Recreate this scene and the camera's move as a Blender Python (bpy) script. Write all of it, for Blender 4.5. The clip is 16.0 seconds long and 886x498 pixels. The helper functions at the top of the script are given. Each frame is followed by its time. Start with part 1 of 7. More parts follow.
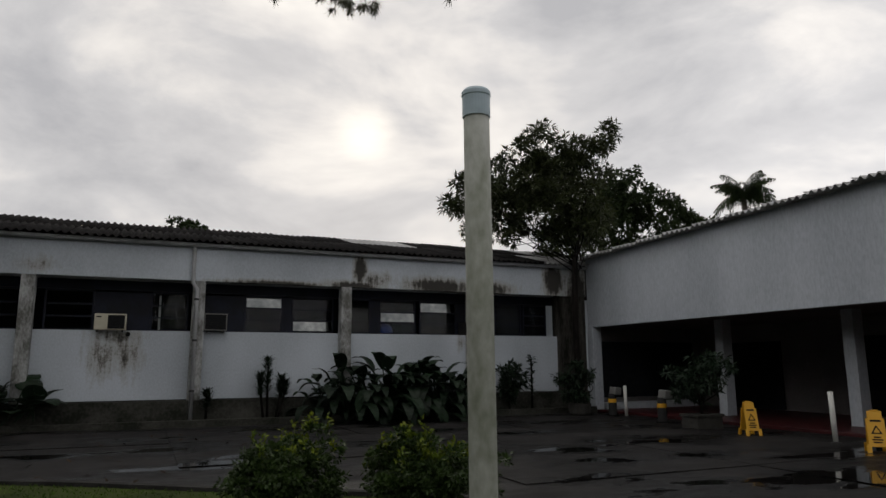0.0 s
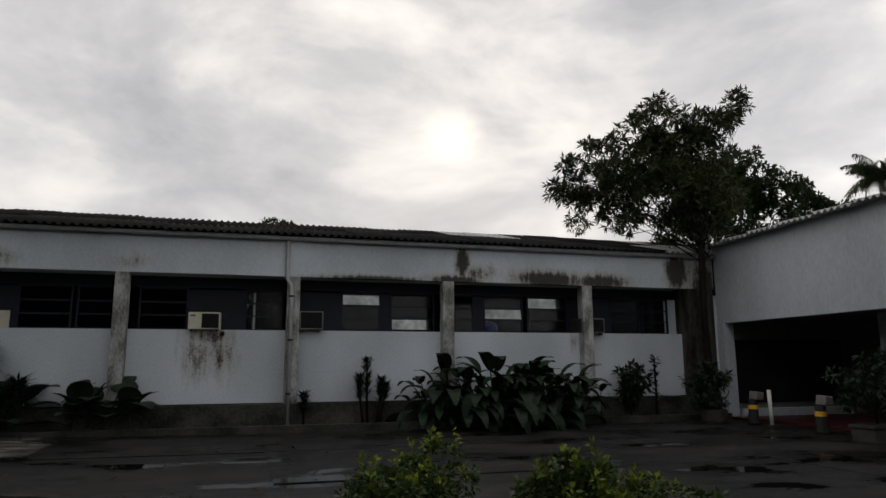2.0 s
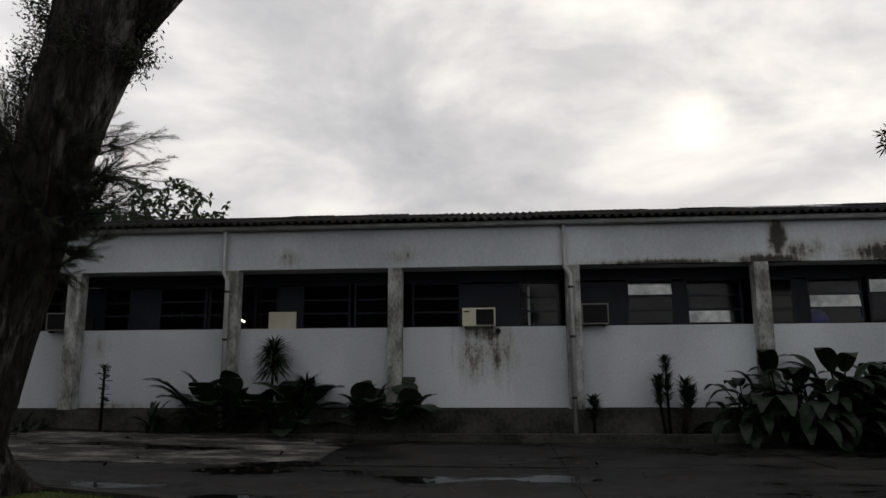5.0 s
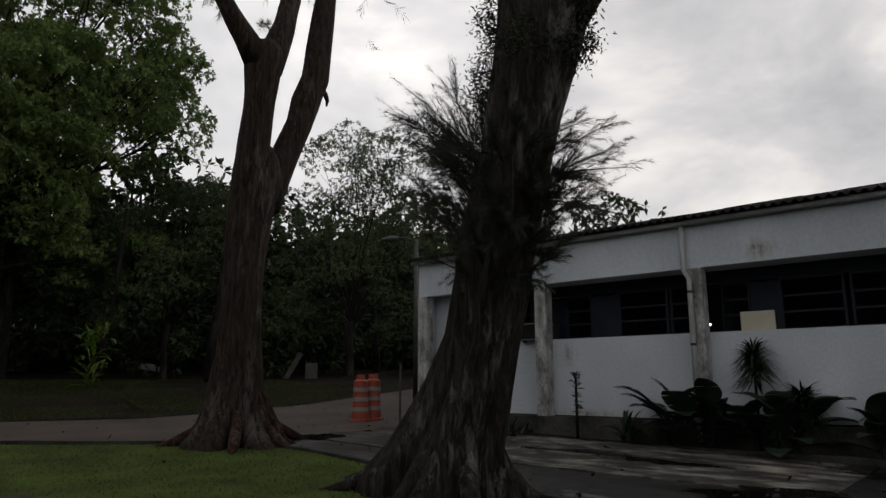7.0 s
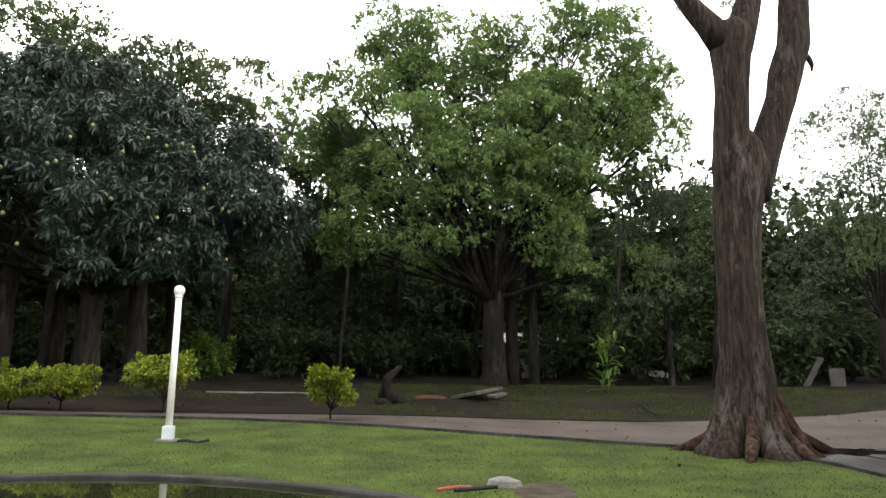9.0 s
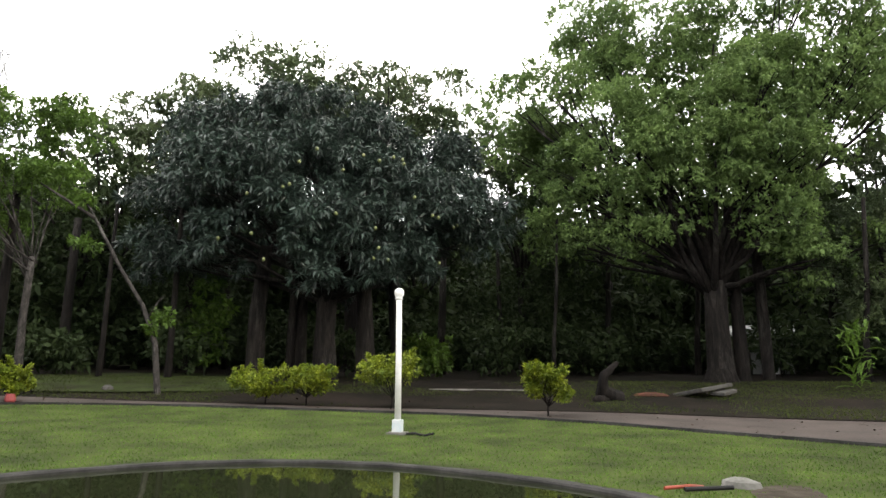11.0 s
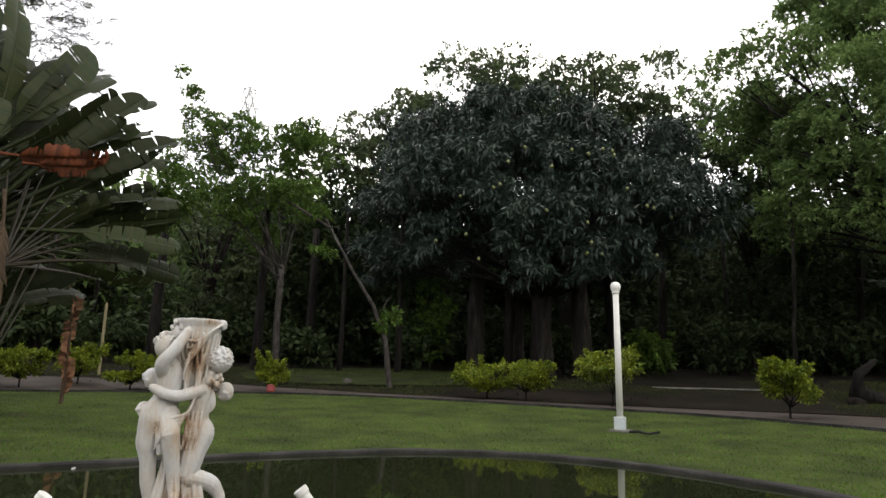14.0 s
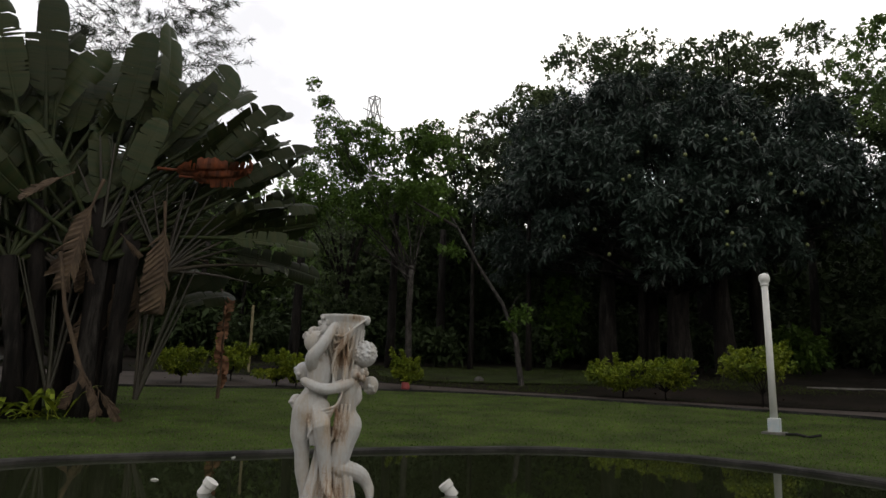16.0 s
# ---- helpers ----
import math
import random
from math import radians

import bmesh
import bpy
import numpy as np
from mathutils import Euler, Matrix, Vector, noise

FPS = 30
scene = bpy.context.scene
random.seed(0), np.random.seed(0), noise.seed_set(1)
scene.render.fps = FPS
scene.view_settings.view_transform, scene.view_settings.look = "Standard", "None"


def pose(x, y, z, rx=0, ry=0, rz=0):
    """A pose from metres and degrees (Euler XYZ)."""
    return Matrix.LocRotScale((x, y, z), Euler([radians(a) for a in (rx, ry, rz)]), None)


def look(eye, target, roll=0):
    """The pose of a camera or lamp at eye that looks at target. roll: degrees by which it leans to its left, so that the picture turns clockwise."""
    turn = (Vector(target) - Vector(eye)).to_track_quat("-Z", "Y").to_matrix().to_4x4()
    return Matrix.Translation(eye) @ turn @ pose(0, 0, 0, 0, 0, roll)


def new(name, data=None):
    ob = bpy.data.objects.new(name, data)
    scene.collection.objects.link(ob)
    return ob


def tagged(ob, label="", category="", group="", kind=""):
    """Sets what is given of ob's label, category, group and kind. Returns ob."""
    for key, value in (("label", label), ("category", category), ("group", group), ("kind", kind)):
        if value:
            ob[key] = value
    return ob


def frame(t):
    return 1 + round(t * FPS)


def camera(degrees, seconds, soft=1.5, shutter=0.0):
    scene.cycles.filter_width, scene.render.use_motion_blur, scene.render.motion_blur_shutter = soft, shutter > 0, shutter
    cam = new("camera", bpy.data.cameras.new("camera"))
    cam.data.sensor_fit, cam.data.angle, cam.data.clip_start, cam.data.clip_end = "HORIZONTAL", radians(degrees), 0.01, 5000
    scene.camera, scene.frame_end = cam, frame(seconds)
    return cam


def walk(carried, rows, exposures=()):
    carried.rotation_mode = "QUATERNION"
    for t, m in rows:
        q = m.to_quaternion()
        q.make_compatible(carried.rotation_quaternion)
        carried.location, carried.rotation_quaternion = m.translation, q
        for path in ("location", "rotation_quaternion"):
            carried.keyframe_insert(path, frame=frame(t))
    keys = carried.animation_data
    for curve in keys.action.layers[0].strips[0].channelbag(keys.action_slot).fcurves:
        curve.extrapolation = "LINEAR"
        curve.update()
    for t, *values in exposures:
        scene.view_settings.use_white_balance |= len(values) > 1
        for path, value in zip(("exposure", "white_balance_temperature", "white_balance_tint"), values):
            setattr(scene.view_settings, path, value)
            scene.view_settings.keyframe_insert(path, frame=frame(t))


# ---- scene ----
cam = camera(66.1, 16.0)
PATH = [
    (0, (-0.144, 0.179, 1.398), (0.645, 1.986, 1.735), -0.3),
    (0.5, (-0.083, 0.597, 1.399), (0.631, 2.434, 1.737), -0.3),
    (1, (-0.047, 1.039, 1.397), (0.634, 2.888, 1.737), -0.3),
    (1.5, (-0.033, 1.453, 1.403), (0.602, 3.319, 1.743), -0.3),
    (2, (0.021, 1.87, 1.398), (0.566, 3.764, 1.74), -0.3),
    (2.5, (0.124, 2.231, 1.391), (0.589, 4.146, 1.737), -0.3),
    (3, (0.228, 2.641, 1.39), (0.554, 4.583, 1.736), -0.2),
    (3.2, (0.224, 2.801, 1.391), (0.505, 4.751, 1.735), -0.25),
    (5.3, (-0.681, 4.103, 1.375), (-0.962, 6.052, 1.727), -0.3),
    (5.5, (-0.784, 4.193, 1.373), (-1.165, 6.124, 1.729), -0.3),
    (6, (-0.986, 4.46, 1.35), (-1.676, 6.301, 1.715), -0.3),
    (6.5, (-1.164, 4.7, 1.314), (-2.169, 6.388, 1.689), -0.2),
    (7, (-1.346, 4.895, 1.328), (-2.622, 6.387, 1.711), -0.0),
    (7.5, (-1.522, 5.051, 1.281), (-3.064, 6.263, 1.669), -0.1),
    (8, (-1.665, 5.147, 1.225), (-3.471, 5.908, 1.623), 0.0),
    (8.5, (-1.618, 5.15, 1.232), (-3.519, 5.627, 1.633), 0.5),
    (9, (-1.575, 5.147, 1.241), (-3.512, 5.447, 1.639), 0.7),
    (9.2, (-1.556, 5.162, 1.244), (-3.501, 5.407, 1.64), 0.6),
    (11.3, (-1.626, 5.146, 1.178), (-3.547, 4.747, 1.567), 0.9),
    (11.5, (-1.623, 5.153, 1.179), (-3.529, 4.689, 1.568), 1.2),
    (12, (-1.617, 5.123, 1.168), (-3.484, 4.519, 1.553), 1.3),
    (12.5, (-1.6, 5.144, 1.168), (-3.437, 4.451, 1.549), 1.3),
    (13, (-1.595, 5.146, 1.155), (-3.403, 4.378, 1.535), 1.2),
    (13.5, (-1.602, 5.149, 1.144), (-3.383, 4.322, 1.521), 1.3),
    (14, (-1.6, 5.15, 1.139), (-3.353, 4.262, 1.511), 1.3),
    (14.5, (-1.602, 5.131, 1.118), (-3.327, 4.19, 1.489), 1.3),
    (15, (-1.609, 5.115, 1.109), (-3.296, 4.105, 1.477), 1.4),
    (15.5, (-1.596, 5.086, 1.097), (-3.228, 3.99, 1.464), 1.4),
    (16, (-1.622, 5.01, 1.096), (-3.183, 3.813, 1.458), 1.5),
]
walk(cam, [(t, look(eye, target, roll)) for t, eye, target, roll in PATH],
     [(0.0, -0.62), (3.0, -0.55), (5.5, -0.55), (7.0, -0.55), (7.5, -0.4), (8.0, 0.15), (8.5, 1.25), (9.2, 1.98), (12.2, 1.9), (13.5, 1.35), (14.5, 0.75), (16.0, 0.0)])

# ---- world and sun: an overcast evening, the sun low behind the long building ----
SUN = Vector((0.273, 0.902, 0.333)).normalized()


def nodes_of(block):
    block.use_nodes = True
    block.node_tree.nodes.clear()
    return block.node_tree.nodes, block.node_tree.links


def make_world():
    world = bpy.data.worlds.new("evening_sky")
    scene.world = world
    n, l = nodes_of(world)
    coord = n.new("ShaderNodeTexCoord")
    flat = n.new("ShaderNodeMapping"); flat.inputs["Scale"].default_value = (1.0, 1.0, 2.0)
    flat.inputs["Location"].default_value = (0.35, 0.0, 0.0)
    l.new(coord.outputs["Generated"], flat.inputs[0])
    clouds = n.new("ShaderNodeTexNoise")
    clouds.inputs["Scale"].default_value, clouds.inputs["Detail"].default_value = 2.9, 9.0
    clouds.inputs["Roughness"].default_value, clouds.inputs["Distortion"].default_value = 0.55, 0.25
    l.new(flat.outputs[0], clouds.inputs["Vector"])
    ramp = n.new("ShaderNodeValToRGB")
    ramp.color_ramp.elements[0].position, ramp.color_ramp.elements[0].color = 0.36, (0.50, 0.495, 0.51, 1)
    ramp.color_ramp.elements[1].position, ramp.color_ramp.elements[1].color = 0.68, (1.04, 0.99, 0.925, 1)
    mid = ramp.color_ramp.elements.new(0.50); mid.color = (0.67, 0.655, 0.655, 1)
    puff = ramp.color_ramp.elements.new(0.575); puff.color = (0.84, 0.805, 0.775, 1)
    l.new(clouds.outputs["Fac"], ramp.inputs[0])
    # the veiled sun: a bright, faintly warm patch of thinner cloud
    dot = n.new("ShaderNodeVectorMath"); dot.operation = "DOT_PRODUCT"
    dot.inputs[1].default_value = SUN
    l.new(coord.outputs["Generated"], dot.inputs[0])
    near = n.new("ShaderNodeMapRange"); near.clamp = True
    near.inputs[1].default_value, near.inputs[2].default_value = 0.9983, 1.0
    l.new(dot.outputs["Value"], near.inputs[0])
    power = n.new("ShaderNodeMath"); power.operation = "POWER"; power.inputs[1].default_value = 2.2
    l.new(near.outputs[0], power.inputs[0])
    gain = n.new("ShaderNodeMath"); gain.operation = "MULTIPLY"
    l.new(power.outputs[0], gain.inputs[0]); gain.inputs[1].default_value = 0.45
    glow = n.new("ShaderNodeMix"); glow.data_type = "RGBA"; glow.blend_type = "ADD"
    glow.inputs["B"].default_value = (0.75, 0.66, 0.5, 1)
    l.new(gain.outputs[0], glow.inputs["Factor"]); l.new(ramp.outputs[0], glow.inputs["A"])
    # thinner cloud over the western half of the sky
    west = n.new("ShaderNodeVectorMath"); west.operation = "DOT_PRODUCT"; west.inputs[1].default_value = (-0.94, -0.28, 0.2)
    l.new(coord.outputs["Generated"], west.inputs[0])
    span = n.new("ShaderNodeMapRange"); span.inputs[1].default_value, span.inputs[2].default_value = -1.0, 1.0
    l.new(west.outputs["Value"], span.inputs[0])
    bank = n.new("ShaderNodeValToRGB")
    bank.color_ramp.interpolation = "EASE"
    for place, level in ((0.03, 2.0), (0.20, 1.62), (0.44, 1.55), (0.56, 1.6), (0.75, 2.0), (0.92, 2.05)):
        stop = bank.color_ramp.elements.new(place)
        stop.color = (level / 3, level / 3, level / 3, 1)
    bank.color_ramp.elements.remove(bank.color_ramp.elements[0]); bank.color_ramp.elements.remove(bank.color_ramp.elements[-1])
    l.new(span.outputs[0], bank.inputs[0])
    thinner = n.new("ShaderNodeMath"); thinner.operation = "MULTIPLY"; thinner.inputs[1].default_value = 3.0
    l.new(bank.outputs[0], thinner.inputs[0])
    sky = n.new("ShaderNodeTexSky"); sky.sky_type, sky.sun_disc = "NISHITA", False
    sky.sun_elevation, sky.sun_rotation = math.asin(SUN.z), math.atan2(SUN.x, SUN.y)
    blue = n.new("ShaderNodeBackground"); blue.inputs[1].default_value = 0.05
    l.new(sky.outputs[0], blue.inputs[0])
    cover = n.new("ShaderNodeBackground")
    l.new(thinner.outputs[0], cover.inputs[1])
    l.new(glow.outputs["Result"], cover.inputs[0])
    mix = n.new("ShaderNodeMixShader"); mix.inputs[0].default_value = 0.93
    l.new(blue.outputs[0], mix.inputs[1]); l.new(cover.outputs[0], mix.inputs[2])
    out = n.new("ShaderNodeOutputWorld")
    l.new(mix.outputs[0], out.inputs[0])


make_world()
sun = new("sun", bpy.data.lights.new("sun", "SUN"))
sun.data.energy, sun.data.angle, sun.data.color = 0.5, radians(20), (1.0, 0.9, 0.75)
sun.matrix_world = look((0, 0, 0), -SUN)


# ---- materials ----
def paint(name, base, rough=0.8, second=None, scale=2.0, fine=25.0, bump=0.2, mix=0.5, stretch=(1, 1, 1), metal=0.0, island=0.0, thin=0.0, spec=0.4, stains=(), stain_scale=1.0, stain_tones=((0.20, 0.175, 0.13), (0.018, 0.016, 0.012)), each=0.0):
    """A surface: base colour broken up by large and fine noise towards a second colour, with relief; stains are
    (cx, cz, rx, rz, strength) patches of mould on a wall that runs along x."""
    m = bpy.data.materials.new(name)
    n, l = nodes_of(m)
    second = second or tuple(c * 0.7 for c in base)
    coord = n.new("ShaderNodeTexCoord")
    mapping = n.new("ShaderNodeMapping"); mapping.inputs["Scale"].default_value = stretch
    l.new(coord.outputs["Object"], mapping.inputs[0])
    big = n.new("ShaderNodeTexNoise"); big.inputs["Scale"].default_value, big.inputs["Detail"].default_value = scale, 5
    small = n.new("ShaderNodeTexNoise"); small.inputs["Scale"].default_value, small.inputs["Detail"].default_value = fine, 3
    l.new(mapping.outputs[0], big.inputs["Vector"]); l.new(mapping.outputs[0], small.inputs["Vector"])
    both = n.new("ShaderNodeMath"); both.operation = "MULTIPLY_ADD"; both.inputs[1].default_value = 0.45
    l.new(small.outputs["Fac"], both.inputs[0]); l.new(big.outputs["Fac"], both.inputs[2])
    ramp = n.new("ShaderNodeMapRange"); ramp.inputs[1].default_value, ramp.inputs[2].default_value = 0.5, 0.95
    ramp.inputs[4].default_value = mix * 2
    l.new(both.outputs[0], ramp.inputs[0])
    colour = n.new("ShaderNodeMix"); colour.data_type = "RGBA"
    colour.inputs["A"].default_value, colour.inputs["B"].default_value = (*base, 1), (*second, 1)
    l.new(ramp.outputs[0], colour.inputs["Factor"])
    last = colour.outputs["Result"]
    if stains:
        total = None
        for cx, cz, rx, rz, k in stains:
            sub = n.new("ShaderNodeVectorMath"); sub.operation = "SUBTRACT"; sub.inputs[1].default_value = (cx, 0, cz)
            l.new(coord.outputs["Object"], sub.inputs[0])
            mul = n.new("ShaderNodeVectorMath"); mul.operation = "MULTIPLY"; mul.inputs[1].default_value = (1 / rx, 0, 1 / rz)
            l.new(sub.outputs[0], mul.inputs[0])
            size = n.new("ShaderNodeVectorMath"); size.operation = "LENGTH"
            l.new(mul.outputs[0], size.inputs[0])
            fall = n.new("ShaderNodeMapRange"); fall.inputs[1].default_value, fall.inputs[2].default_value = 1.0, 0.2
            fall.inputs[4].default_value = k
            l.new(size.outputs["Value"], fall.inputs[0])
            if total is None:
                total = fall.outputs[0]
            else:
                add = n.new("ShaderNodeMath"); add.operation = "MAXIMUM"
                l.new(total, add.inputs[0]); l.new(fall.outputs[0], add.inputs[1])
                total = add.outputs[0]
        drip = n.new("ShaderNodeMapping"); drip.inputs["Scale"].default_value = (3.4, 1.0, 0.55)
        l.new(coord.outputs["Object"], drip.inputs[0])
        runs = n.new("ShaderNodeTexNoise"); runs.inputs["Scale"].default_value, runs.inputs["Detail"].default_value = 1.6 * stain_scale, 6
        runs.inputs["Roughness"].default_value = 0.6
        l.new(drip.outputs[0], runs.inputs["Vector"])
        specks = n.new("ShaderNodeTexNoise"); specks.inputs["Scale"].default_value, specks.inputs["Detail"].default_value = 9.0 * stain_scale, 8
        specks.inputs["Roughness"].default_value = 0.8
        l.new(coord.outputs["Object"], specks.inputs["Vector"])
        pair = n.new("ShaderNodeMath"); pair.operation = "MULTIPLY_ADD"; pair.inputs[1].default_value = 0.75
        l.new(specks.outputs["Fac"], pair.inputs[0]); l.new(runs.outputs["Fac"], pair.inputs[2])
        cut = n.new("ShaderNodeMath"); cut.operation = "ADD"
        l.new(pair.outputs[0], cut.inputs[0]); l.new(total, cut.inputs[1])
        edge = n.new("ShaderNodeMapRange"); edge.inputs[1].default_value, edge.inputs[2].default_value, edge.inputs[4].default_value = 1.38, 1.62, 0.92
        l.new(cut.outputs[0], edge.inputs[0])
        halo = n.new("ShaderNodeMapRange"); halo.inputs[1].default_value, halo.inputs[2].default_value, halo.inputs[4].default_value = 1.08, 1.5, 0.62
        l.new(cut.outputs[0], halo.inputs[0])
        rust = n.new("ShaderNodeMix"); rust.data_type = "RGBA"; rust.inputs["B"].default_value = (*stain_tones[0], 1)
        l.new(halo.outputs[0], rust.inputs["Factor"]); l.new(last, rust.inputs["A"])
        last = rust.outputs["Result"]
        dirt = n.new("ShaderNodeMix"); dirt.data_type = "RGBA"
        dirt.inputs["B"].default_value = (*stain_tones[1], 1)
        l.new(edge.outputs[0], dirt.inputs["Factor"]); l.new(last, dirt.inputs["A"])
        last = dirt.outputs["Result"]
    if island or each:
        rnd = n.new("ShaderNodeNewGeometry").outputs["Random Per Island"] if island else n.new("ShaderNodeObjectInfo").outputs["Random"]
        amount = island or each
        span = n.new("ShaderNodeMapRange"); span.inputs[3].default_value, span.inputs[4].default_value = 1 - amount, 1 + amount
        l.new(rnd, span.inputs[0])
        tone = n.new("ShaderNodeMix"); tone.data_type = "RGBA"; tone.blend_type = "MULTIPLY"; tone.inputs["Factor"].default_value = 1
        l.new(last, tone.inputs["A"]); l.new(span.outputs[0], tone.inputs["B"])
        last = tone.outputs["Result"]
    bsdf = n.new("ShaderNodeBsdfPrincipled")
    l.new(last, bsdf.inputs["Base Color"])
    bsdf.inputs["Roughness"].default_value, bsdf.inputs["Metallic"].default_value = rough, metal
    bsdf.inputs["Specular IOR Level"].default_value = spec
    if bump:
        relief = n.new("ShaderNodeBump"); relief.inputs["Strength"].default_value, relief.inputs["Distance"].default_value = bump, 0.02
        l.new(both.outputs[0], relief.inputs["Height"]); l.new(relief.outputs[0], bsdf.inputs["Normal"])
    out = n.new("ShaderNodeOutputMaterial")
    if thin:
        glowing = n.new("ShaderNodeBsdfTranslucent")
        l.new(last, glowing.inputs[0])
        blend = n.new("ShaderNodeMixShader"); blend.inputs[0].default_value = thin
        l.new(bsdf.outputs[0], blend.inputs[1]); l.new(glowing.outputs[0], blend.inputs[2]); l.new(blend.outputs[0], out.inputs[0])
    else:
        l.new(bsdf.outputs[0], out.inputs[0])
    return m


def glass(name, tint=(0.05, 0.06, 0.07), rough=0.03):
    m = bpy.data.materials.new(name)
    n, l = nodes_of(m)
    b = n.new("ShaderNodeBsdfPrincipled")
    b.inputs["Base Color"].default_value, b.inputs["Roughness"].default_value = (*tint, 1), rough
    b.inputs["Specular IOR Level"].default_value = 0.6
    l.new(b.outputs[0], n.new("ShaderNodeOutputMaterial").inputs[0])
    return m


def lamp_glow(name, colour, strength):
    m = bpy.data.materials.new(name)
    n, l = nodes_of(m)
    e = n.new("ShaderNodeEmission"); e.inputs[0].default_value, e.inputs[1].default_value = (*colour, 1), strength
    l.new(e.outputs[0], n.new("ShaderNodeOutputMaterial").inputs[0])
    return m


WALL_STAINS = [(-1.0, 1.68, 0.68, 0.9, 0.63), (-0.5, 1.72, 0.6, 0.9, 0.61), (-0.75, 2.1, 1.05, 0.4, 0.64), (5.15, 4.0, 0.34, 0.8, 0.86), (5.6, 3.72, 0.8, 0.42, 0.66),
               (7.5, 3.62, 1.8, 0.42, 0.9), (9.0, 3.6, 1.5, 0.4, 0.88), (2.9, 3.50, 2.6, 0.16, 0.8), (5.0, 3.52, 1.4, 0.26, 0.84), (11.3, 3.95, 0.6, 0.9, 1.0), (12.2, 3.2, 0.9, 2.5, 0.9), (-4.9, 3.72, 0.6, 0.36, 0.52),
               (-2.5, 3.7, 0.7, 0.36, 0.46), (8.3, 2.05, 0.4, 0.4, 0.45), (-9.1, 1.95, 0.4, 0.55, 0.45), (9.8, 0.66, 1.4, 0.18, 0.5), (-9.0, 0.66, 2.5, 0.16, 0.45)]
M = {}
M["white_wall"] = paint("white_limewash", (0.52, 0.565, 0.615), 0.85, (0.34, 0.37, 0.40), 0.45, 30, 0.06, 0.5, (1, 1, 0.6), stains=WALL_STAINS, stain_scale=1.6, stain_tones=((0.225, 0.19, 0.125), (0.016, 0.014, 0.011)))
M["wing_wall"] = paint("white_wing_paint", (0.52, 0.555, 0.60), 0.8, (0.30, 0.325, 0.355), 0.35, 26, 0.05, 0.5, (0.7, 1.0, 0.35))
M["post"] = paint("weathered_post_paint", (0.44, 0.45, 0.45), 0.85, (0.11, 0.11, 0.10), 4.0, 26, 0.3, 0.6, (1, 1, 0.45))
# mould black and the darkness of the corner recess in one colour
M["mould_shade_pier"] = paint("mould_and_shade_plaster", (0.075, 0.07, 0.062), 0.9, (0.014, 0.014, 0.011), 2.6, 18, 0.4, 0.65, (1.6, 1.6, 0.3), spec=0.1)
M["plinth"] = paint("mossy_plinth", (0.0675, 0.066, 0.0585), 0.9, (0.018, 0.0195, 0.015), 1.2, 16, 0.4, 0.6, spec=0.08)
M["soffit"] = paint("soffit_plaster", (0.42, 0.42, 0.43), 0.85, (0.28, 0.28, 0.28), 1.2, 14, 0.1, 0.4)
M["roof"] = paint("fibre_cement", (0.024, 0.022, 0.022), 0.9, (0.007, 0.007, 0.007), 1.8, 20, 0.5, 0.55, each=0.3, spec=0.1)
M["roof_pale"] = paint("pale_fibre_cement", (0.5, 0.5, 0.5), 0.8, (0.3, 0.3, 0.3), 2.0, 20, 0.3, 0.5, each=0.2)
M["fascia_board"] = paint("dark_eave_board", (0.035, 0.033, 0.032), 0.8, (0.07, 0.06, 0.05), 3, 20, 0.2)
M["blue_frame"] = paint("blue_window_paint", (0.0085, 0.012, 0.027), 0.55, (0.005, 0.006, 0.011), 2.2, 14, 0.1, 0.6, spec=0.25)
# porch paint greyed down, with the porch's deep shade put into its colour
M["porch_shade_paint"] = paint("shade_greyed_paint", (0.20, 0.19, 0.19), 0.85, (0.12, 0.11, 0.11), 1.2, 14, 0.1, 0.4)
# near-black that carries the dimness of rooms and doorways; also used for dark trim
M["painted_dark"] = paint("painted_dimness", (0.016, 0.017, 0.021), 0.9, (0.008, 0.009, 0.011), 1, 8, 0, spec=0.1)
M["glass"] = glass("window_glass", (0.75, 0.8, 0.82), 0.02)
M["glass"].node_tree.nodes["Principled BSDF"].inputs["Transmission Weight"].default_value = 1.0
M["glass"].node_tree.nodes["Principled BSDF"].inputs["IOR"].default_value = 1.25
M["pipe"] = paint("grey_pipe", (0.36, 0.37, 0.38), 0.6, (0.2, 0.2, 0.2), 4, 25, 0.1, 0.4, (1, 1, 0.4))


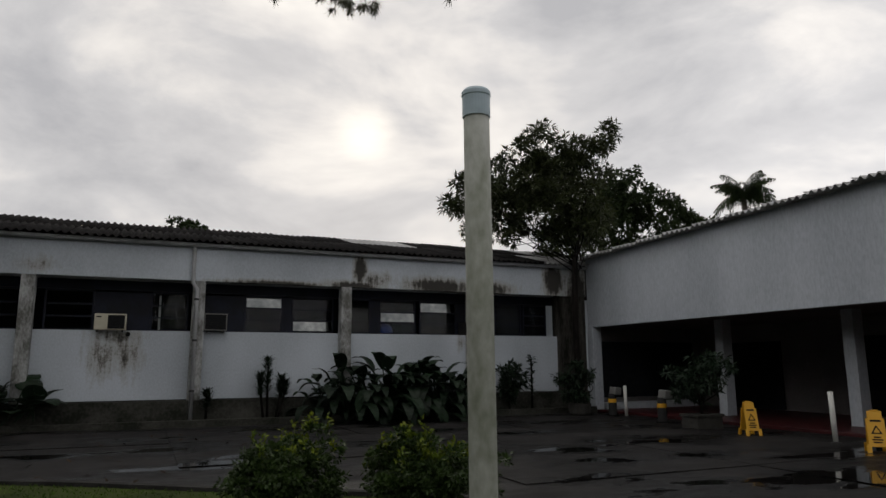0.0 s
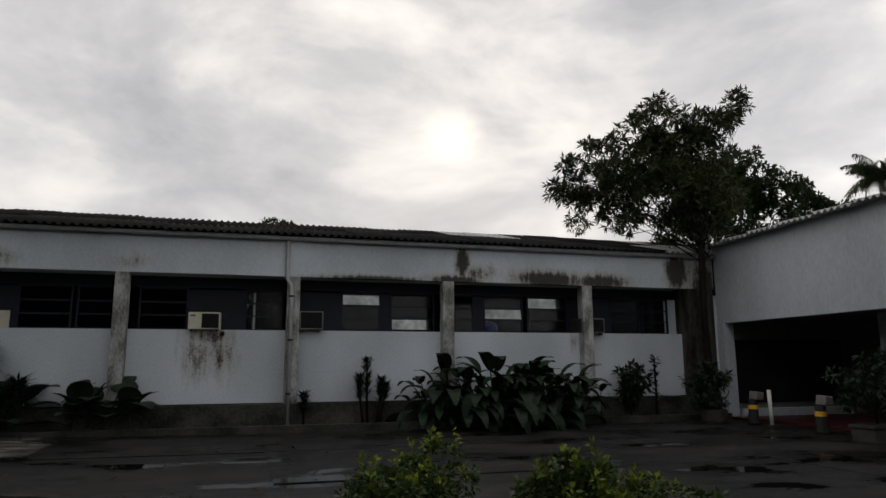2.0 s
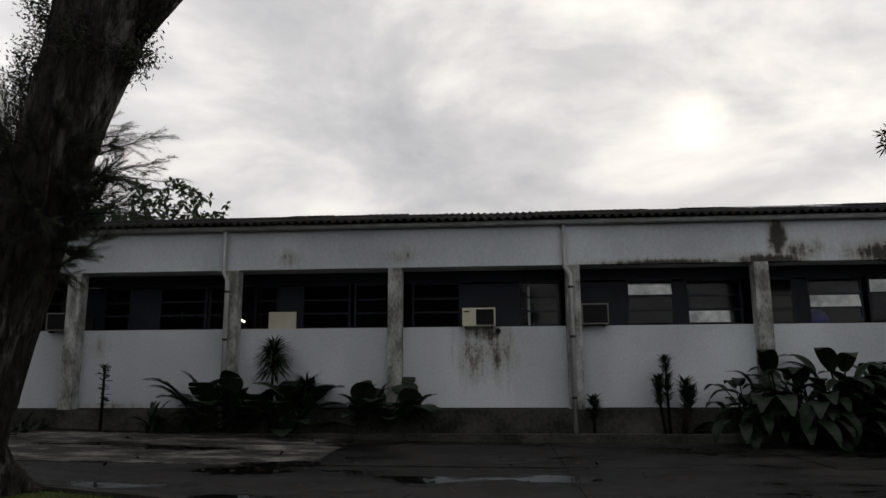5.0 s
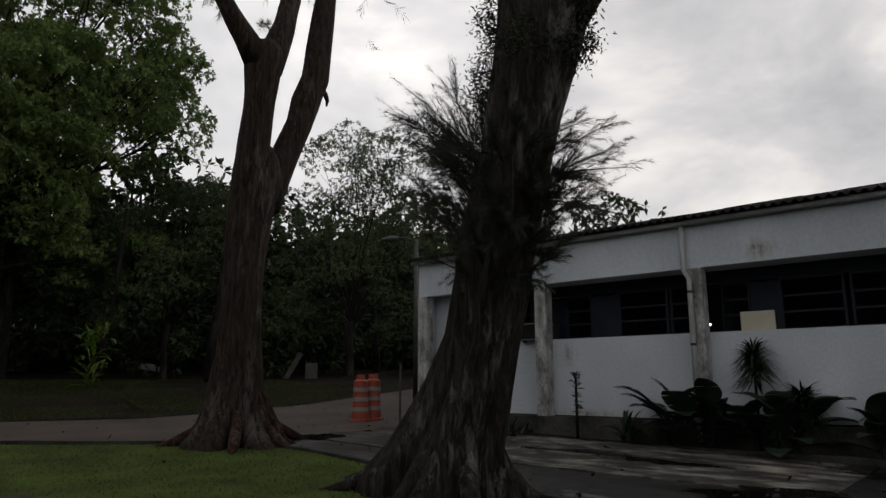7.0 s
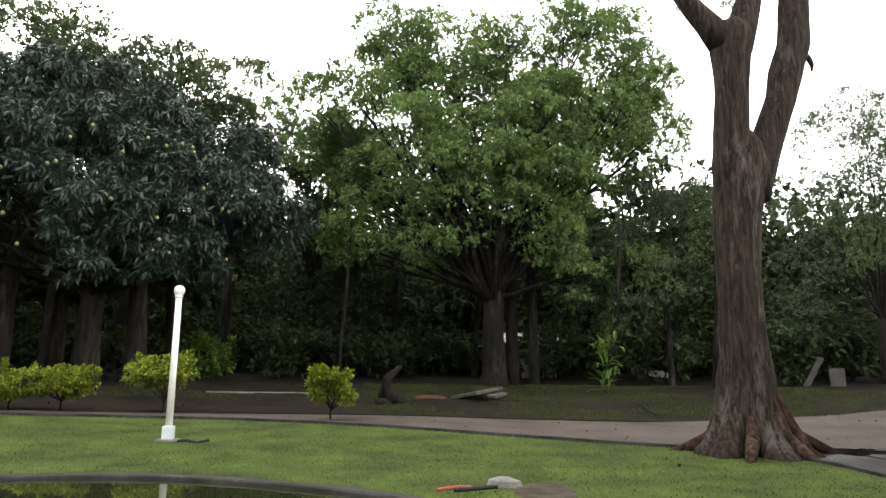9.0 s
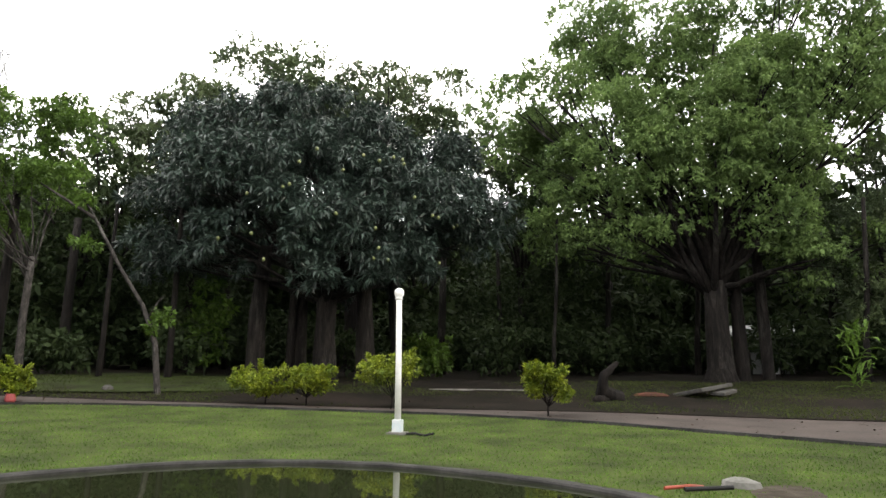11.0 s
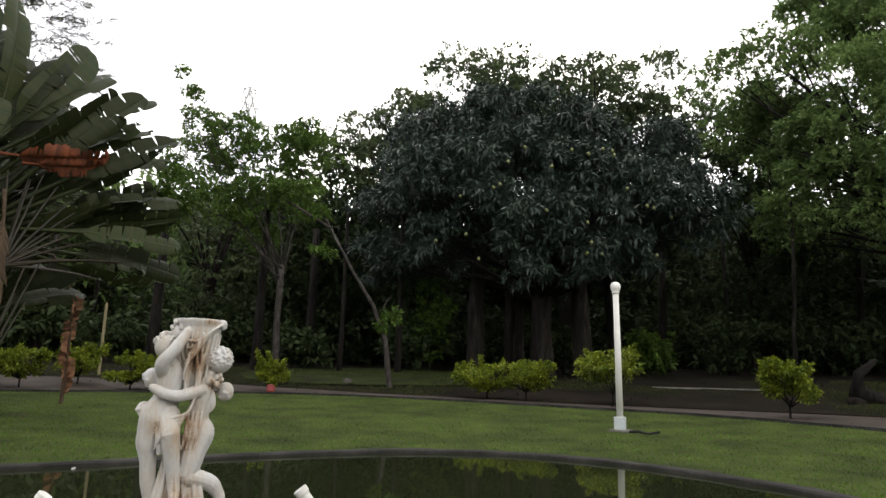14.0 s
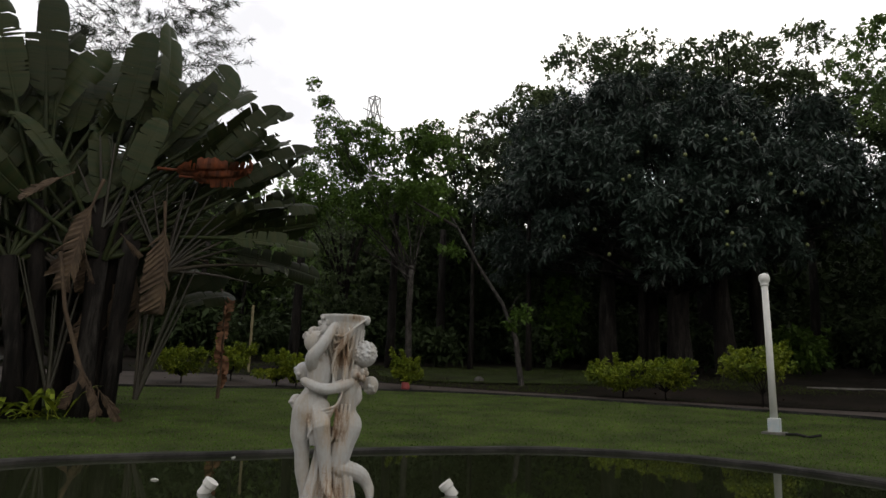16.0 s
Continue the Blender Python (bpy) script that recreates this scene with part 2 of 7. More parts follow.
def wet_concrete(name, base, worn, dry):
    """Dark rain-wet concrete: damp and worn patches with flat pools of water standing in the hollows."""
    m = bpy.data.materials.new(name)
    n, l = nodes_of(m)
    coord = n.new("ShaderNodeTexCoord")

    def field(scale, detail, rough, stretch=(1, 1, 1)):
        mapping = n.new("ShaderNodeMapping"); mapping.inputs["Scale"].default_value = stretch
        l.new(coord.outputs["Object"], mapping.inputs[0])
        t = n.new("ShaderNodeTexNoise")
        t.inputs["Scale"].default_value, t.inputs["Detail"].default_value, t.inputs["Roughness"].default_value = scale, detail, rough
        l.new(mapping.outputs[0], t.inputs["Vector"])
        return t.outputs["Fac"]

    def span(value, low, high, out0=0.0, out1=1.0):
        r = n.new("ShaderNodeMapRange")
        for i, v in ((1, low), (2, high), (3, out0), (4, out1)):
            r.inputs[i].default_value = v
        l.new(value, r.inputs[0])
        return r.outputs[0]

    hollow, grit, scuff, shade = field(0.55, 6, 0.55, (0.75, 1.3, 1)), field(38, 6, 0.7), field(2.4, 9, 0.75, (0.5, 1.2, 1)), field(0.8, 4, 0.6)
    pool = span(hollow, 0.57, 0.60)
    damp = span(hollow, 0.28 + 0.24 * dry, 0.52 + 0.08 * dry)
    colour = n.new("ShaderNodeMix"); colour.data_type = "RGBA"
    colour.inputs["A"].default_value, colour.inputs["B"].default_value = (*base, 1), (*worn, 1)
    l.new(span(scuff, 0.57 - 0.1 * dry, 0.80 - 0.17 * dry, 0.0, dry), colour.inputs["Factor"])
    dark = n.new("ShaderNodeMix"); dark.data_type = "RGBA"; dark.inputs["B"].default_value = (base[0] * 0.35, base[1] * 0.35, base[2] * 0.35, 1)
    l.new(damp, dark.inputs["Factor"]); l.new(colour.outputs["Result"], dark.inputs["A"])
    mottle = n.new("ShaderNodeMix"); mottle.data_type = "RGBA"; mottle.blend_type = "MULTIPLY"; mottle.inputs["Factor"].default_value = 1.0
    l.new(dark.outputs["Result"], mottle.inputs["A"]); l.new(span(shade, 0.3, 0.7, 0.55, 1.4), mottle.inputs["B"])
    b = n.new("ShaderNodeBsdfPrincipled")
    l.new(mottle.outputs["Result"], b.inputs["Base Color"])
    rough = n.new("ShaderNodeMix"); rough.data_type = "FLOAT"; rough.inputs["B"].default_value = 0.035
    l.new(pool, rough.inputs["Factor"]); l.new(span(damp, 0.0, 1.0, 0.8, 0.36), rough.inputs["A"])
    l.new(rough.outputs[0], b.inputs["Roughness"])
    gloss = n.new("ShaderNodeMix"); gloss.data_type = "FLOAT"; gloss.inputs["A"].default_value, gloss.inputs["B"].default_value = 0.13, 0.4
    l.new(pool, gloss.inputs["Factor"]); l.new(gloss.outputs[0], b.inputs["Specular IOR Level"])
    lift = n.new("ShaderNodeMath"); lift.operation = "MULTIPLY_ADD"; lift.inputs[1].default_value = 0.5
    l.new(grit, lift.inputs[0]); l.new(scuff, lift.inputs[2])
    relief = n.new("ShaderNodeBump"); relief.inputs["Distance"].default_value = 0.015
    l.new(span(pool, 0.0, 1.0, 0.55, 0.0), relief.inputs["Strength"]); l.new(lift.outputs[0], relief.inputs["Height"])
    l.new(relief.outputs[0], b.inputs["Normal"])
    l.new(b.outputs[0], n.new("ShaderNodeOutputMaterial").inputs[0])
    return m


M["yard"] = wet_concrete("wet_concrete_yard", (0.017, 0.016, 0.0155), (0.045, 0.041, 0.038), 0.5)
M["yard_worn"] = wet_concrete("worn_pale_concrete", (0.026, 0.025, 0.022), (0.19, 0.18, 0.158), 1.0)
M["path"] = paint("worn_path_concrete", (0.06199, 0.05077, 0.04369), 0.8, (0.02834, 0.02362, 0.02007), 0.8, 14, 0.4, 0.5, each=0.15, spec=0.12)
M["kerb"] = paint("grey_kerb", (0.044, 0.0424, 0.04), 0.85, (0.016, 0.016, 0.0144), 2.0, 18, 0.4, 0.6, spec=0.1)
# near-black tone includes the shade the trees throw on this earth
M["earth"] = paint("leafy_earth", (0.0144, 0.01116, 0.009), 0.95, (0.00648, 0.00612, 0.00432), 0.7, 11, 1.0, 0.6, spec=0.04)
M["lawn"] = paint("lawn_ground", (0.05, 0.066, 0.0165), 0.95, (0.022, 0.03, 0.0105), 1.1, 30, 0.8, 0.5, spec=0.05)
M["grass"] = paint("grass_blade", (0.088, 0.154, 0.0275), 0.8, (0.0396, 0.0638, 0.0165), 1.1, 6, 0, 0.5, island=0.3, thin=0.3, spec=0.08)
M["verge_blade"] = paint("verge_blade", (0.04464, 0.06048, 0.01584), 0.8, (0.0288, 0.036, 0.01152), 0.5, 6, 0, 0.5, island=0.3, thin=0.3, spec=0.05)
# lawn green lowered to carry the shade under the trees
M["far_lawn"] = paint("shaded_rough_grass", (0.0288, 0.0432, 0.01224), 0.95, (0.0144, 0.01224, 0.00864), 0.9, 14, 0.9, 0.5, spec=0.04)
M["water"] = glass("pond_water", (0.014, 0.0175, 0.0075), 0.02)
M["red_floor"] = paint("red_polished_floor", (0.055, 0.009, 0.010), 0.45, (0.03, 0.006, 0.007), 2, 14, 0.1)


def bark(name, crack, ridge, pale, amount=0.5, scale=7.0, stretch=0.16, lift=0.05):
    """Furrowed bark: dark cracks between upright ridges, with pale weathered or lichened patches."""
    m = bpy.data.materials.new(name)
    n, l = nodes_of(m)
    coord = n.new("ShaderNodeTexCoord")
    mapping = n.new("ShaderNodeMapping"); mapping.inputs["Scale"].default_value = (1, 1, stretch)
    l.new(coord.outputs["Object"], mapping.inputs[0])
    ridges = n.new("ShaderNodeTexNoise")
    for key, value in (("Scale", scale), ("Detail", 9.0), ("Roughness", 0.72), ("Distortion", 0.6)):
        ridges.inputs[key].default_value = value
    l.new(mapping.outputs[0], ridges.inputs["Vector"])
    ramp = n.new("ShaderNodeValToRGB")
    ramp.color_ramp.elements[0].position, ramp.color_ramp.elements[0].color = 0.40, (*crack, 1)
    ramp.color_ramp.elements[1].position, ramp.color_ramp.elements[1].color = 0.66, (*ridge, 1)
    l.new(ridges.outputs["Fac"], ramp.inputs[0])
    wide = n.new("ShaderNodeMapping"); wide.inputs["Scale"].default_value = (1, 1, 0.3)
    l.new(coord.outputs["Object"], wide.inputs[0])
    patch = n.new("ShaderNodeTexNoise")
    for key, value in (("Scale", 1.7), ("Detail", 8.0), ("Roughness", 0.7)):
        patch.inputs[key].default_value = value
    l.new(wide.outputs[0], patch.inputs["Vector"])
    sum_ = n.new("ShaderNodeMath"); sum_.operation = "MULTIPLY_ADD"; sum_.inputs[1].default_value = 0.6
    l.new(ridges.outputs["Fac"], sum_.inputs[0]); l.new(patch.outputs["Fac"], sum_.inputs[2])
    where = n.new("ShaderNodeMapRange"); where.inputs[1].default_value, where.inputs[2].default_value, where.inputs[4].default_value = 0.84, 1.0, amount
    l.new(sum_.outputs[0], where.inputs[0])
    mix = n.new("ShaderNodeMix"); mix.data_type = "RGBA"; mix.inputs["B"].default_value = (*pale, 1)
    l.new(where.outputs[0], mix.inputs["Factor"]); l.new(ramp.outputs[0], mix.inputs["A"])
    b = n.new("ShaderNodeBsdfPrincipled")
    b.inputs["Roughness"].default_value, b.inputs["Specular IOR Level"].default_value = 0.95, 0.15
    l.new(mix.outputs["Result"], b.inputs["Base Color"])
    relief = n.new("ShaderNodeBump"); relief.inputs["Strength"].default_value, relief.inputs["Distance"].default_value = 1.0, lift
    l.new(ridges.outputs["Fac"], relief.inputs["Height"]); l.new(relief.outputs[0], b.inputs["Normal"])
    l.new(b.outputs[0], n.new("ShaderNodeOutputMaterial").inputs[0])
    return m


M["bark_lean"] = bark("furrowed_grey_bark", (0.006, 0.0052, 0.0044), (0.041, 0.0355, 0.030), (0.2155, 0.209, 0.1902), 0.5, 13.0, 0.16, 0.06)
# ridges kept near black: the canopy's shade on the trunks is in this colour
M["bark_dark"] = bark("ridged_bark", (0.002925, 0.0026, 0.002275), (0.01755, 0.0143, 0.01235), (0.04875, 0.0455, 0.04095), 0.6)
M["bark_red"] = bark("peeling_bark", (0.00864, 0.00648, 0.00504), (0.04464, 0.0324, 0.0252), (0.1224, 0.1116, 0.1008), 0.42, 15.0, 0.14, 0.05)
M["bark_root"] = bark("reddish_root", (0.0072, 0.00432, 0.0036), (0.0468, 0.02448, 0.01656), (0.108, 0.0828, 0.0684), 0.5, 8.0, 0.6, 0.03)
M["bark_lime"] = bark("grey_bark", (0.01248, 0.01123, 0.009984), (0.05304, 0.04805, 0.04368), (0.1123, 0.1061, 0.09984), 0.6, 9.0, 0.4, 0.02)
M["bark_pale"] = paint("pale_bark", (0.20, 0.175, 0.15), 0.95, (0.07, 0.06, 0.05), 4, 22, 0.7, 0.5, (1, 1, 0.3))
M["leaf_mango"] = paint("mango_leaf", (0.03205, 0.05065, 0.03847), 0.38, (0.01666, 0.02757, 0.02051), 0.5, 6, 0, 0.5, island=0.3, thin=0.12, spec=0.3)
M["leaf_light"] = paint("light_leaf", (0.1357, 0.2024, 0.0598), 0.6, (0.0667, 0.1058, 0.0368), 0.7, 5, 0, 0.5, island=0.18, thin=0.4, spec=0.12)
M["leaf_behind"] = paint("sunlit_leaf", (0.07808, 0.105, 0.04044), 0.55, (0.04044, 0.05925, 0.02798), 0.25, 4, 0, 0.6, island=0.25, thin=0.35, spec=0.25)
M["leaf_corner"] = paint("corner_leaf", (0.048, 0.058, 0.022), 0.5, (0.022, 0.03, 0.011), 1.2, 8, 0, 0.5, island=0.4, thin=0.25, spec=0.2)
M["leaf_bush"] = paint("bush_leaf", (0.036, 0.062, 0.014), 0.5, (0.018, 0.034, 0.008), 2.5, 8, 0, 0.5, island=0.4, thin=0.2, spec=0.2)
M["leaf_wood"] = paint("wood_leaf", (0.03519, 0.05212, 0.01938), 0.6, (0.02061, 0.03212, 0.01276), 0.5, 5, 0, 0.5, island=0.25, thin=0.25, spec=0.1)
M["leaf_lime"] = paint("lime_leaf", (0.07517, 0.1315, 0.01879), 0.6, (0.03758, 0.0689, 0.01253), 0.8, 7, 0, 0.5, island=0.35, thin=0.35, spec=0.2)
M["leaf_hedge"] = paint("golden_hedge_leaf", (0.1749, 0.2053, 0.01368), 0.6, (0.05702, 0.09504, 0.01065), 2.6, 8, 0, 0.5, island=0.45, thin=0.25, spec=0.2)
M["leaf_dark"] = paint("dark_glossy_leaf", (0.0145, 0.029, 0.0145), 0.48, (0.0085, 0.0155, 0.0085), 2, 10, 0.1, 0.5, each=0.4, thin=0.1, spec=0.18)
M["leaf_palm"] = paint("palm_leaf", (0.015, 0.0255, 0.00975), 0.5, (0.03, 0.032, 0.012), 1.6, 7, 0.5, 0.5, (0.35, 5.0, 0.35), each=0.45, thin=0.22, spec=0.12)
M["leaf_dead"] = paint("dead_leaf", (0.09056, 0.0621, 0.03795), 0.9, (0.03881, 0.02587, 0.01725), 3, 14, 0.3, 0.5, island=0.3, thin=0.2)
M["leaf_rust"] = paint("rusty_leaf", (0.15, 0.036, 0.009), 0.85, (0.0495, 0.02025, 0.01125), 3, 14, 0.3, 0.5, island=0.3, thin=0.2)
M["leaf_stalk"] = paint("palm_stalk", (0.01147, 0.0135, 0.0054), 0.6, (0.01688, 0.0108, 0.0054), 1.2, 12, 0.1, 0.5, each=0.3)
M["leaf_dry"] = paint("dry_brown_leaf", (0.238, 0.126, 0.077), 0.9, (0.112, 0.0588, 0.0364), 5, 18, 0.3, 0.5, island=0.35, thin=0.2, spec=0.1)
M["needle_dark"] = paint("dark_needle_leaf", (0.040, 0.046, 0.030), 0.7, (0.022, 0.026, 0.017), 1, 8, 0, 0.5, island=0.35, thin=0.25, spec=0.1)
M["climber"] = paint("small_climber_leaf", (0.030, 0.036, 0.017), 0.6, (0.015, 0.018, 0.009), 2, 9, 0, 0.5, island=0.4, thin=0.2, spec=0.15)
M["blue_cloth"] = paint("blue_plastic_sack", (0.012, 0.03, 0.16), 0.6, (0.008, 0.018, 0.09), 3, 15, 0.2, 0.4)
M["needle"] = paint("needle_leaf", (0.095, 0.095, 0.055), 0.7, (0.05, 0.056, 0.03), 1, 8, 0, 0.5, island=0.35, thin=0.35)
M["white_paint"] = paint("white_enamel", (0.5772, 0.5772, 0.5538), 0.55, (0.468, 0.468, 0.4368), 4, 25, 0.1, 0.3)
M["pole"] = paint("algae_pole", (0.42, 0.43, 0.40), 0.8, (0.17, 0.185, 0.14), 5.0, 34, 0.3, 0.5, (1, 1, 0.55))
M["cap"] = paint("blue_grey_cap", (0.44, 0.54, 0.60), 0.45, (0.3, 0.38, 0.43), 5, 20, 0.05, 0.3)
M["marble"] = paint("stained_cast_stone", (0.429, 0.4419, 0.4505), 0.8, (0.3089, 0.2746, 0.2231), 6.0, 36, 0.3, 0.42, (1, 1, 0.4), stain_tones=((0.35, 0.25, 0.145), (0.12, 0.062, 0.03)),
                    stains=[(0.05, 1.46, 0.2, 0.42, 0.68), (0.04, 0.85, 0.2, 0.42, 0.66), (0.0, 0.28, 0.34, 0.4, 0.62), (0.22, 1.24, 0.16, 0.16, 0.58), (-0.2, 0.88, 0.16, 0.2, 0.5), (0.16, 1.76, 0.12, 0.08, 0.6)], stain_scale=8.0)
M["orange"] = paint("faded_orange_plastic", (0.228, 0.036, 0.015), 0.6, (0.156, 0.027, 0.015), 3, 15, 0.05)
M["yellow"] = paint("yellow_plastic", (0.62, 0.33, 0.02), 0.5, (0.5, 0.26, 0.02), 3, 15, 0.05, 0.3)
M["black"] = paint("black_print", (0.012, 0.012, 0.012), 0.7, (0.018, 0.018, 0.018), 3, 15, 0, spec=0.12)
M["ac"] = paint("cream_enamel", (0.50, 0.48, 0.38), 0.5, (0.4, 0.37, 0.28), 4, 20, 0.05, 0.4)
M["dark_metal"] = paint("dark_metal", (0.05, 0.05, 0.05), 0.5, (0.03, 0.03, 0.03), 4, 20, 0.1, metal=0.5)
M["stone"] = paint("grey_stone", (0.1568, 0.1512, 0.14), 0.9, (0.0784, 0.0784, 0.0672), 4, 22, 0.6, spec=0.15)
M["dark_stone"] = paint("dim_stone", (0.065, 0.06305, 0.0585), 0.9, (0.0325, 0.0312, 0.0273), 3, 20, 0.6, spec=0.1)
M["red_brown"] = paint("red_brown_dirt", (0.085, 0.036, 0.025), 0.95, (0.035, 0.02, 0.015), 2, 14, 0.6, spec=0.05)
M["blue_base"] = paint("flaking_blue_paint", (0.3276, 0.4056, 0.4368), 0.7, (0.468, 0.468, 0.4524), 8, 30, 0.2, 0.5)
M["tube_light"] = lamp_glow("tube_light", (1.0, 0.95, 0.75), 4.0)
M["red_pot"] = paint("red_clay_pot", (0.26, 0.045, 0.04), 0.7, (0.15, 0.03, 0.03), 4, 18, 0.15, 0.5)
M["soil"] = paint("bare_soil", (0.062, 0.052, 0.041), 0.95, (0.026, 0.022, 0.016), 4, 22, 0.9, 0.6, spec=0.06)
# same tone as the earth, tree shade included
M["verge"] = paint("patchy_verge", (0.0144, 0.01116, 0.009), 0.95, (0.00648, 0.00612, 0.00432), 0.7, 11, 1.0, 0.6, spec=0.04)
M["fruit"] = paint("mango_skin", (0.06, 0.07, 0.03), 0.5, (0.12, 0.14, 0.04), 4, 15, 0, 0.4)
M["film_glass"] = paint("reflective_film", (0.30, 0.31, 0.30), 0.09, (0.13, 0.14, 0.14), 1.6, 7, 0, 0.6, metal=1.0)
M["pale_pole"] = paint("pale_yellow_paint", (0.165, 0.143, 0.0715), 0.7, (0.11, 0.0935, 0.055), 3, 18, 0.1, 0.4)
M["dim_board"] = paint("dull_board", (0.18, 0.18, 0.174), 0.8, (0.108, 0.108, 0.102), 3, 15, 0.1, 0.4)
M["litter"] = paint("leaf_litter", (0.0432, 0.03024, 0.02016), 0.95, (0.0216, 0.01584, 0.0108), 3, 14, 0, 0.5, island=0.5, spec=0.05)


# ---- mesh helpers ----
class Geo:
    """Gathers vertices and faces of one mesh."""

    def __init__(self):
        self.v, self.f = [], []

    def add(self, verts, faces):
        k = len(self.v)
        self.v.extend(tuple(p) for p in verts)
        self.f.extend(tuple(i + k for i in face) for face in faces)
        return self

    def box(self, x0, x1, y0, y1, z0, z1, m=None):
        p = [Vector((x, y, z)) for z in (z0, z1) for x, y in ((x0, y0), (x1, y0), (x1, y1), (x0, y1))]
        p = [m @ q for q in p] if m else p
        return self.add(p, [(3, 2, 1, 0), (4, 5, 6, 7), (0, 1, 5, 4), (1, 2, 6, 5), (2, 3, 7, 6), (3, 0, 4, 7)])

    def tube(self, points, radii, seg=10, rough=0.0, flare=None, caps=True):
        """A tapered tube along points; rough: unevenness as a share of the radius; flare(i, angle) widens rings into roots."""
        pts = [Vector(p) for p in points]
        rings = []
        side = Vector((1, 0, 0))
        for i, p in enumerate(pts):
            d = (pts[min(i + 1, len(pts) - 1)] - pts[max(i - 1, 0)]).normalized()
            a = (side - d * side.dot(d))
            a = a.normalized() if a.length > 1e-4 else d.orthogonal().normalized()
            b = d.cross(a)
            side = a
            ring = []
            for k in range(seg):
                w = 2 * math.pi * k / seg
                r = radii[i]
                if rough:
                    r *= 1 + rough * noise.noise(p * 1.7 + Vector((math.cos(w), math.sin(w), 0)) * 2.5)
                if flare:
                    r *= flare(i, w) * (1 + 0.09 * noise.noise(Vector((math.cos(w) * 3.5, math.sin(w) * 3.5, p.z * 0.45))) + 0.07 * noise.noise(Vector((math.cos(w) * 9, math.sin(w) * 9, p.z * 0.9))))
                ring.append(p + (a * math.cos(w) + b * math.sin(w)) * r)
            rings.append(ring)
        faces = [(i * seg + k, i * seg + (k + 1) % seg, (i + 1) * seg + (k + 1) % seg, (i + 1) * seg + k)
                 for i in range(len(pts) - 1) for k in range(seg)]
        if caps:
            faces += [tuple(range(seg - 1, -1, -1)), tuple(range((len(pts) - 1) * seg, len(pts) * seg))]
        return self.add([q for ring in rings for q in ring], faces)

    def lathe(self, profile, seg=20, centre=(0, 0, 0)):
        """A turned solid from (radius, height) pairs."""
        return self.tube([(centre[0], centre[1], centre[2] + z) for _, z in profile], [max(r, 1e-4) for r, _ in profile], seg)

    def mesh(self, name, smooth=False):
        me = bpy.data.meshes.new(name)
        me.from_pydata(self.v, [], self.f)
        if smooth:
            me.polygons.foreach_set("use_smooth", [True] * len(me.polygons))
        me.update()
        return me


def part(name, geo, material, parent=None, label="", smooth=False, bevel=0.0):
    me = geo.mesh(name, smooth) if isinstance(geo, Geo) else geo
    if not me.materials:
        me.materials.append(material)
    ob = new(name, me)
    if parent is not None:
        ob.parent = parent
    if bevel:
        mod = ob.modifiers.new("edges", "BEVEL")
        mod.width, mod.segments, mod.limit_method = bevel, 2, "ANGLE"
    return tagged(ob, label)


def thing(name, label, category, place=(0, 0, 0), turn=0.0, group="", kind=""):
    ob = new(name)
    ob.empty_display_size = 0.2
    ob.matrix_world = pose(*place, 0, 0, turn)
    return tagged(ob, label, category, group, kind)


def leaves(base, way, side, length, width, bend=0.0):
    """Numpy arrays of leaf bases, directions and side vectors into a mesh of folded lozenges."""
    base, way, side = (np.asarray(a, float) for a in (base, way, side))
    length, width = np.broadcast_to(length, len(base))[:, None], np.broadcast_to(width, len(base))[:, None]
    tip = base + way * length
    tip[:, 2] -= bend * length[:, 0]
    mid = base + way * length * 0.45
    v = np.stack([base, mid + side * width / 2, tip, mid - side * width / 2], 1).reshape(-1, 3)
    me = bpy.data.meshes.new("leaves")
    n = len(base)
    me.vertices.add(4 * n); me.loops.add(4 * n); me.polygons.add(n)
    me.vertices.foreach_set("co", v.ravel())
    me.loops.foreach_set("vertex_index", np.arange(4 * n))
    me.polygons.foreach_set("loop_start", np.arange(n) * 4)
    me.update(calc_edges=True)
    return me


def unit(a):
    return a / np.maximum(np.linalg.norm(a, axis=1, keepdims=True), 1e-6)


# ---- the lie of the land: level near the pond, rising gently towards the wood ----
def ground(x, y):
    r = math.hypot(x + 1.0, y - 5.0)
    s = min(max((2 - x) / 10, 0), 1)
    return float(np.interp(r, (0, 9, 12, 14, 20, 23, 30, 45, 70), (0, .03, .08, .16, .45, .58, 1.2, 2.0, 2.6))) * s * s * (3 - 2 * s)


POND, RIM_Z, WATER_Z = (-6.6, 1.9), 0.10, 0.07
POND_EDGE = [(-4.76, -2.98), (-5.72, -2.72), (-6.95, -2.1), (-8.3, -1.45), (-9.5, -0.72), (-10.6, 0.3), (-11.13, 1.7), (-10.9, 3.3), (-10.15, 4.65), (-9.2, 5.8), (-7.6, 6.6), (-5.8, 6.4), (-4.1, 5.4), (-3.0, 3.8), (-2.6, 1.8), (-2.65, -0.2), (-3.1, -1.8), (-3.8, -2.75)]
PATH_NEAR = [(-1, -20.5), (-7, -17.2), (-12.8, -13.4), (-16.0, -11.3), (-18.5, -8.5), (-19.65, -5.4), (-19.85, -2.5), (-19.75, 0.3), (-19.45, 3.0), (-18.2, 6.1), (-16.1, 8.9), (-13.9, 11.6)]
PATH_FAR = [(-3, -24.5), (-9, -21.6), (-15.2, -17.6), (-18.7, -13.6), (-20.2, -9.2), (-20.95, -5.6), (-21.1, -2.5), (-21.0, 0.3), (-21.1, 3.4), (-20.8, 7.0), (-19.4, 10.6), (-18.3, 13.6)]
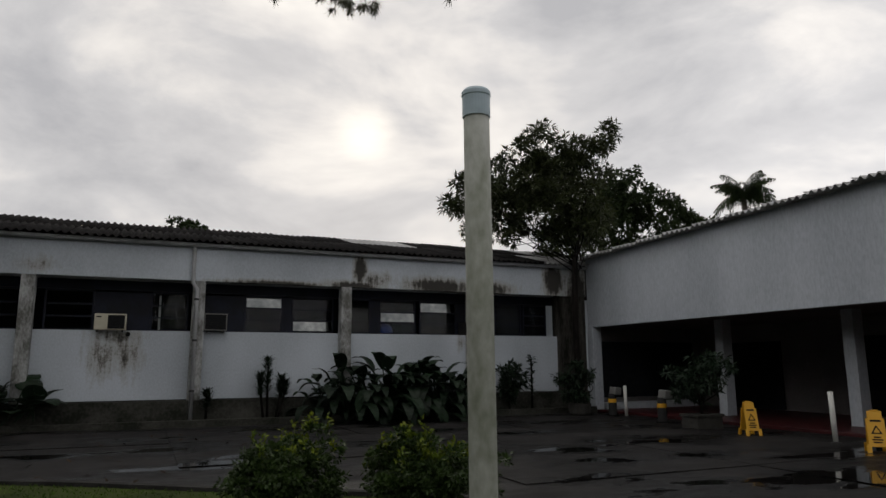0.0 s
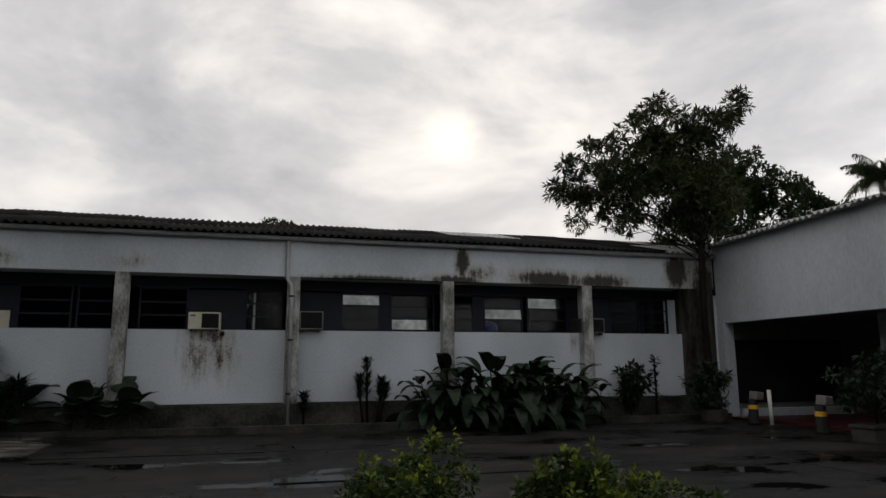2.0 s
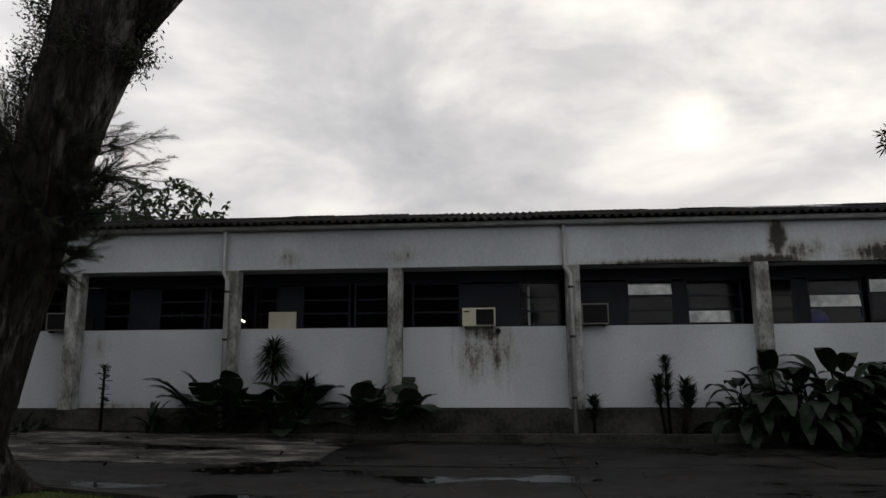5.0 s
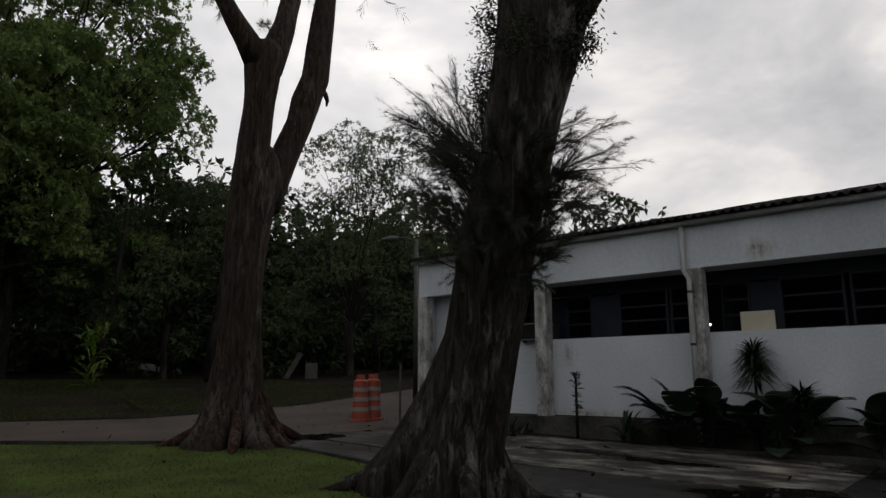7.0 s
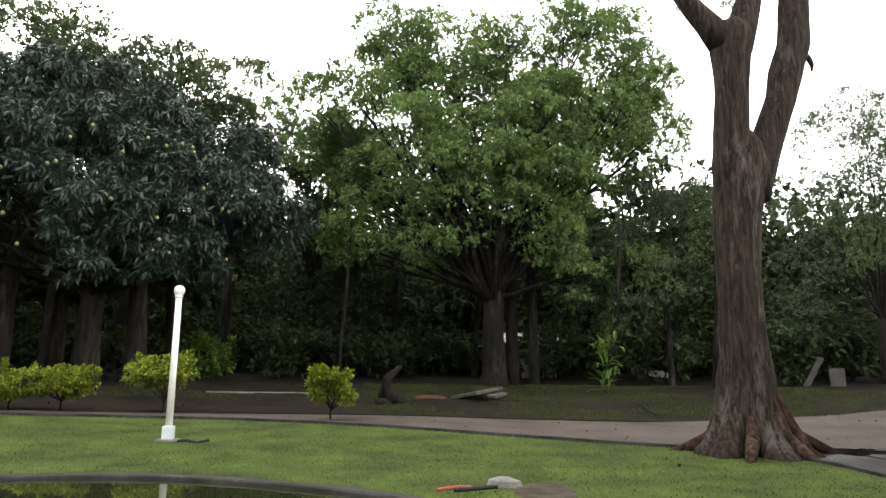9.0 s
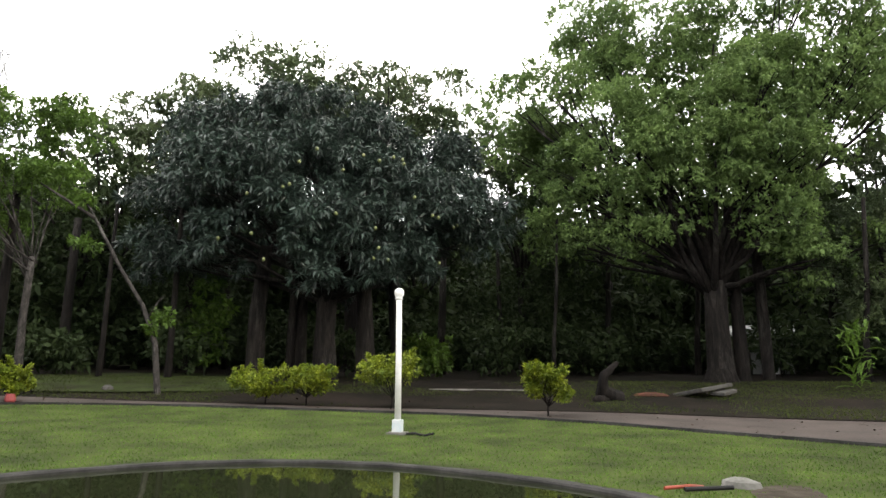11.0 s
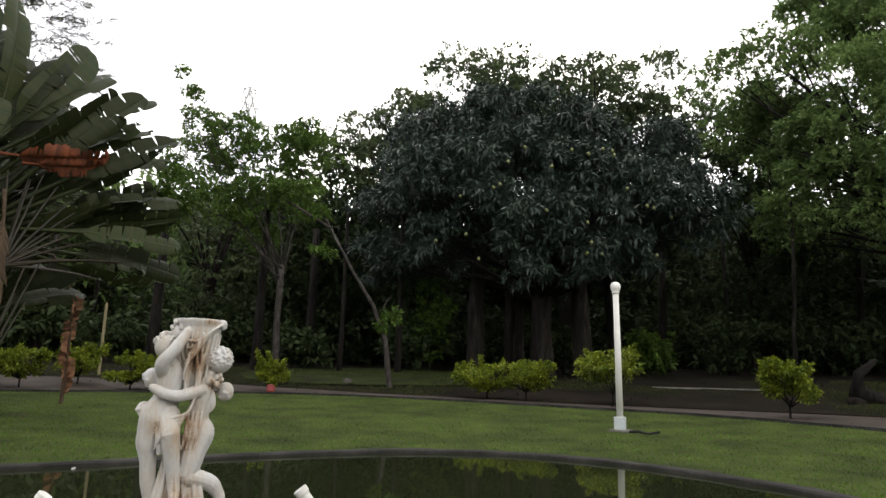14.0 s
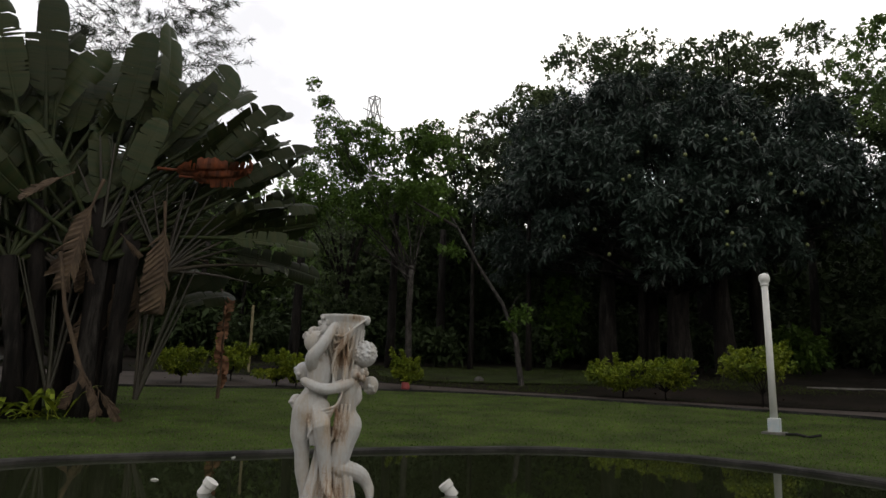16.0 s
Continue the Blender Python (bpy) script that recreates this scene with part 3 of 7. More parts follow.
LAWN_EAST = [(-12.9, 12.7), (-11.3, 12.9), (-9.0, 12.5), (-5.2, 11.7), (-1.6, 10.2), (0.9, 8.5), (2.6, 7.3), (3.9, 5.4), (4.4, 2.0), (4.5, -8.0), (4.5, -22)]


def smooth_line(points, step=0.5):
    """Catmull-Rom through plan points."""
    p = [Vector((*q, 0)) for q in points]
    p = [2 * p[0] - p[1]] + p + [2 * p[-1] - p[-2]]
    out = []
    for a, b, c, d in zip(p, p[1:], p[2:], p[3:]):
        k = max(1, int((c - b).length / step))
        for i in range(k):
            t = i / k
            out.append(0.5 * (2 * b + (c - a) * t + (2 * a - 5 * b + 4 * c - d) * t * t + (3 * b - a - 3 * c + d) * t ** 3))
    return [(q.x, q.y) for q in out + [p[-2]]]


def pond_table():
    """Distance of the pond's edge from its middle, by angle."""
    ring = smooth_line(POND_EDGE[-2:] + POND_EDGE + POND_EDGE[:2], 0.25)
    polar = sorted((math.atan2(y - POND[1], x - POND[0]), math.hypot(x - POND[0], y - POND[1])) for x, y in ring)
    return np.array([a for a, _ in polar]), np.array([r for _, r in polar])


POND_ANGLE, POND_REACH = pond_table()


def pond_reach(w):
    return np.interp(w, POND_ANGLE, POND_REACH, period=2 * math.pi)


def pond_gap(x, y):
    """How far a place lies outside the pond's edge."""
    return np.hypot(np.asarray(x) - POND[0], np.asarray(y) - POND[1]) - pond_reach(np.arctan2(np.asarray(y) - POND[1], np.asarray(x) - POND[0]))


def inside(x, y, poly):
    hit, j = False, len(poly) - 1
    for i in range(len(poly)):
        (xi, yi), (xj, yj) = poly[i], poly[j]
        if (yi > y) != (yj > y) and x < (xj - xi) * (y - yi) / (yj - yi) + xi:
            hit = not hit
        j = i
    return hit


near_line, far_line = smooth_line(PATH_NEAR), smooth_line(PATH_FAR)
lawn_poly = near_line + smooth_line(LAWN_EAST)
yard_poly = [(-18.3, 13.6), (-19.5, 21.0), (-21, 34), (-14.0, 34), (-13.9, 18.4), (13.0, 18.4), (13.0, -22), (4.6, -22)] + smooth_line(LAWN_EAST)[::-1] + [(-13.9, 11.6)]


def sheet(poly, step, dz, hollow=False):
    """A triangulated sheet over a plan polygon that follows the ground."""
    from mathutils.geometry import delaunay_2d_cdt
    rng = random.Random(4)
    pts = [Vector(p) for p in poly]
    edges = [(i, (i + 1) % len(poly)) for i in range(len(poly))]
    if hollow:
        for off in (0.16, -0.02):
            k0 = len(pts)
            for w in range(120):
                r = float(pond_reach(w * math.pi / 60)) + off
                pts.append(Vector((POND[0] + r * math.cos(w * math.pi / 60), POND[1] + r * math.sin(w * math.pi / 60))))
            edges += [(k0 + i, k0 + (i + 1) % 120) for i in range(120)]
    xs, ys = [p[0] for p in poly], [p[1] for p in poly]
    for i in range(int((max(xs) - min(xs)) / step)):
        for j in range(int((max(ys) - min(ys)) / step)):
            x, y = min(xs) + (i + 0.5 + rng.uniform(-.3, .3)) * step, min(ys) + (j + 0.5 + rng.uniform(-.3, .3)) * step
            if inside(x, y, poly):
                pts.append(Vector((x, y)))
    v, _, f, *_ = delaunay_2d_cdt(pts, edges, [], 0, 1e-4)
    out = []
    for p in v:
        z = ground(p.x, p.y) + dz
        if hollow:
            d = float(pond_gap(p.x, p.y))
            z = -0.55 if d < 0 else z + (RIM_Z - 0.03 - z) * max(0, min(1, 1 - d / 1.5))
        out.append((p.x, p.y, z))
    g = Geo()
    g.add(out, [t for t in f if inside(sum(v[i].x for i in t) / 3, sum(v[i].y for i in t) / 3, poly)])
    return g


def make_ground():
    paved = (lawn_poly, yard_poly, near_line + far_line[::-1])
    grid = sorted({round(s * d, 3) for s in (-1, 1) for d in [*np.arange(0, 32, 0.8), *np.arange(32, 80, 4), 100, 150, 250, 400, 700]})
    g, k = Geo(), len(grid)
    pts = []
    for y in grid:
        for x in grid:
            z = ground(x - 4, y)
            under = any(inside(x - 4, y, p) for p in paved)
            lump = (0.02 if math.hypot(x, y) < 34 else 0.08) * noise.noise(Vector((x * 0.35, y * 0.35, 0)))
            pts.append((x - 4, y, z - 0.75 if under and pond_gap(x - 4, y) < 1 else z - 0.16 if under else z + lump))
    g.add(pts, [(j * k + i, j * k + i + 1, (j + 1) * k + i + 1, (j + 1) * k + i) for j in range(k - 1) for i in range(k - 1)])
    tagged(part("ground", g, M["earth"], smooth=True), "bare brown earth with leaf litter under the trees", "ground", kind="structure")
    tagged(part("lawn", sheet(lawn_poly, 0.6, 0.0, True), M["lawn"], smooth=True), "mown green lawn round the garden pond", "lawn", kind="structure")
    ribbon = Geo()
    n = 80
    near_side = smooth_line(PATH_NEAR[:-1] + [(-14.0, 11.6), (-13.6, 13.2), (-12.9, 15.0), (-12.7, 17.2)], 0.3)
    far_side = smooth_line(PATH_FAR[:-1] + [(-18.5, 13.6), (-18.8, 16.8), (-19.6, 20.5), (-20.5, 26.0)], 0.3)
    a = [near_side[int(i * (len(near_side) - 1) / n)] for i in range(n + 1)]
    b = [far_side[int(i * (len(far_side) - 1) / n)] for i in range(n + 1)]
    rows = []
    for p, q in zip(a, b):
        rows += [(p[0] + (q[0] - p[0]) * t, p[1] + (q[1] - p[1]) * t) for t in (0, .33, .67, 1)]
    ribbon.add([(x, y, ground(x, y) + 0.015) for x, y in rows], [(i * 4 + c, i * 4 + c + 1, i * 4 + c + 5, i * 4 + c + 4) for i in range(n) for c in range(3)])
    tagged(part("path", ribbon, M["path"], smooth=True), "worn pinkish concrete path along the lawn", "path", kind="structure")
    for k0, k1, wide in ((0, int(len(far_line) * 0.5), 7.0), (int(len(far_line) * 0.74), len(far_line), 8.0)):
        edge = far_line[k0:k1]
        outer = [(x - wide * math.cos(radians(8)) * (0.75 + 0.25 * math.sin(i * 0.4)), y + (-3.0 if k0 == 0 else 2.0) * i / len(edge)) for i, (x, y) in enumerate(edge)]
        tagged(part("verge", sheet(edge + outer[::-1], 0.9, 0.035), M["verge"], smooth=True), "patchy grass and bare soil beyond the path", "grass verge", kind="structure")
    yard = tagged(part("yard", sheet(yard_poly, 1.0, -0.01), M["yard"], smooth=True), "wet dark concrete yard with weedy joints", "yard", kind="structure")
    return yard


yard = make_ground()


def strip(line, width, height, dz=0.0):
    """A kerb of a given width and height laid along a plan line."""
    g, rings = Geo(), []
    for i, (x, y) in enumerate(line):
        (ax, ay), (bx, by) = line[max(i - 1, 0)], line[min(i + 1, len(line) - 1)]
        d = Vector((bx - ax, by - ay)).normalized()
        nx, ny = -d.y * width / 2, d.x * width / 2
        z = ground(x, y) + dz
        wob = 0.012 * noise.noise(Vector((x, y, 3)))
        rings += [(x - nx, y - ny, z - 0.1), (x - nx, y - ny, z + height + wob), (x + nx, y + ny, z + height + wob), (x + nx, y + ny, z - 0.1)]
    k = len(line)
    g.add(rings, [(i * 4 + c, i * 4 + (c + 1) % 4, i * 4 + 4 + (c + 1) % 4, i * 4 + 4 + c) for i in range(k - 1) for c in range(4)])
    return g


tagged(part("kerb", strip(near_line, 0.14, 0.06), M["kerb"]), "low grey concrete edging between lawn and path", "kerb", kind="structure")
tagged(part("kerb", strip(smooth_line(LAWN_EAST), 0.12, 0.05), M["kerb"]), "low weathered edging between lawn and yard", "kerb", kind="structure")


# ---- pond ----
def make_pond():
    water = Geo()
    reach = [float(pond_reach(i * math.pi / 60)) + 0.05 for i in range(120)]
    water.add([(POND[0] + r * math.cos(i * math.pi / 60), POND[1] + r * math.sin(i * math.pi / 60), WATER_Z) for i, r in enumerate(reach)], [tuple(range(120))])
    tagged(part("water", water, M["water"]), "still dark green pond water", "water", kind="structure")
    rim, k = Geo(), 240
    prof = [(-0.10, -0.5), (-0.10, 0.0), (-0.08, 0.02), (0.10, 0.02), (0.13, 0.0), (0.13, -0.2)]
    pts = []
    for i in range(k):
        w = i * 2 * math.pi / k
        for r, z in prof:
            lump = 0.012 * noise.noise(Vector((math.cos(w) * 7, math.sin(w) * 7, r * 20)))
            q = float(pond_reach(w)) + r + lump
            pts.append((POND[0] + q * math.cos(w), POND[1] + q * math.sin(w), RIM_Z + z + lump))
    m = len(prof)
    rim.add(pts, [(i * m + c, ((i + 1) % k) * m + c, ((i + 1) % k) * m + c + 1, i * m + c + 1) for i in range(k) for c in range(m - 1)])
    tagged(part("pond_rim", rim, M["kerb"]), "low mossy concrete rim of the pond", "pond rim", kind="structure")


make_pond()

# ---- the long white building ----
POSTS = (-13.2, -9.63, -6.13, -2.63, 1.04, 4.78, 8.57)
SILL, HEAD, EAVE = 2.26, 3.49, 4.38
FACE, WALL_Y, GLASS_Y = 17.95, 18.2, 18.72
LEFT, RIGHT = -13.35, 12.5


def corrugated(width, length, pitch=0.177, depth=0.05, thick=0.012):
    """One corrugated sheet: waves across x, running up along y."""
    k = int(round(width / pitch)) * 8
    g = Geo()
    pts = []
    for dz in (0, -thick):
        for y in (0, length):
            pts += [(width * i / k, y, depth / 2 * math.cos(2 * math.pi * i / 8) + dz) for i in range(k + 1)]
    n = k + 1
    faces = [(i, i + 1, n + i + 1, n + i) for i in range(k)] + [(2 * n + i + 1, 2 * n + i, 3 * n + i, 3 * n + i + 1) for i in range(k)]
    faces += [(i + 1, i, 2 * n + i, 2 * n + i + 1) for i in range(k)]
    return g.add(pts, faces).mesh("roof_sheet", True)


def window_unit(parent, x0, x1, rows=3, film=(), tilt=0):
    """A steel window from x0 to x1 with tilting panes in a blue frame."""
    g, t = Geo(), 0.045
    z0, z1 = SILL + 0.01, 3.26
    w = part("window", g.box(x0, x1, GLASS_Y, GLASS_Y + 0.05, z0, z0 + t).box(x0, x1, GLASS_Y, GLASS_Y + 0.05, z1 - t, z1)
             .box(x0, x0 + t, GLASS_Y, GLASS_Y + 0.05, z0 + t, z1 - t).box(x1 - t, x1, GLASS_Y, GLASS_Y + 0.05, z0 + t, z1 - t), M["blue_frame"], parent)
    h = (z1 - z0 - 2 * t) / rows
    for i in range(rows):
        zc = z0 + t + h * (i + 0.5)
        part("pane", Geo().box(x0 + t, x1 - t, -0.003, 0.003, -h / 2 + 0.02, h / 2 - 0.02, pose(0, GLASS_Y + 0.02, zc, tilt, 0, 0)), M["film_glass" if i in film else "glass"], w).visible_shadow = False
        if i:
            part("glazing_bar", Geo().box(x0 + t, x1 - t, GLASS_Y + 0.005, GLASS_Y + 0.045, zc - h / 2 - 0.02, zc - h / 2 + 0.02), M["blue_frame"], w)
    return w


def make_long_building():
    b = thing("long_building", "long single-storey white building with stained walls and corrugated roof", "building", (0, 0, 0))
    part("lower_wall", Geo().box(LEFT + 0.5, RIGHT + 0.1, WALL_Y, WALL_Y + 0.25, 0.62, SILL), M["white_wall"], b, "stained white lower wall")
    part("plinth", Geo().box(LEFT + 0.02, RIGHT + 0.1, FACE - 0.05, WALL_Y + 0.25, -0.3, 0.60), M["plinth"], b, "mossy grey plinth")
    part("sill", Geo().box(LEFT + 0.5, RIGHT, WALL_Y + 0.25, GLASS_Y + 0.1, SILL - 0.12, SILL + 0.005), M["soffit"], b)
    part("parapet", Geo().box(LEFT, RIGHT, FACE, FACE + 0.16, HEAD, EAVE), M["white_wall"], b, "white parapet band with black mould", bevel=0.01)
    part("soffit", Geo().box(LEFT, RIGHT, FACE + 0.16, GLASS_Y + 0.15, HEAD + 0.02, HEAD + 0.10), M["soffit"], b)
    part("lintel", Geo().box(LEFT + 0.5, RIGHT, GLASS_Y, GLASS_Y + 0.15, 3.265, HEAD + 0.02), M["blue_frame"], b)
    part("end_wall", Geo().box(LEFT, LEFT + 0.16, FACE + 0.16, 27, -0.2, EAVE + 0.1), M["white_wall"], b)
    part("back_wall", Geo().box(LEFT, RIGHT + 8, 26.8, 27, -0.2, EAVE), M["white_wall"], b)
    # the unlit depth of the rooms is painted onto this wall
    part("room_wall", Geo().box(LEFT + 0.3, RIGHT, 20.4, 20.5, 0, HEAD), M["painted_dark"], b)
    part("eave_board", Geo().box(LEFT - 0.15, RIGHT, FACE - 0.14, FACE + 0.02, EAVE - 0.02, EAVE + 0.05), M["fascia_board"], b)
    gutter = Geo()
    gutter.tube([(LEFT - 0.15, FACE - 0.10, EAVE + 0.0), (RIGHT, FACE - 0.10, EAVE + 0.0)], [0.06, 0.06], 10)
    part("gutter", gutter, M["pipe"], b, smooth=True)
    for i, x in enumerate(POSTS):
        part("post", Geo().box(x - 0.145, x + 0.145, FACE - 0.02, WALL_Y + 0.02, 0.55, HEAD), M["post"], b, "weathered square concrete post", bevel=0.012)
    for x in (POSTS[2], POSTS[4]):
        g = Geo().tube([(x - 0.16, FACE - 0.07, EAVE - 0.03), (x - 0.16, FACE - 0.07, HEAD - 0.05), (x - 0.06, FACE - 0.09, HEAD - 0.22), (x - 0.06, FACE - 0.09, ground(x, 17.8) + 0.1)], [0.05] * 4, 10)
        pipe = part("downpipe", g, M["pipe"], b, "grey drain pipe", smooth=True)
        for z in (0.8, 2.0, 3.0):
            part("bracket", Geo().tube([(x - 0.06, FACE - 0.09, z), (x - 0.06, FACE - 0.09, z + 0.05)], [0.058, 0.058], 10), M["dark_metal"], pipe)
    roof = part("roof", Geo().box(LEFT - 0.1, RIGHT + 8, 22.15, 22.5, 5.50, 5.58), M["roof"], b, "dark corrugated fibre-cement roof")
    me = corrugated(1.062, 2.6, depth=0.07)
    me.materials.append(M["roof"])
    pale = me.copy(); pale.materials.clear(); pale.materials.append(M["roof_pale"])
    rng = random.Random(5)
    slope = math.degrees(math.atan(0.25))
    for i in range(26):
        for j in range(2):
            light = (i, j) in ((18, 1), (19, 1), (23, 0), (24, 1), (24, 0))
            s = new("roof_sheet", pale if light else me)
            s.parent = roof
            s.matrix_basis = pose(LEFT - 0.2 + i * 1.062, FACE - 0.28 + j * 2.35, EAVE + 0.07 + j * 0.5975 + rng.uniform(-.008, .012), slope + rng.uniform(-.3, .3), 0, 0)
    back = part("roof_back", Geo().add([(LEFT - 0.2, 22.3, 5.56), (RIGHT + 8, 22.3, 5.56), (RIGHT + 8, 27.2, 4.4), (LEFT - 0.2, 27.2, 4.4)], [(0, 1, 2, 3)]), M["roof"], b)
    mod = back.modifiers.new("thick", "SOLIDIFY"); mod.thickness = 0.03
    part("blank_wall", Geo().box(LEFT + 0.16, -11.5, 18.42, 18.6, -0.2, HEAD), M["white_wall"], b, "blank end wall under the parapet")
    # windows from west to east: start, end, panes of mirror film (counted from the sill), tilt
    for x0, x1, film, tilt in ((-11.4, -10.35, (), 0), (-9.4, -8.75, (), 0), (-8.1, -7.0, (), 2), (-6.95, -6.35, (), 0), (-5.9, -5.35, (), 0), (-4.82, -3.73, (), 0), (-3.65, -2.85, (), 0),
                               (-2.37, -1.3, (), 0), (-0.04, 0.85, (), 0), (2.24, 3.24, (2,), -8), (3.48, 4.64, (0,), -8), (4.98, 5.70, (), -14), (5.96, 7.07, (1,), -8), (7.18, 8.38, (2,), -6), (9.65, 10.6, (), 0), (10.66, 11.5, (), 0)):
        window_unit(b, x0, x1, 3, film, tilt)
    for x0, x1 in ((-10.35, -9.4), (-8.75, -8.1), (-5.35, -4.82), (-1.3, -0.04), (1.1, 2.24), (3.24, 3.48), (5.70, 5.96), (8.38, 9.65)):
        part("infill_panel", Geo().box(x0 + 0.005, x1 - 0.005, GLASS_Y + 0.01, GLASS_Y + 0.04, SILL + 0.01, 3.22), M["blue_frame"], b, "dark blue infill panel")
    part("corner_pier", Geo().box(11.55, 12.48, 17.98, 18.45, -0.2, 4.36), M["mould_shade_pier"], b, "corner pier blackened by mould, with the recess's shade in its colour", bevel=0.02)
    part("white_upright", Geo().box(0.16, 0.21, GLASS_Y + 0.3, GLASS_Y + 0.34, SILL, 3.2), M["white_paint"], b)
    return b


make_long_building()

# ---- the wing on the right, its upper floor overhanging a dark porch ----
WING_X, WING_LOW, WING_TOP = 12.5, 2.53, 4.64


def make_wing():
    w = thing("wing_building", "white wing with blank upper wall over a dark open porch", "building", (0, 0, 0))
    rise = lambda y: (17.9 - y) * 0.0216
    part("upper_wall", Geo().add([(x, y, WING_TOP + rise(y) if top else WING_LOW) for top in (0, 1) for x, y in ((WING_X, -14), (WING_X + 0.2, -14), (WING_X + 0.2, 17.9), (WING_X, 17.9))], [(3, 2, 1, 0), (4, 5, 6, 7), (0, 1, 5, 4), (1, 2, 6, 5), (2, 3, 7, 6), (3, 0, 4, 7)]), M["wing_wall"], w, "blank white upper wall", bevel=0.01)
    # inner porch surfaces wear the shade-greyed paint
    part("wall_end", Geo().box(WING_X + 0.2, 20, 17.9, 18.1, 0, WING_LOW + 0.04), M["porch_shade_paint"], w)
    part("gable_wall", Geo().box(WING_X + 0.2, 20, 17.9, 18.1, WING_LOW + 0.05, WING_TOP), M["wing_wall"], w)
    # a flat near-black sheet stands for the shade inside the opening
    part("opening_shade_panel", Geo().box(12.95, 16.6, 17.84, 17.89, 0.4, 2.1), M["painted_dark"], w, "near-black panel painted as a shaded wide opening")
    part("porch_ceiling", Geo().box(WING_X + 0.2, 20, -14, 17.9, WING_LOW + 0.05, WING_LOW + 0.2), M["porch_shade_paint"], w)
    part("porch_floor", Geo().box(WING_X + 0.1, 20, -14, 18.1, -0.2, 0.06), M["red_floor"], w, "red polished porch floor", bevel=0.01)
    part("porch_wall", Geo().box(17.0, 17.2, -14, 17.9, 0.06, WING_LOW + 0.05), M["porch_shade_paint"], w)
    for y in (17.75, 14.1, 10.4, 6.6, 2.8, -1.0):
        x = 14.15 if y < 17 else 12.62
        part("pillar", Geo().box(x - 0.16, x + 0.16, y - 0.14, y + 0.14, 0.06, WING_LOW + 0.05), M["wing_wall"], w, "white square porch pillar", bevel=0.012)
    # doorways are solid near-black sheets, their inner shade put into the colour
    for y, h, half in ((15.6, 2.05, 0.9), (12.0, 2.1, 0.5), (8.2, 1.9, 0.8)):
        part("doorway_shade_panel", Geo().box(16.93, 16.99, y - half, y + half, 0.08, h), M["painted_dark"], w, "near-black panel painted as a shaded doorway")
    part("low_wall", Geo().box(12.9, 16.6, 17.6, 17.83, 0.06, 0.26), M["wing_wall"], w)
    roof = part("roof", Geo().box(WING_X + 3, WING_X + 3.2, -14, 18.2, WING_TOP + 0.3, WING_TOP + 0.36), M["roof"], w, "grey corrugated roof with scalloped eave")
    me = corrugated(1.062, 3.0, depth=0.075, thick=0.022)
    me.materials.append(M["roof_pale"])
    slope = math.degrees(math.atan(0.14))
    for i in range(30):
        s = new("roof_sheet", me)
        s.parent = roof
        y = -13.6 + (i + 1) * 1.062
        s.matrix_basis = pose(WING_X - 0.30, y, WING_TOP + 0.06 + rise(y), 0, 0, -90) @ pose(0, 0, 0, slope, math.degrees(0.0216), 0)
    return w


make_wing()


# ---- trees and plants ----
def lobed_points(rng, count, radii, lobes, spread=0.62, size=(0.28, 0.45), inner=0.55, low=-0.75):
    """Points on the skins of lobes scattered in an ellipsoid, with outward directions."""
    radii = np.array(radii, float)
    c = unit(rng.normal(size=(lobes, 3))) * rng.uniform(0.35, 1.0, (lobes, 1)) ** 0.5 * spread
    c[:, 2] = np.maximum(c[:, 2], low)
    s = rng.uniform(*size, lobes)
    p, d = clumped(rng, c, s, count, inner)
    return p * radii, unit(d * radii), c * radii


def clumped(rng, c, s, count, inner=0.6, each=20, ragged=0.08, bias=0.3):
    """Points on the upper skins of many flat clumps that cover the lobes with centres c and radii s."""
    k = len(c) * each
    up = unit(rng.normal(size=(k, 3)) + [0, 0, bias])
    home = np.repeat(np.arange(len(c)), each)
    centre = c[home] + up * (s[home] * rng.uniform(inner, 1.0, k))[:, None] * [1, 1, 0.85]
    size = s[home] * rng.uniform(0.26, 0.5, k)
    who = rng.choice(k, count, p=size ** 2 / (size ** 2).sum())
    d = unit(rng.normal(size=(count, 3)) + up[who] * 0.5 + [0, 0, 0.5])
    reach = rng.uniform(0.7, 1.05, count) * np.where(rng.random(count) < ragged, 1.45, 1.0)
    return centre[who] + d * (size[who] * reach)[:, None] * [1, 1, 0.5], d


def rosettes(rng, centres, out, each, length, width, droop=0.3, open_=1.0):
    """Leaf bases and directions for a spray of leaves at each centre."""
    n = len(centres) * each
    base = np.repeat(centres, each, 0)
    axis = np.repeat(out, each, 0)
    d = unit(axis * 0.55 + rng.normal(size=(n, 3)) * open_ * 0.6 - [0, 0, droop])
    side = unit(np.cross(d, rng.normal(size=(n, 3)) * 0.6 + [0, 0, 1]))
    k = rng.uniform(0.65, 1.2, n)
    return base + d * 0.02, d, side, length * k, width * k


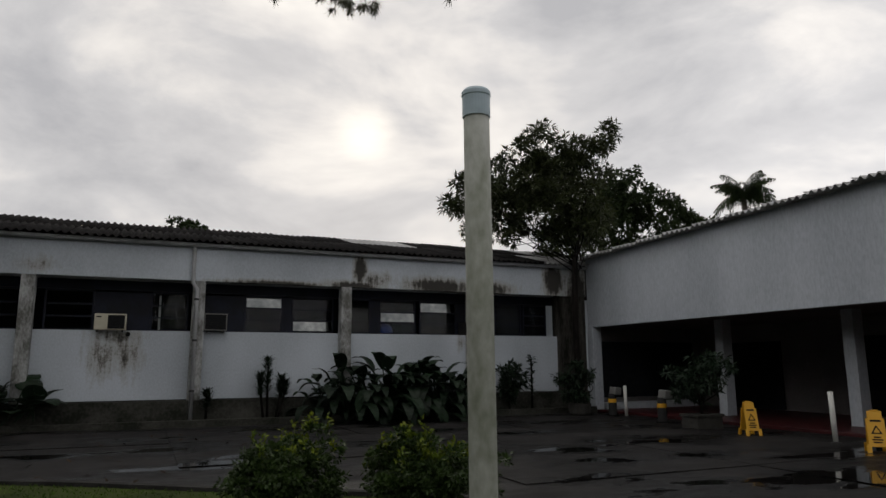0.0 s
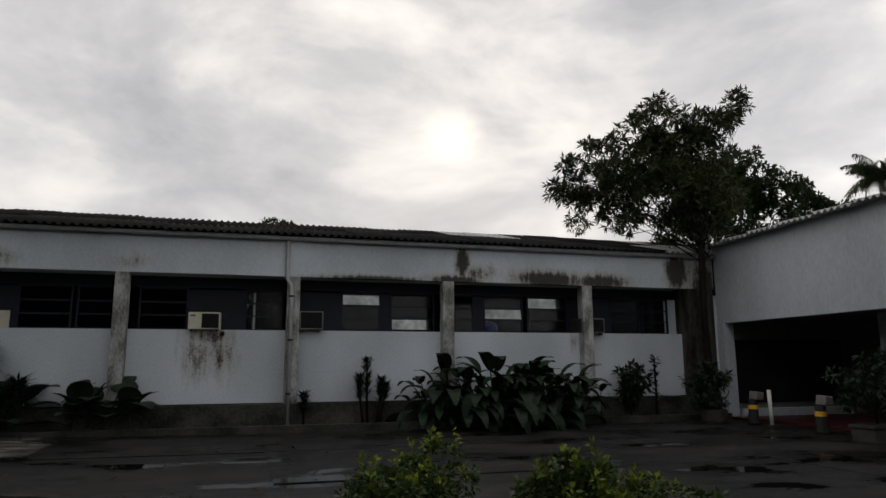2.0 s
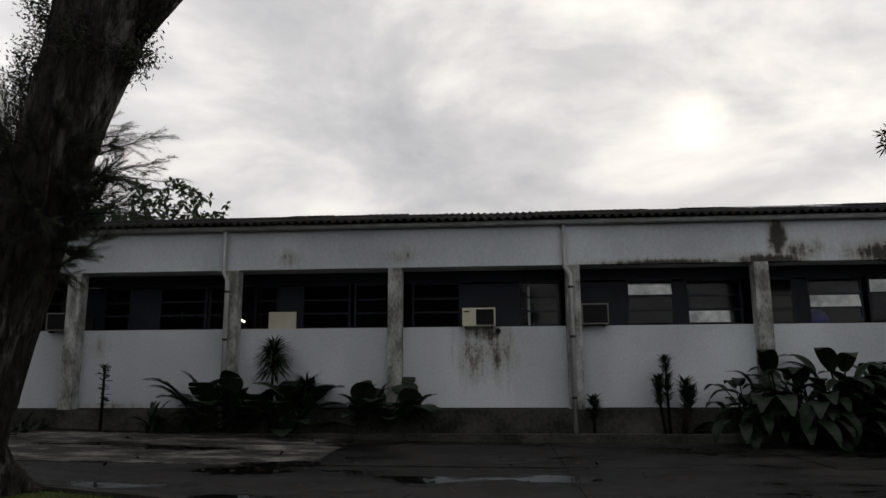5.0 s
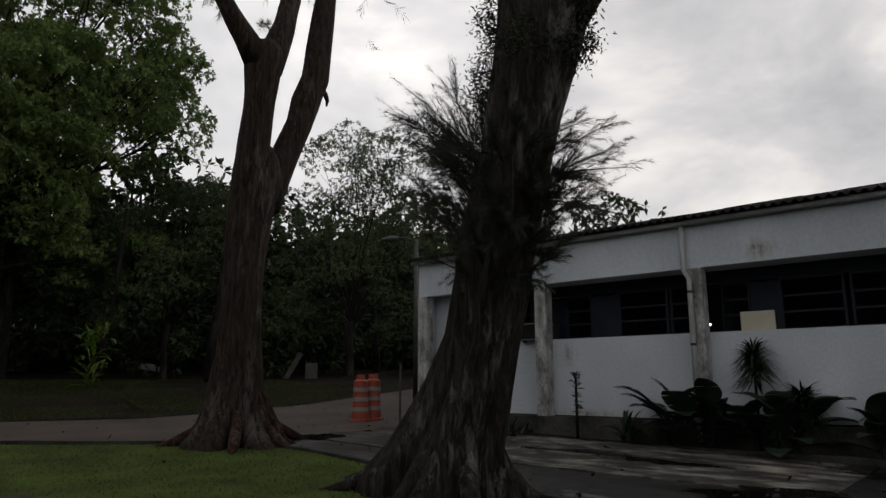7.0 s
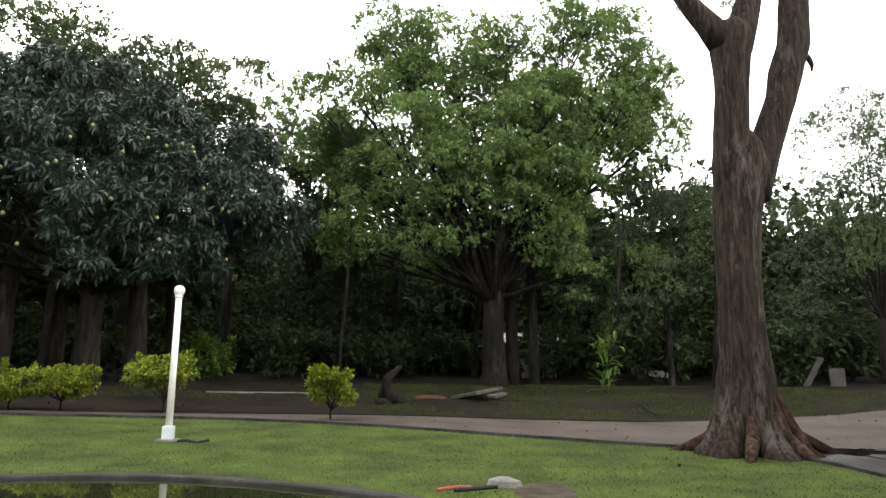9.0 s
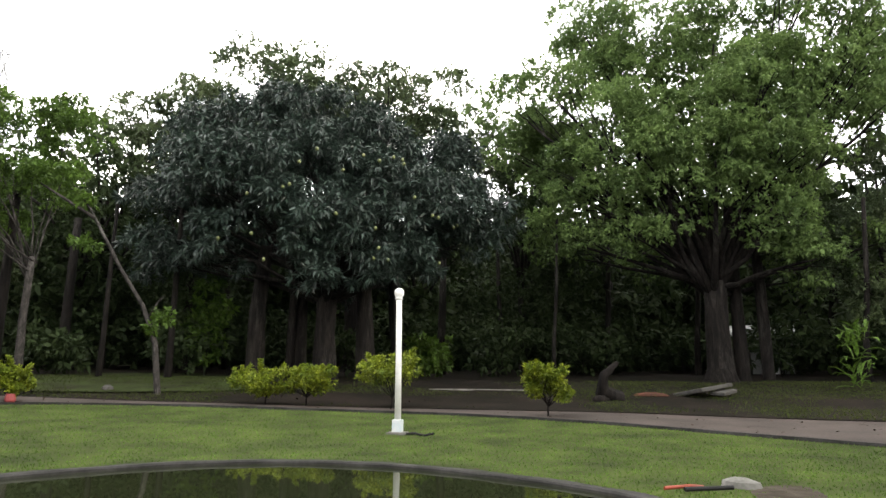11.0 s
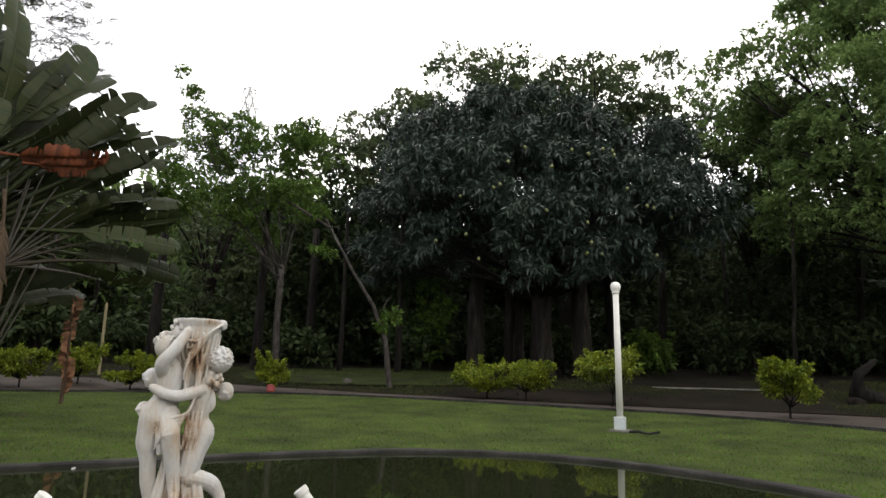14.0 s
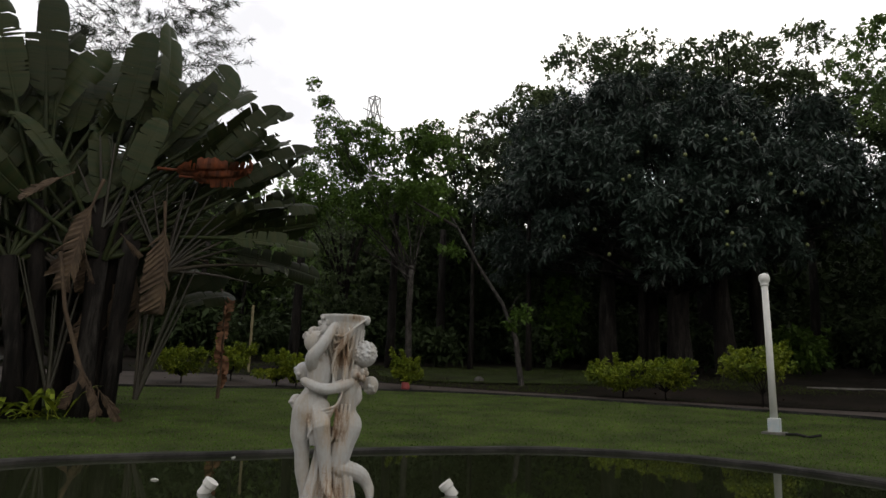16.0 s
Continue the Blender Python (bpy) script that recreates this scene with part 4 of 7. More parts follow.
def limbs(rng, height, centres, radius, fork=0.35, lean=(0, 0), seg=9, rough=0.15, count=9, flare=1.7, taper=0.78):
    """A trunk with limbs that reach towards lobes of the crown."""
    g = Geo()
    top = Vector((lean[0], lean[1], height * fork))
    pts = [top * t + Vector((0.12 * radius * math.sin(5 * t), 0.15 * radius * math.cos(4 * t), -0.3 * (1 - t))) for t in (0, .08, .2, .4, .6, .8, 1)]
    g.tube(pts, [radius * k for k in (flare, 1.25, 1.05, .95, .9 - .3 * (.78 - taper), .84 - .7 * (.78 - taper), taper)], seg, rough)
    order = sorted(range(len(centres)), key=lambda i: -np.linalg.norm(centres[i]))[:count]
    for i in order:
        end = Vector(centres[i])
        a = top * rng.uniform(0.8, 1.0)
        mid = a.lerp(end, 0.5) + Vector((rng.normal() * .3, rng.normal() * .3, 0.12 * height))
        q = [a.lerp(mid, t).lerp(mid.lerp(end, t), t) for t in (0, .2, .4, .6, .8, 1)]
        g.tube(q, [radius * 0.7 * taper * (1 - 0.82 * t) for t in (0, .2, .4, .6, .8, 1)], 6, rough)
    return g


def broadleaf(name, label, place, height, crown_z, radii, lobes, count, each, length, width, leaf, bark, trunk=0.3, seed=1, fork=0.35, droop=0.3,
              lean=(0, 0), offset=(0, 0), size=(0.28, 0.45), open_=1.0, branches=9, group="", inner=0.7, spread=0.62, low=-0.75, shoots=0, taper=0.78):
    rng = np.random.default_rng(seed)
    t = thing(name, label, "tree" if trunk > 0.045 else "bush", (place[0], place[1], ground(*place) - 0.03), group=group)
    p, out, c = lobed_points(rng, count, radii, lobes, size=size, inner=inner, spread=spread, low=low)
    shift = np.array([offset[0], offset[1], crown_z])
    part("trunk", limbs(rng, height, c + shift, trunk, fork, lean, count=branches, taper=taper), M[bark], t, smooth=True)
    p = p + shift
    for i in range(shoots):
        a = p[rng.integers(len(p))]
        if a[2] > crown_z:
            up = np.outer(np.linspace(0, 1, 12), [rng.normal() * 0.1, rng.normal() * 0.1, rng.uniform(0.1, 0.28)])
            p, out = np.concatenate([p, a + up]), np.concatenate([out, np.tile([[0, 0, 1.0]], (12, 1))])
    b, d, s, ln, w = rosettes(rng, p, out, each, length, width, droop, open_)
    part("crown", leaves(b, d, s, ln, w, 0.1), M[leaf], t)
    return t


def big_tree(name, label, place, turn, lobes, count, each, length, width, leaf, bark, trunk, fork, seed, droop=0.3, inner=0.6, back=0.5, stems=(), group="", bias=0.45, clumps=24, swell=1.1):
    """A tree with lobes (across, deep, height, radius) round its foot, limbs to every lobe and clumps of leaves on them;
    stems: further trunks (across, deep, radius, height)."""
    rng = np.random.default_rng(seed)
    t = thing(name, label, "tree", (place[0], place[1], ground(*place) - 0.05), turn, group=group)
    lob = np.array(lobes, float)
    behind = lob[rng.random(len(lob)) < back] * [1, 0, 1, 1] + [0, 0, 0, 0]
    behind[:, 1] = rng.uniform(2.0, 4.5, len(behind))
    lob = np.concatenate([lob, behind])
    c, s = lob[:, :3], lob[:, 3]
    g = Geo()
    g.tube([(0, 0, -0.4), (0.02, 0, 0.15), (0.05, 0.03, 0.6), (0.0, 0.1, fork * 0.5), (0.05, 0.05, fork)], [trunk * 1.8, trunk * 1.35, trunk * 1.05, trunk * 0.92, trunk * 0.85], 14, 0.25)
    for i in range(len(c)):
        end = Vector(c[i])
        a = Vector((0.04, 0.05, fork * rng.uniform(0.82, 1.0)))
        mid = a.lerp(end, 0.5) + Vector((rng.normal() * .4, rng.normal() * .4, 0.10 * (end.z - fork)))
        q = [a.lerp(mid, k).lerp(mid.lerp(end, k), k) + Vector(rng.normal(size=3) * 0.08) for k in (0, .2, .4, .6, .8, 1)]
        w = trunk * min(0.36, 0.16 + 0.08 * s[i])
        g.tube(q, [w * (1 - 0.8 * k) for k in (0, .2, .4, .6, .8, 1)], 6, 0.15)
        for j in range(5):
            d = unit(rng.normal(size=(1, 3)) + [[0, 0, 0.2]])[0]
            e = end + Vector(d) * s[i] * 0.85
            m = q[3 + j % 2]
            g.tube([m, m.lerp(e, 0.5) + Vector((0, 0, 0.12 * s[i])), e], [w * 0.24, w * 0.15, w * 0.05], 4, 0.1, caps=False)
    part("trunk", g, M[bark], t, smooth=True)
    for x, y, r, h in stems:
        part("trunk", Geo().tube([(x, y, -0.4), (x + 0.03, y, 0.3), (x * 0.98, y, h * 0.5), (x * 0.9, y * 0.8, h)], [r * 1.6, r * 1.1, r * 0.9, r * 0.7], 10, 0.25), M[bark], t, smooth=True)
    p, out = clumped(rng, c, s * swell, count, inner, clumps, bias=bias)
    b, d, sd, ln, w = rosettes(rng, p, out, each, length, width, droop, 1.0)
    part("crown", leaves(b, d, sd, ln, w, 0.12), M[leaf], t)
    return t


def spray(rng, g_base, g_way, length, count, needle, fan=0.5):
    """Needle directions along a drooping twig."""
    t = rng.uniform(0.1, 1, count)
    base = np.array(g_base) + np.outer(t * length, g_way) - np.outer(t ** 2 * length * 0.25, [0, 0, 1])
    d = unit(np.array(g_way) * 0.9 + rng.normal(size=(count, 3)) * fan - [0, 0, 0.15])
    return base, d, np.full(count, needle) * rng.uniform(0.6, 1.2, count)


def needle_mesh(rng, sprays, width=0.006):
    b, d, ln = (np.concatenate(x) for x in zip(*sprays))
    side = unit(np.cross(d, rng.normal(size=d.shape)))
    return leaves(b, d, side, ln, width, 0.12)


# the leaning needle-leaved tree beside the yard
def make_leaning_tree():
    rng = np.random.default_rng(11)
    t = thing("casuarina_tree", "leaning dark-barked casuarina with feathery needle sprays", "tree", (-6.55, 11.45, 0.0))
    line = [(-0.42, -0.3, 1.0), (-0.36, 0.1, 0.92), (-0.25, 0.35, 0.76), (-0.12, 0.75, 0.6), (0.03, 1.2, 0.5), (0.2, 1.8, 0.46), (0.34, 2.5, 0.49), (0.47, 3.2, 0.48), (0.69, 3.9, 0.45), (0.87, 4.65, 0.49), (1.02, 5.4, 0.56), (1.14, 6.0, 0.6)]
    roots = lambda i, w: 1 + (0.3 * math.sin(5 * w + 0.6) + 0.16 * math.sin(9 * w)) * max(0, 1 - i / 5)
    g = Geo().tube([(x, 0.1 * x, z) for x, z, _ in line], [0.93 * r for _, _, r in line], 80, 0.2, roots)
    for end, r in (((3.4, 0.9, 9.5), 0.45), ((1.2, 0.6, 10.5), 0.36), ((0.3, 0.2, 9.8), 0.25)):
        a = Vector((1.12, 0.1, 5.6))
        e = Vector(end)
        g.tube([a.lerp(e, k) + Vector((0.12 * math.sin(5 * k), 0, 0)) for k in (0, .25, .5, .75, 1)], [r * (1 - 0.5 * k) for k in (0, .25, .5, .75, 1)], 24, 0.25)
    # a long limb that reaches out over the yard
    g.tube([(1.4, 0.5, 6.6), (3.2, 0.6, 7.7), (5.4, 0.2, 8.4), (8.0, -0.7, 8.3), (9.6, -1.3, 7.9), (10.6, -1.8, 7.7)], [0.22, 0.18, 0.13, 0.08, 0.05, 0.03], 8, 0.15)
    for a, z, w, ln in ((0.0, 2.55, 3.6, 0.35), (0.5, 3.0, 2.4, 0.3)):
        p = Vector((a + 0.3, 0, z))
        g.tube([p, p + Vector((math.cos(w), math.sin(w), 0.2)) * ln], [0.14, 0.09], 8, 0.3)
    for w, ln in ((0.3, 1.2), (2.3, 1.2), (3.2, 1.7), (3.75, 1.5), (4.9, 1.2), (5.7, 1.2)):
        c, q = math.cos(w), math.sin(w)
        g.tube([(c * 0.2 - 0.1, q * 0.2, 1.2), (c * 0.4 - 0.2, q * 0.4, 0.65), (c * 0.68 - 0.3, q * 0.68, 0.28), (c * ln * 0.85 - 0.35, q * ln * 0.85, 0.05), (c * ln * 1.2 - 0.35, q * ln * 1.15, -0.08)], [0.08, 0.13, 0.14, 0.1, 0.04], 10, 0.4)
    part("trunk", g, M["bark_lean"], t, "deeply furrowed dark bark", smooth=True)
    sprays, twigs = [], Geo()
    def plume(base, way, ln, count, needle, fan):
        """Needles standing forward along a gently arching twig."""
        k = rng.uniform(0.05, 1, count)
        p = base + np.outer(k * ln, way) - np.outer(k ** 2 * ln * 0.1, [0, 0, 1])
        d = unit(way - np.outer(k, [0, 0, 0.2]) + rng.normal(size=(count, 3)) * fan)
        sprays.append((p, d, needle * rng.uniform(0.5, 1.2, count) * (1.15 - 0.5 * k)))

    for i in range(104):
        left = i % 5 < 3
        z = rng.uniform(2.75, 4.1) if left else rng.uniform(2.45, 4.1)
        a = np.interp(z, [0, 1.5, 3.2, 5.9], [0, .1, .47, 1.12])
        w = rng.normal(2.8 if left else -0.35, 0.6 if left else 0.85)
        up = rng.uniform(0.55, 1.4) if left else rng.uniform(-0.25, 1.05)
        way = np.array([math.cos(w) * math.cos(up), math.sin(w) * math.cos(up), math.sin(up)])
        base = np.array([a, 0.1 * a, z]) + np.array([math.cos(w), math.sin(w), 0]) * 0.36
        ln = rng.uniform(1.0, 2.1) if left else rng.uniform(0.6, 1.3)
        stem = lambda k: base + way * ln * k - np.array([0, 0, 0.1]) * ln * k * k
        twigs.tube([stem(k) for k in (0, .35, .7, 1)], [0.014, 0.009, 0.006, 0.002], 4, caps=False)
        plume(base, way, ln, 190, 0.19, 0.45)
        for j in range(12):
            side = unit((way + rng.normal(size=3) * 0.38)[None])[0]
            plume(stem(rng.uniform(0.1, 0.8)), side, ln * rng.uniform(0.2, 0.42), 60, 0.17, 0.26)
    tagged(part("twig", twigs, M["bark_dark"], t), kind="stuff")
    part("needles", needle_mesh(rng, sprays, 0.004), M["needle_dark"], t)
    # a small-leaved climber on the upper trunk
    n, knots = 15000, 90
    kz = rng.uniform(4.4, 6.9, knots)
    kw = np.where(rng.random(knots) < 0.68, rng.normal(2.9, 0.7, knots), rng.normal(-0.4, 0.6, knots))
    kz = np.where(np.cos(kw) > 0.3, np.maximum(kz, 5.2), kz)
    ka = np.interp(kz, [3.2, 4.65, 6.0, 6.8], [.47, .87, 1.14, 1.3])
    kr = 0.42 + rng.uniform(0, 1, knots) * np.interp(kz, [4.4, 5.2, 6.9], [0.12, 0.34, 0.42])
    knot = np.stack([ka + np.cos(kw) * kr, 0.1 * ka + np.sin(kw) * kr, kz], 1)
    b = knot[rng.integers(knots, size=n)] + rng.normal(size=(n, 3)) * [0.085, 0.085, 0.11]
    d = unit(rng.normal(size=(n, 3)))
    part("climber", leaves(b, d, unit(np.cross(d, rng.normal(size=(n, 3)))), rng.uniform(0.035, 0.075, n), 0.022, 0.1), M["climber"], t, "small-leaved climber on the upper trunk")
    tufts = []
    for x, y, z, k in ((7.25, -0.9, 7.33, 4), (8.05, -1.05, 7.4, 4), (9.0, -1.2, 7.32, 9), (9.4, -1.3, 7.3, 8), (8.7, -1.1, 7.5, 5), (10.5, -1.8, 7.6, 3)):
        for j in range(k):
            base = np.array([x, y, z]) + rng.normal(size=3) * [0.13, 0.13, 0.07]
            tufts.append(spray(rng, base, unit(rng.normal(size=(1, 3)) + [[0, 0, -0.2]])[0], 0.12, 60, 0.16, 0.7))
    for i in range(240):
        base = rng.normal(size=3) * [0.9, 0.9, 1.0] + [1.2, 1.4, 10.8]
        tufts.append(spray(rng, base, unit(rng.normal(size=(1, 3)))[0], 0.7, 30, 0.3, 0.5))
    part("upper_needles", needle_mesh(rng, tufts, 0.012), M["needle"], t)
    return t


make_leaning_tree()


# the forked tree at the edge of the path
def make_forked_tree():
    rng = np.random.default_rng(12)
    t = thing("forked_tree", "tall forked tree with peeling reddish bark and spreading roots", "tree", (-13.1, 12.65, 0.14))
    P = lambda y, z: Vector((0.06 * math.sin(z), y - 12.65, z - 0.14))
    roots = lambda i, w: 1 + (0.36 * math.sin(4 * w + 0.3) + 0.22 * math.sin(7 * w + 1)) * max(0, 1 - i / 5)
    lines = lambda rows: ([P(y, z) for y, z, _ in rows], [q * 0.84 for _, _, q in rows])
    g = Geo().tube(*lines([(12.42, -0.25, 1.1), (12.42, 0.2, 0.98), (12.44, 0.5, 0.74), (12.45, 0.9, 0.59), (12.47, 1.5, 0.52), (12.48, 2.2, 0.48), (12.52, 3.2, 0.46), (12.57, 4.2, 0.5), (12.68, 4.9, 0.55), (12.78, 5.5, 0.56), (12.82, 5.95, 0.42), (12.84, 6.2, 0.2)]), 80, 0.2, roots)
    g.tube(*lines([(12.62, 4.9, 0.44), (12.6, 5.5, 0.42), (12.61, 6.2, 0.40), (12.61, 6.7, 0.37), (12.63, 7.3, 0.4), (12.66, 7.8, 0.45), (12.7, 8.2, 0.48), (12.68, 8.45, 0.36)]), 40, 0.22)
    g.tube(*lines([(12.5, 8.0, 0.34), (12.25, 8.35, 0.3), (11.95, 8.7, 0.24), (11.6, 9.15, 0.2), (11.1, 10.2, 0.17), (10.6, 12.5, 0.08)]), 16, 0.2)
    g.tube(*lines([(12.8, 7.9, 0.36), (12.98, 8.5, 0.34), (13.17, 9.0, 0.3), (13.35, 9.8, 0.27), (13.5, 12.5, 0.12)]), 16, 0.2)
    g.tube(*lines([(12.95, 4.9, 0.4), (13.14, 5.5, 0.37), (13.36, 6.1, 0.34), (13.65, 6.9, 0.34), (13.86, 7.5, 0.37), (14.02, 8.1, 0.37), (14.13, 8.8, 0.34), (14.25, 9.6, 0.31), (14.6, 12.5, 0.16)]), 32, 0.24)
    g.tube(*lines([(14.22, 7.95, 0.09), (14.38, 7.86, 0.06), (14.44, 7.72, 0.05), (14.42, 7.58, 0.02)]), 8, 0.5)
    for w, ln in ((0.2, 1.3), (0.8, 1.0), (1.35, 1.5), (2.1, 1.2), (2.9, 1.4), (3.6, 1.0), (4.3, 1.5), (4.9, 1.2), (5.6, 1.35)):
        c, q = math.cos(w), math.sin(w)
        root = Geo().tube([(c * 0.22, q * 0.22, 1.3), (c * 0.40, q * 0.40, 0.75), (c * 0.62, q * 0.62, 0.36), (c * ln * 0.8, q * ln * 0.8, 0.08), (c * ln * 1.15, q * ln * 1.15, -0.1)], [0.05, 0.11, 0.12, 0.09, 0.04], 10, 0.45)
        part("root", root, M["bark_root"], t, "reddish spreading root", smooth=True)
    part("trunk", g, M["bark_red"], t, "peeling grey-red bark", smooth=True)
    tufts = []
    for i in range(300):
        base = rng.normal(size=3) * [2.2, 2.2, 1.2] + [0, 0, 13.2]
        tufts.append(spray(rng, base, unit(rng.normal(size=(1, 3)) - [[0, 0, .3]])[0], 0.8, 24, 0.3, 0.5))
    for y, z in ((11.6, 9.15), (11.3, 9.3), (11.45, 9.45), (12.6, 8.75), (12.75, 8.8)):
        tufts.append(spray(rng, np.array(P(y, z)), np.array([0, 0, -1.0 if y < 12 else 0.6]), 0.4, 70, 0.2, 0.5))
    part("needles", needle_mesh(rng, tufts, 0.012), M["needle"], t)
    return t


make_forked_tree()

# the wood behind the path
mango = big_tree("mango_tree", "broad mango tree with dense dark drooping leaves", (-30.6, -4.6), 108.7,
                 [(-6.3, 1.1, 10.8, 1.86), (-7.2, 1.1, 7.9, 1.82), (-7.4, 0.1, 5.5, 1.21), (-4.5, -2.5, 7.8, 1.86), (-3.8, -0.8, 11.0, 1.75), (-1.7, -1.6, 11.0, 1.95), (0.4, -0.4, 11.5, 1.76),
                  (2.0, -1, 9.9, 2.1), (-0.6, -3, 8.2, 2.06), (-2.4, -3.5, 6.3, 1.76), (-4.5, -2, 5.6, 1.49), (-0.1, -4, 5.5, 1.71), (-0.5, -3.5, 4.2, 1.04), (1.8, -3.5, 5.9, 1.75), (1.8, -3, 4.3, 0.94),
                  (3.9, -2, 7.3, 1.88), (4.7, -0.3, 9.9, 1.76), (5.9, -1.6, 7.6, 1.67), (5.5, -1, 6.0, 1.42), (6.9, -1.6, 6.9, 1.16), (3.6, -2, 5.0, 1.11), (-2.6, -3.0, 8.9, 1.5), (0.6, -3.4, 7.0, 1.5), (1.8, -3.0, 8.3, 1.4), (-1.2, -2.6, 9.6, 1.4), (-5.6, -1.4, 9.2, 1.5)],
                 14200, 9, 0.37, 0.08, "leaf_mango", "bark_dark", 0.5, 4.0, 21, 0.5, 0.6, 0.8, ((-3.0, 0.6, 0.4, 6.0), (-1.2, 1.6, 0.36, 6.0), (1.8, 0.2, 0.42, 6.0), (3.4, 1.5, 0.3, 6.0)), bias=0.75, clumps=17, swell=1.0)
fruit_mesh = Geo().lathe([(0.01, -0.09), (0.05, -0.07), (0.07, -0.02), (0.06, 0.04), (0.01, 0.08)], 8).mesh("fruit", True)
fruit_mesh.materials.append(M["fruit"])
rng_fruit = random.Random(3)
for i in range(26):
    a, b = rng_fruit.uniform(-2.6, -0.5), rng_fruit.uniform(-0.5, 0.5)
    f = new("fruit", fruit_mesh)
    f.parent = mango
    f.matrix_basis = pose(6.2 * math.cos(a), 5.4 * math.sin(a) * math.cos(b), 6.8 + 5.0 * math.sin(b))
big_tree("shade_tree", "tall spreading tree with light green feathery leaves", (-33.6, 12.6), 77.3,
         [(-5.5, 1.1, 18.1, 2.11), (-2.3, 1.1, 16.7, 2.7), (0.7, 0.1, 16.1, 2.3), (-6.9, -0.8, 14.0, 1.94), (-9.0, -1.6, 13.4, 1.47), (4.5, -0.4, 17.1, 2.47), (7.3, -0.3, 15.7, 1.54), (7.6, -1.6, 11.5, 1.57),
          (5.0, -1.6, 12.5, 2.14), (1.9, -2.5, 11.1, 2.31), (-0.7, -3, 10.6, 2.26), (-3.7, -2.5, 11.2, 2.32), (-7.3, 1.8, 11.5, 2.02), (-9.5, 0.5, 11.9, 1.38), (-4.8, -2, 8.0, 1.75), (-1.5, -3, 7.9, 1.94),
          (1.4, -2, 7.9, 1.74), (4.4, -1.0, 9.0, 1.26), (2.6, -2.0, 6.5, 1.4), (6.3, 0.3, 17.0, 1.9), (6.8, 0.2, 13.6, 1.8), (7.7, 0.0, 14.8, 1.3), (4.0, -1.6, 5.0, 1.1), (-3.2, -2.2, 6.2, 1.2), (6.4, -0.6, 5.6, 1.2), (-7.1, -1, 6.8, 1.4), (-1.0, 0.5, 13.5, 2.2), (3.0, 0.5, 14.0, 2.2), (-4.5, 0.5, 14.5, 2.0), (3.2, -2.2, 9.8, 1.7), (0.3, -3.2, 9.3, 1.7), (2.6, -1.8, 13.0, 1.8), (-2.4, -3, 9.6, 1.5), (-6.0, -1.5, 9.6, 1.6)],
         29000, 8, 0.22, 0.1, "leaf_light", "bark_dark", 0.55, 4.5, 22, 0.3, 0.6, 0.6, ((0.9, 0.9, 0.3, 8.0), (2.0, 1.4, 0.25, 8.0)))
big_tree("wood_tree", "tall green tree rising behind the mango", (-41.0, -6.5), 106.6,
         [(a, d, z - 0.6, r) for a, d, z, r in ((-6.8, 1.1, 19.0, 2.16), (-5.3, 1.1, 20.5, 0.99), (-3.3, 0.1, 18.5, 2.09), (-0.3, -0.8, 17.8, 1.67), (2.5, -1.6, 17.8, 1.53), (4.8, -0.4, 17.9, 1.88), (-9.8, -0.3, 16.2, 1.89), (-12.3, -1.6, 15.0, 1.48),
          (6.3, -1.6, 15.1, 1.8), (0.8, 1.8, 17.3, 2.33), (9.5, 0.5, 14.1, 1.7), (-14.2, -1.0, 13.5, 2.06), (-3.9, -0.2, 16.5, 2.23), (-8.6, 1.7, 15.7, 2.34), (4.6, 1.4, 15.6, 2.29), (0.5, 1.0, 14.0, 2.6), (-6.0, 1.0, 13.0, 2.6), (6.0, 1.0, 11.5, 2.6), (-11.5, 1.0, 11.0, 2.6))],
         10500, 8, 0.3, 0.13, "leaf_behind", "bark_dark", 0.4, 7.0, 23, 0.3, 0.6, 0.6, clumps=20, swell=1.2)
big_tree("lime_tree", "slim tree with bright green open crown", (-24.1, -14.0), 129.0,
         [(-3.6, 1.1, 9.0, 1.35), (-2.3, 1.1, 10.0, 1.35), (-0.7, 0.1, 9.6, 1.31), (0.9, -0.8, 9.3, 1.02), (-3.9, -1.6, 7.0, 1.03), (-2.6, -0.4, 7.0, 1.26), (-0.9, -0.3, 7.5, 1.27), (-3.5, -1.6, 10.0, 0.65),
          (-3.9, -1.6, 11.2, 0.41), (-4.5, -1.0, 12.4, 0.26), (0.4, 0.5, 7.8, 1.1), (-4.5, -1.0, 6.4, 0.85), (0.9, -0.2, 10.6, 0.63), (-1.1, 1.7, 6.2, 0.8)],
         4600, 9, 0.16, 0.075, "leaf_lime", "bark_lime", 0.14, 4.6, 24, 0.2, 0.5, 0.2)


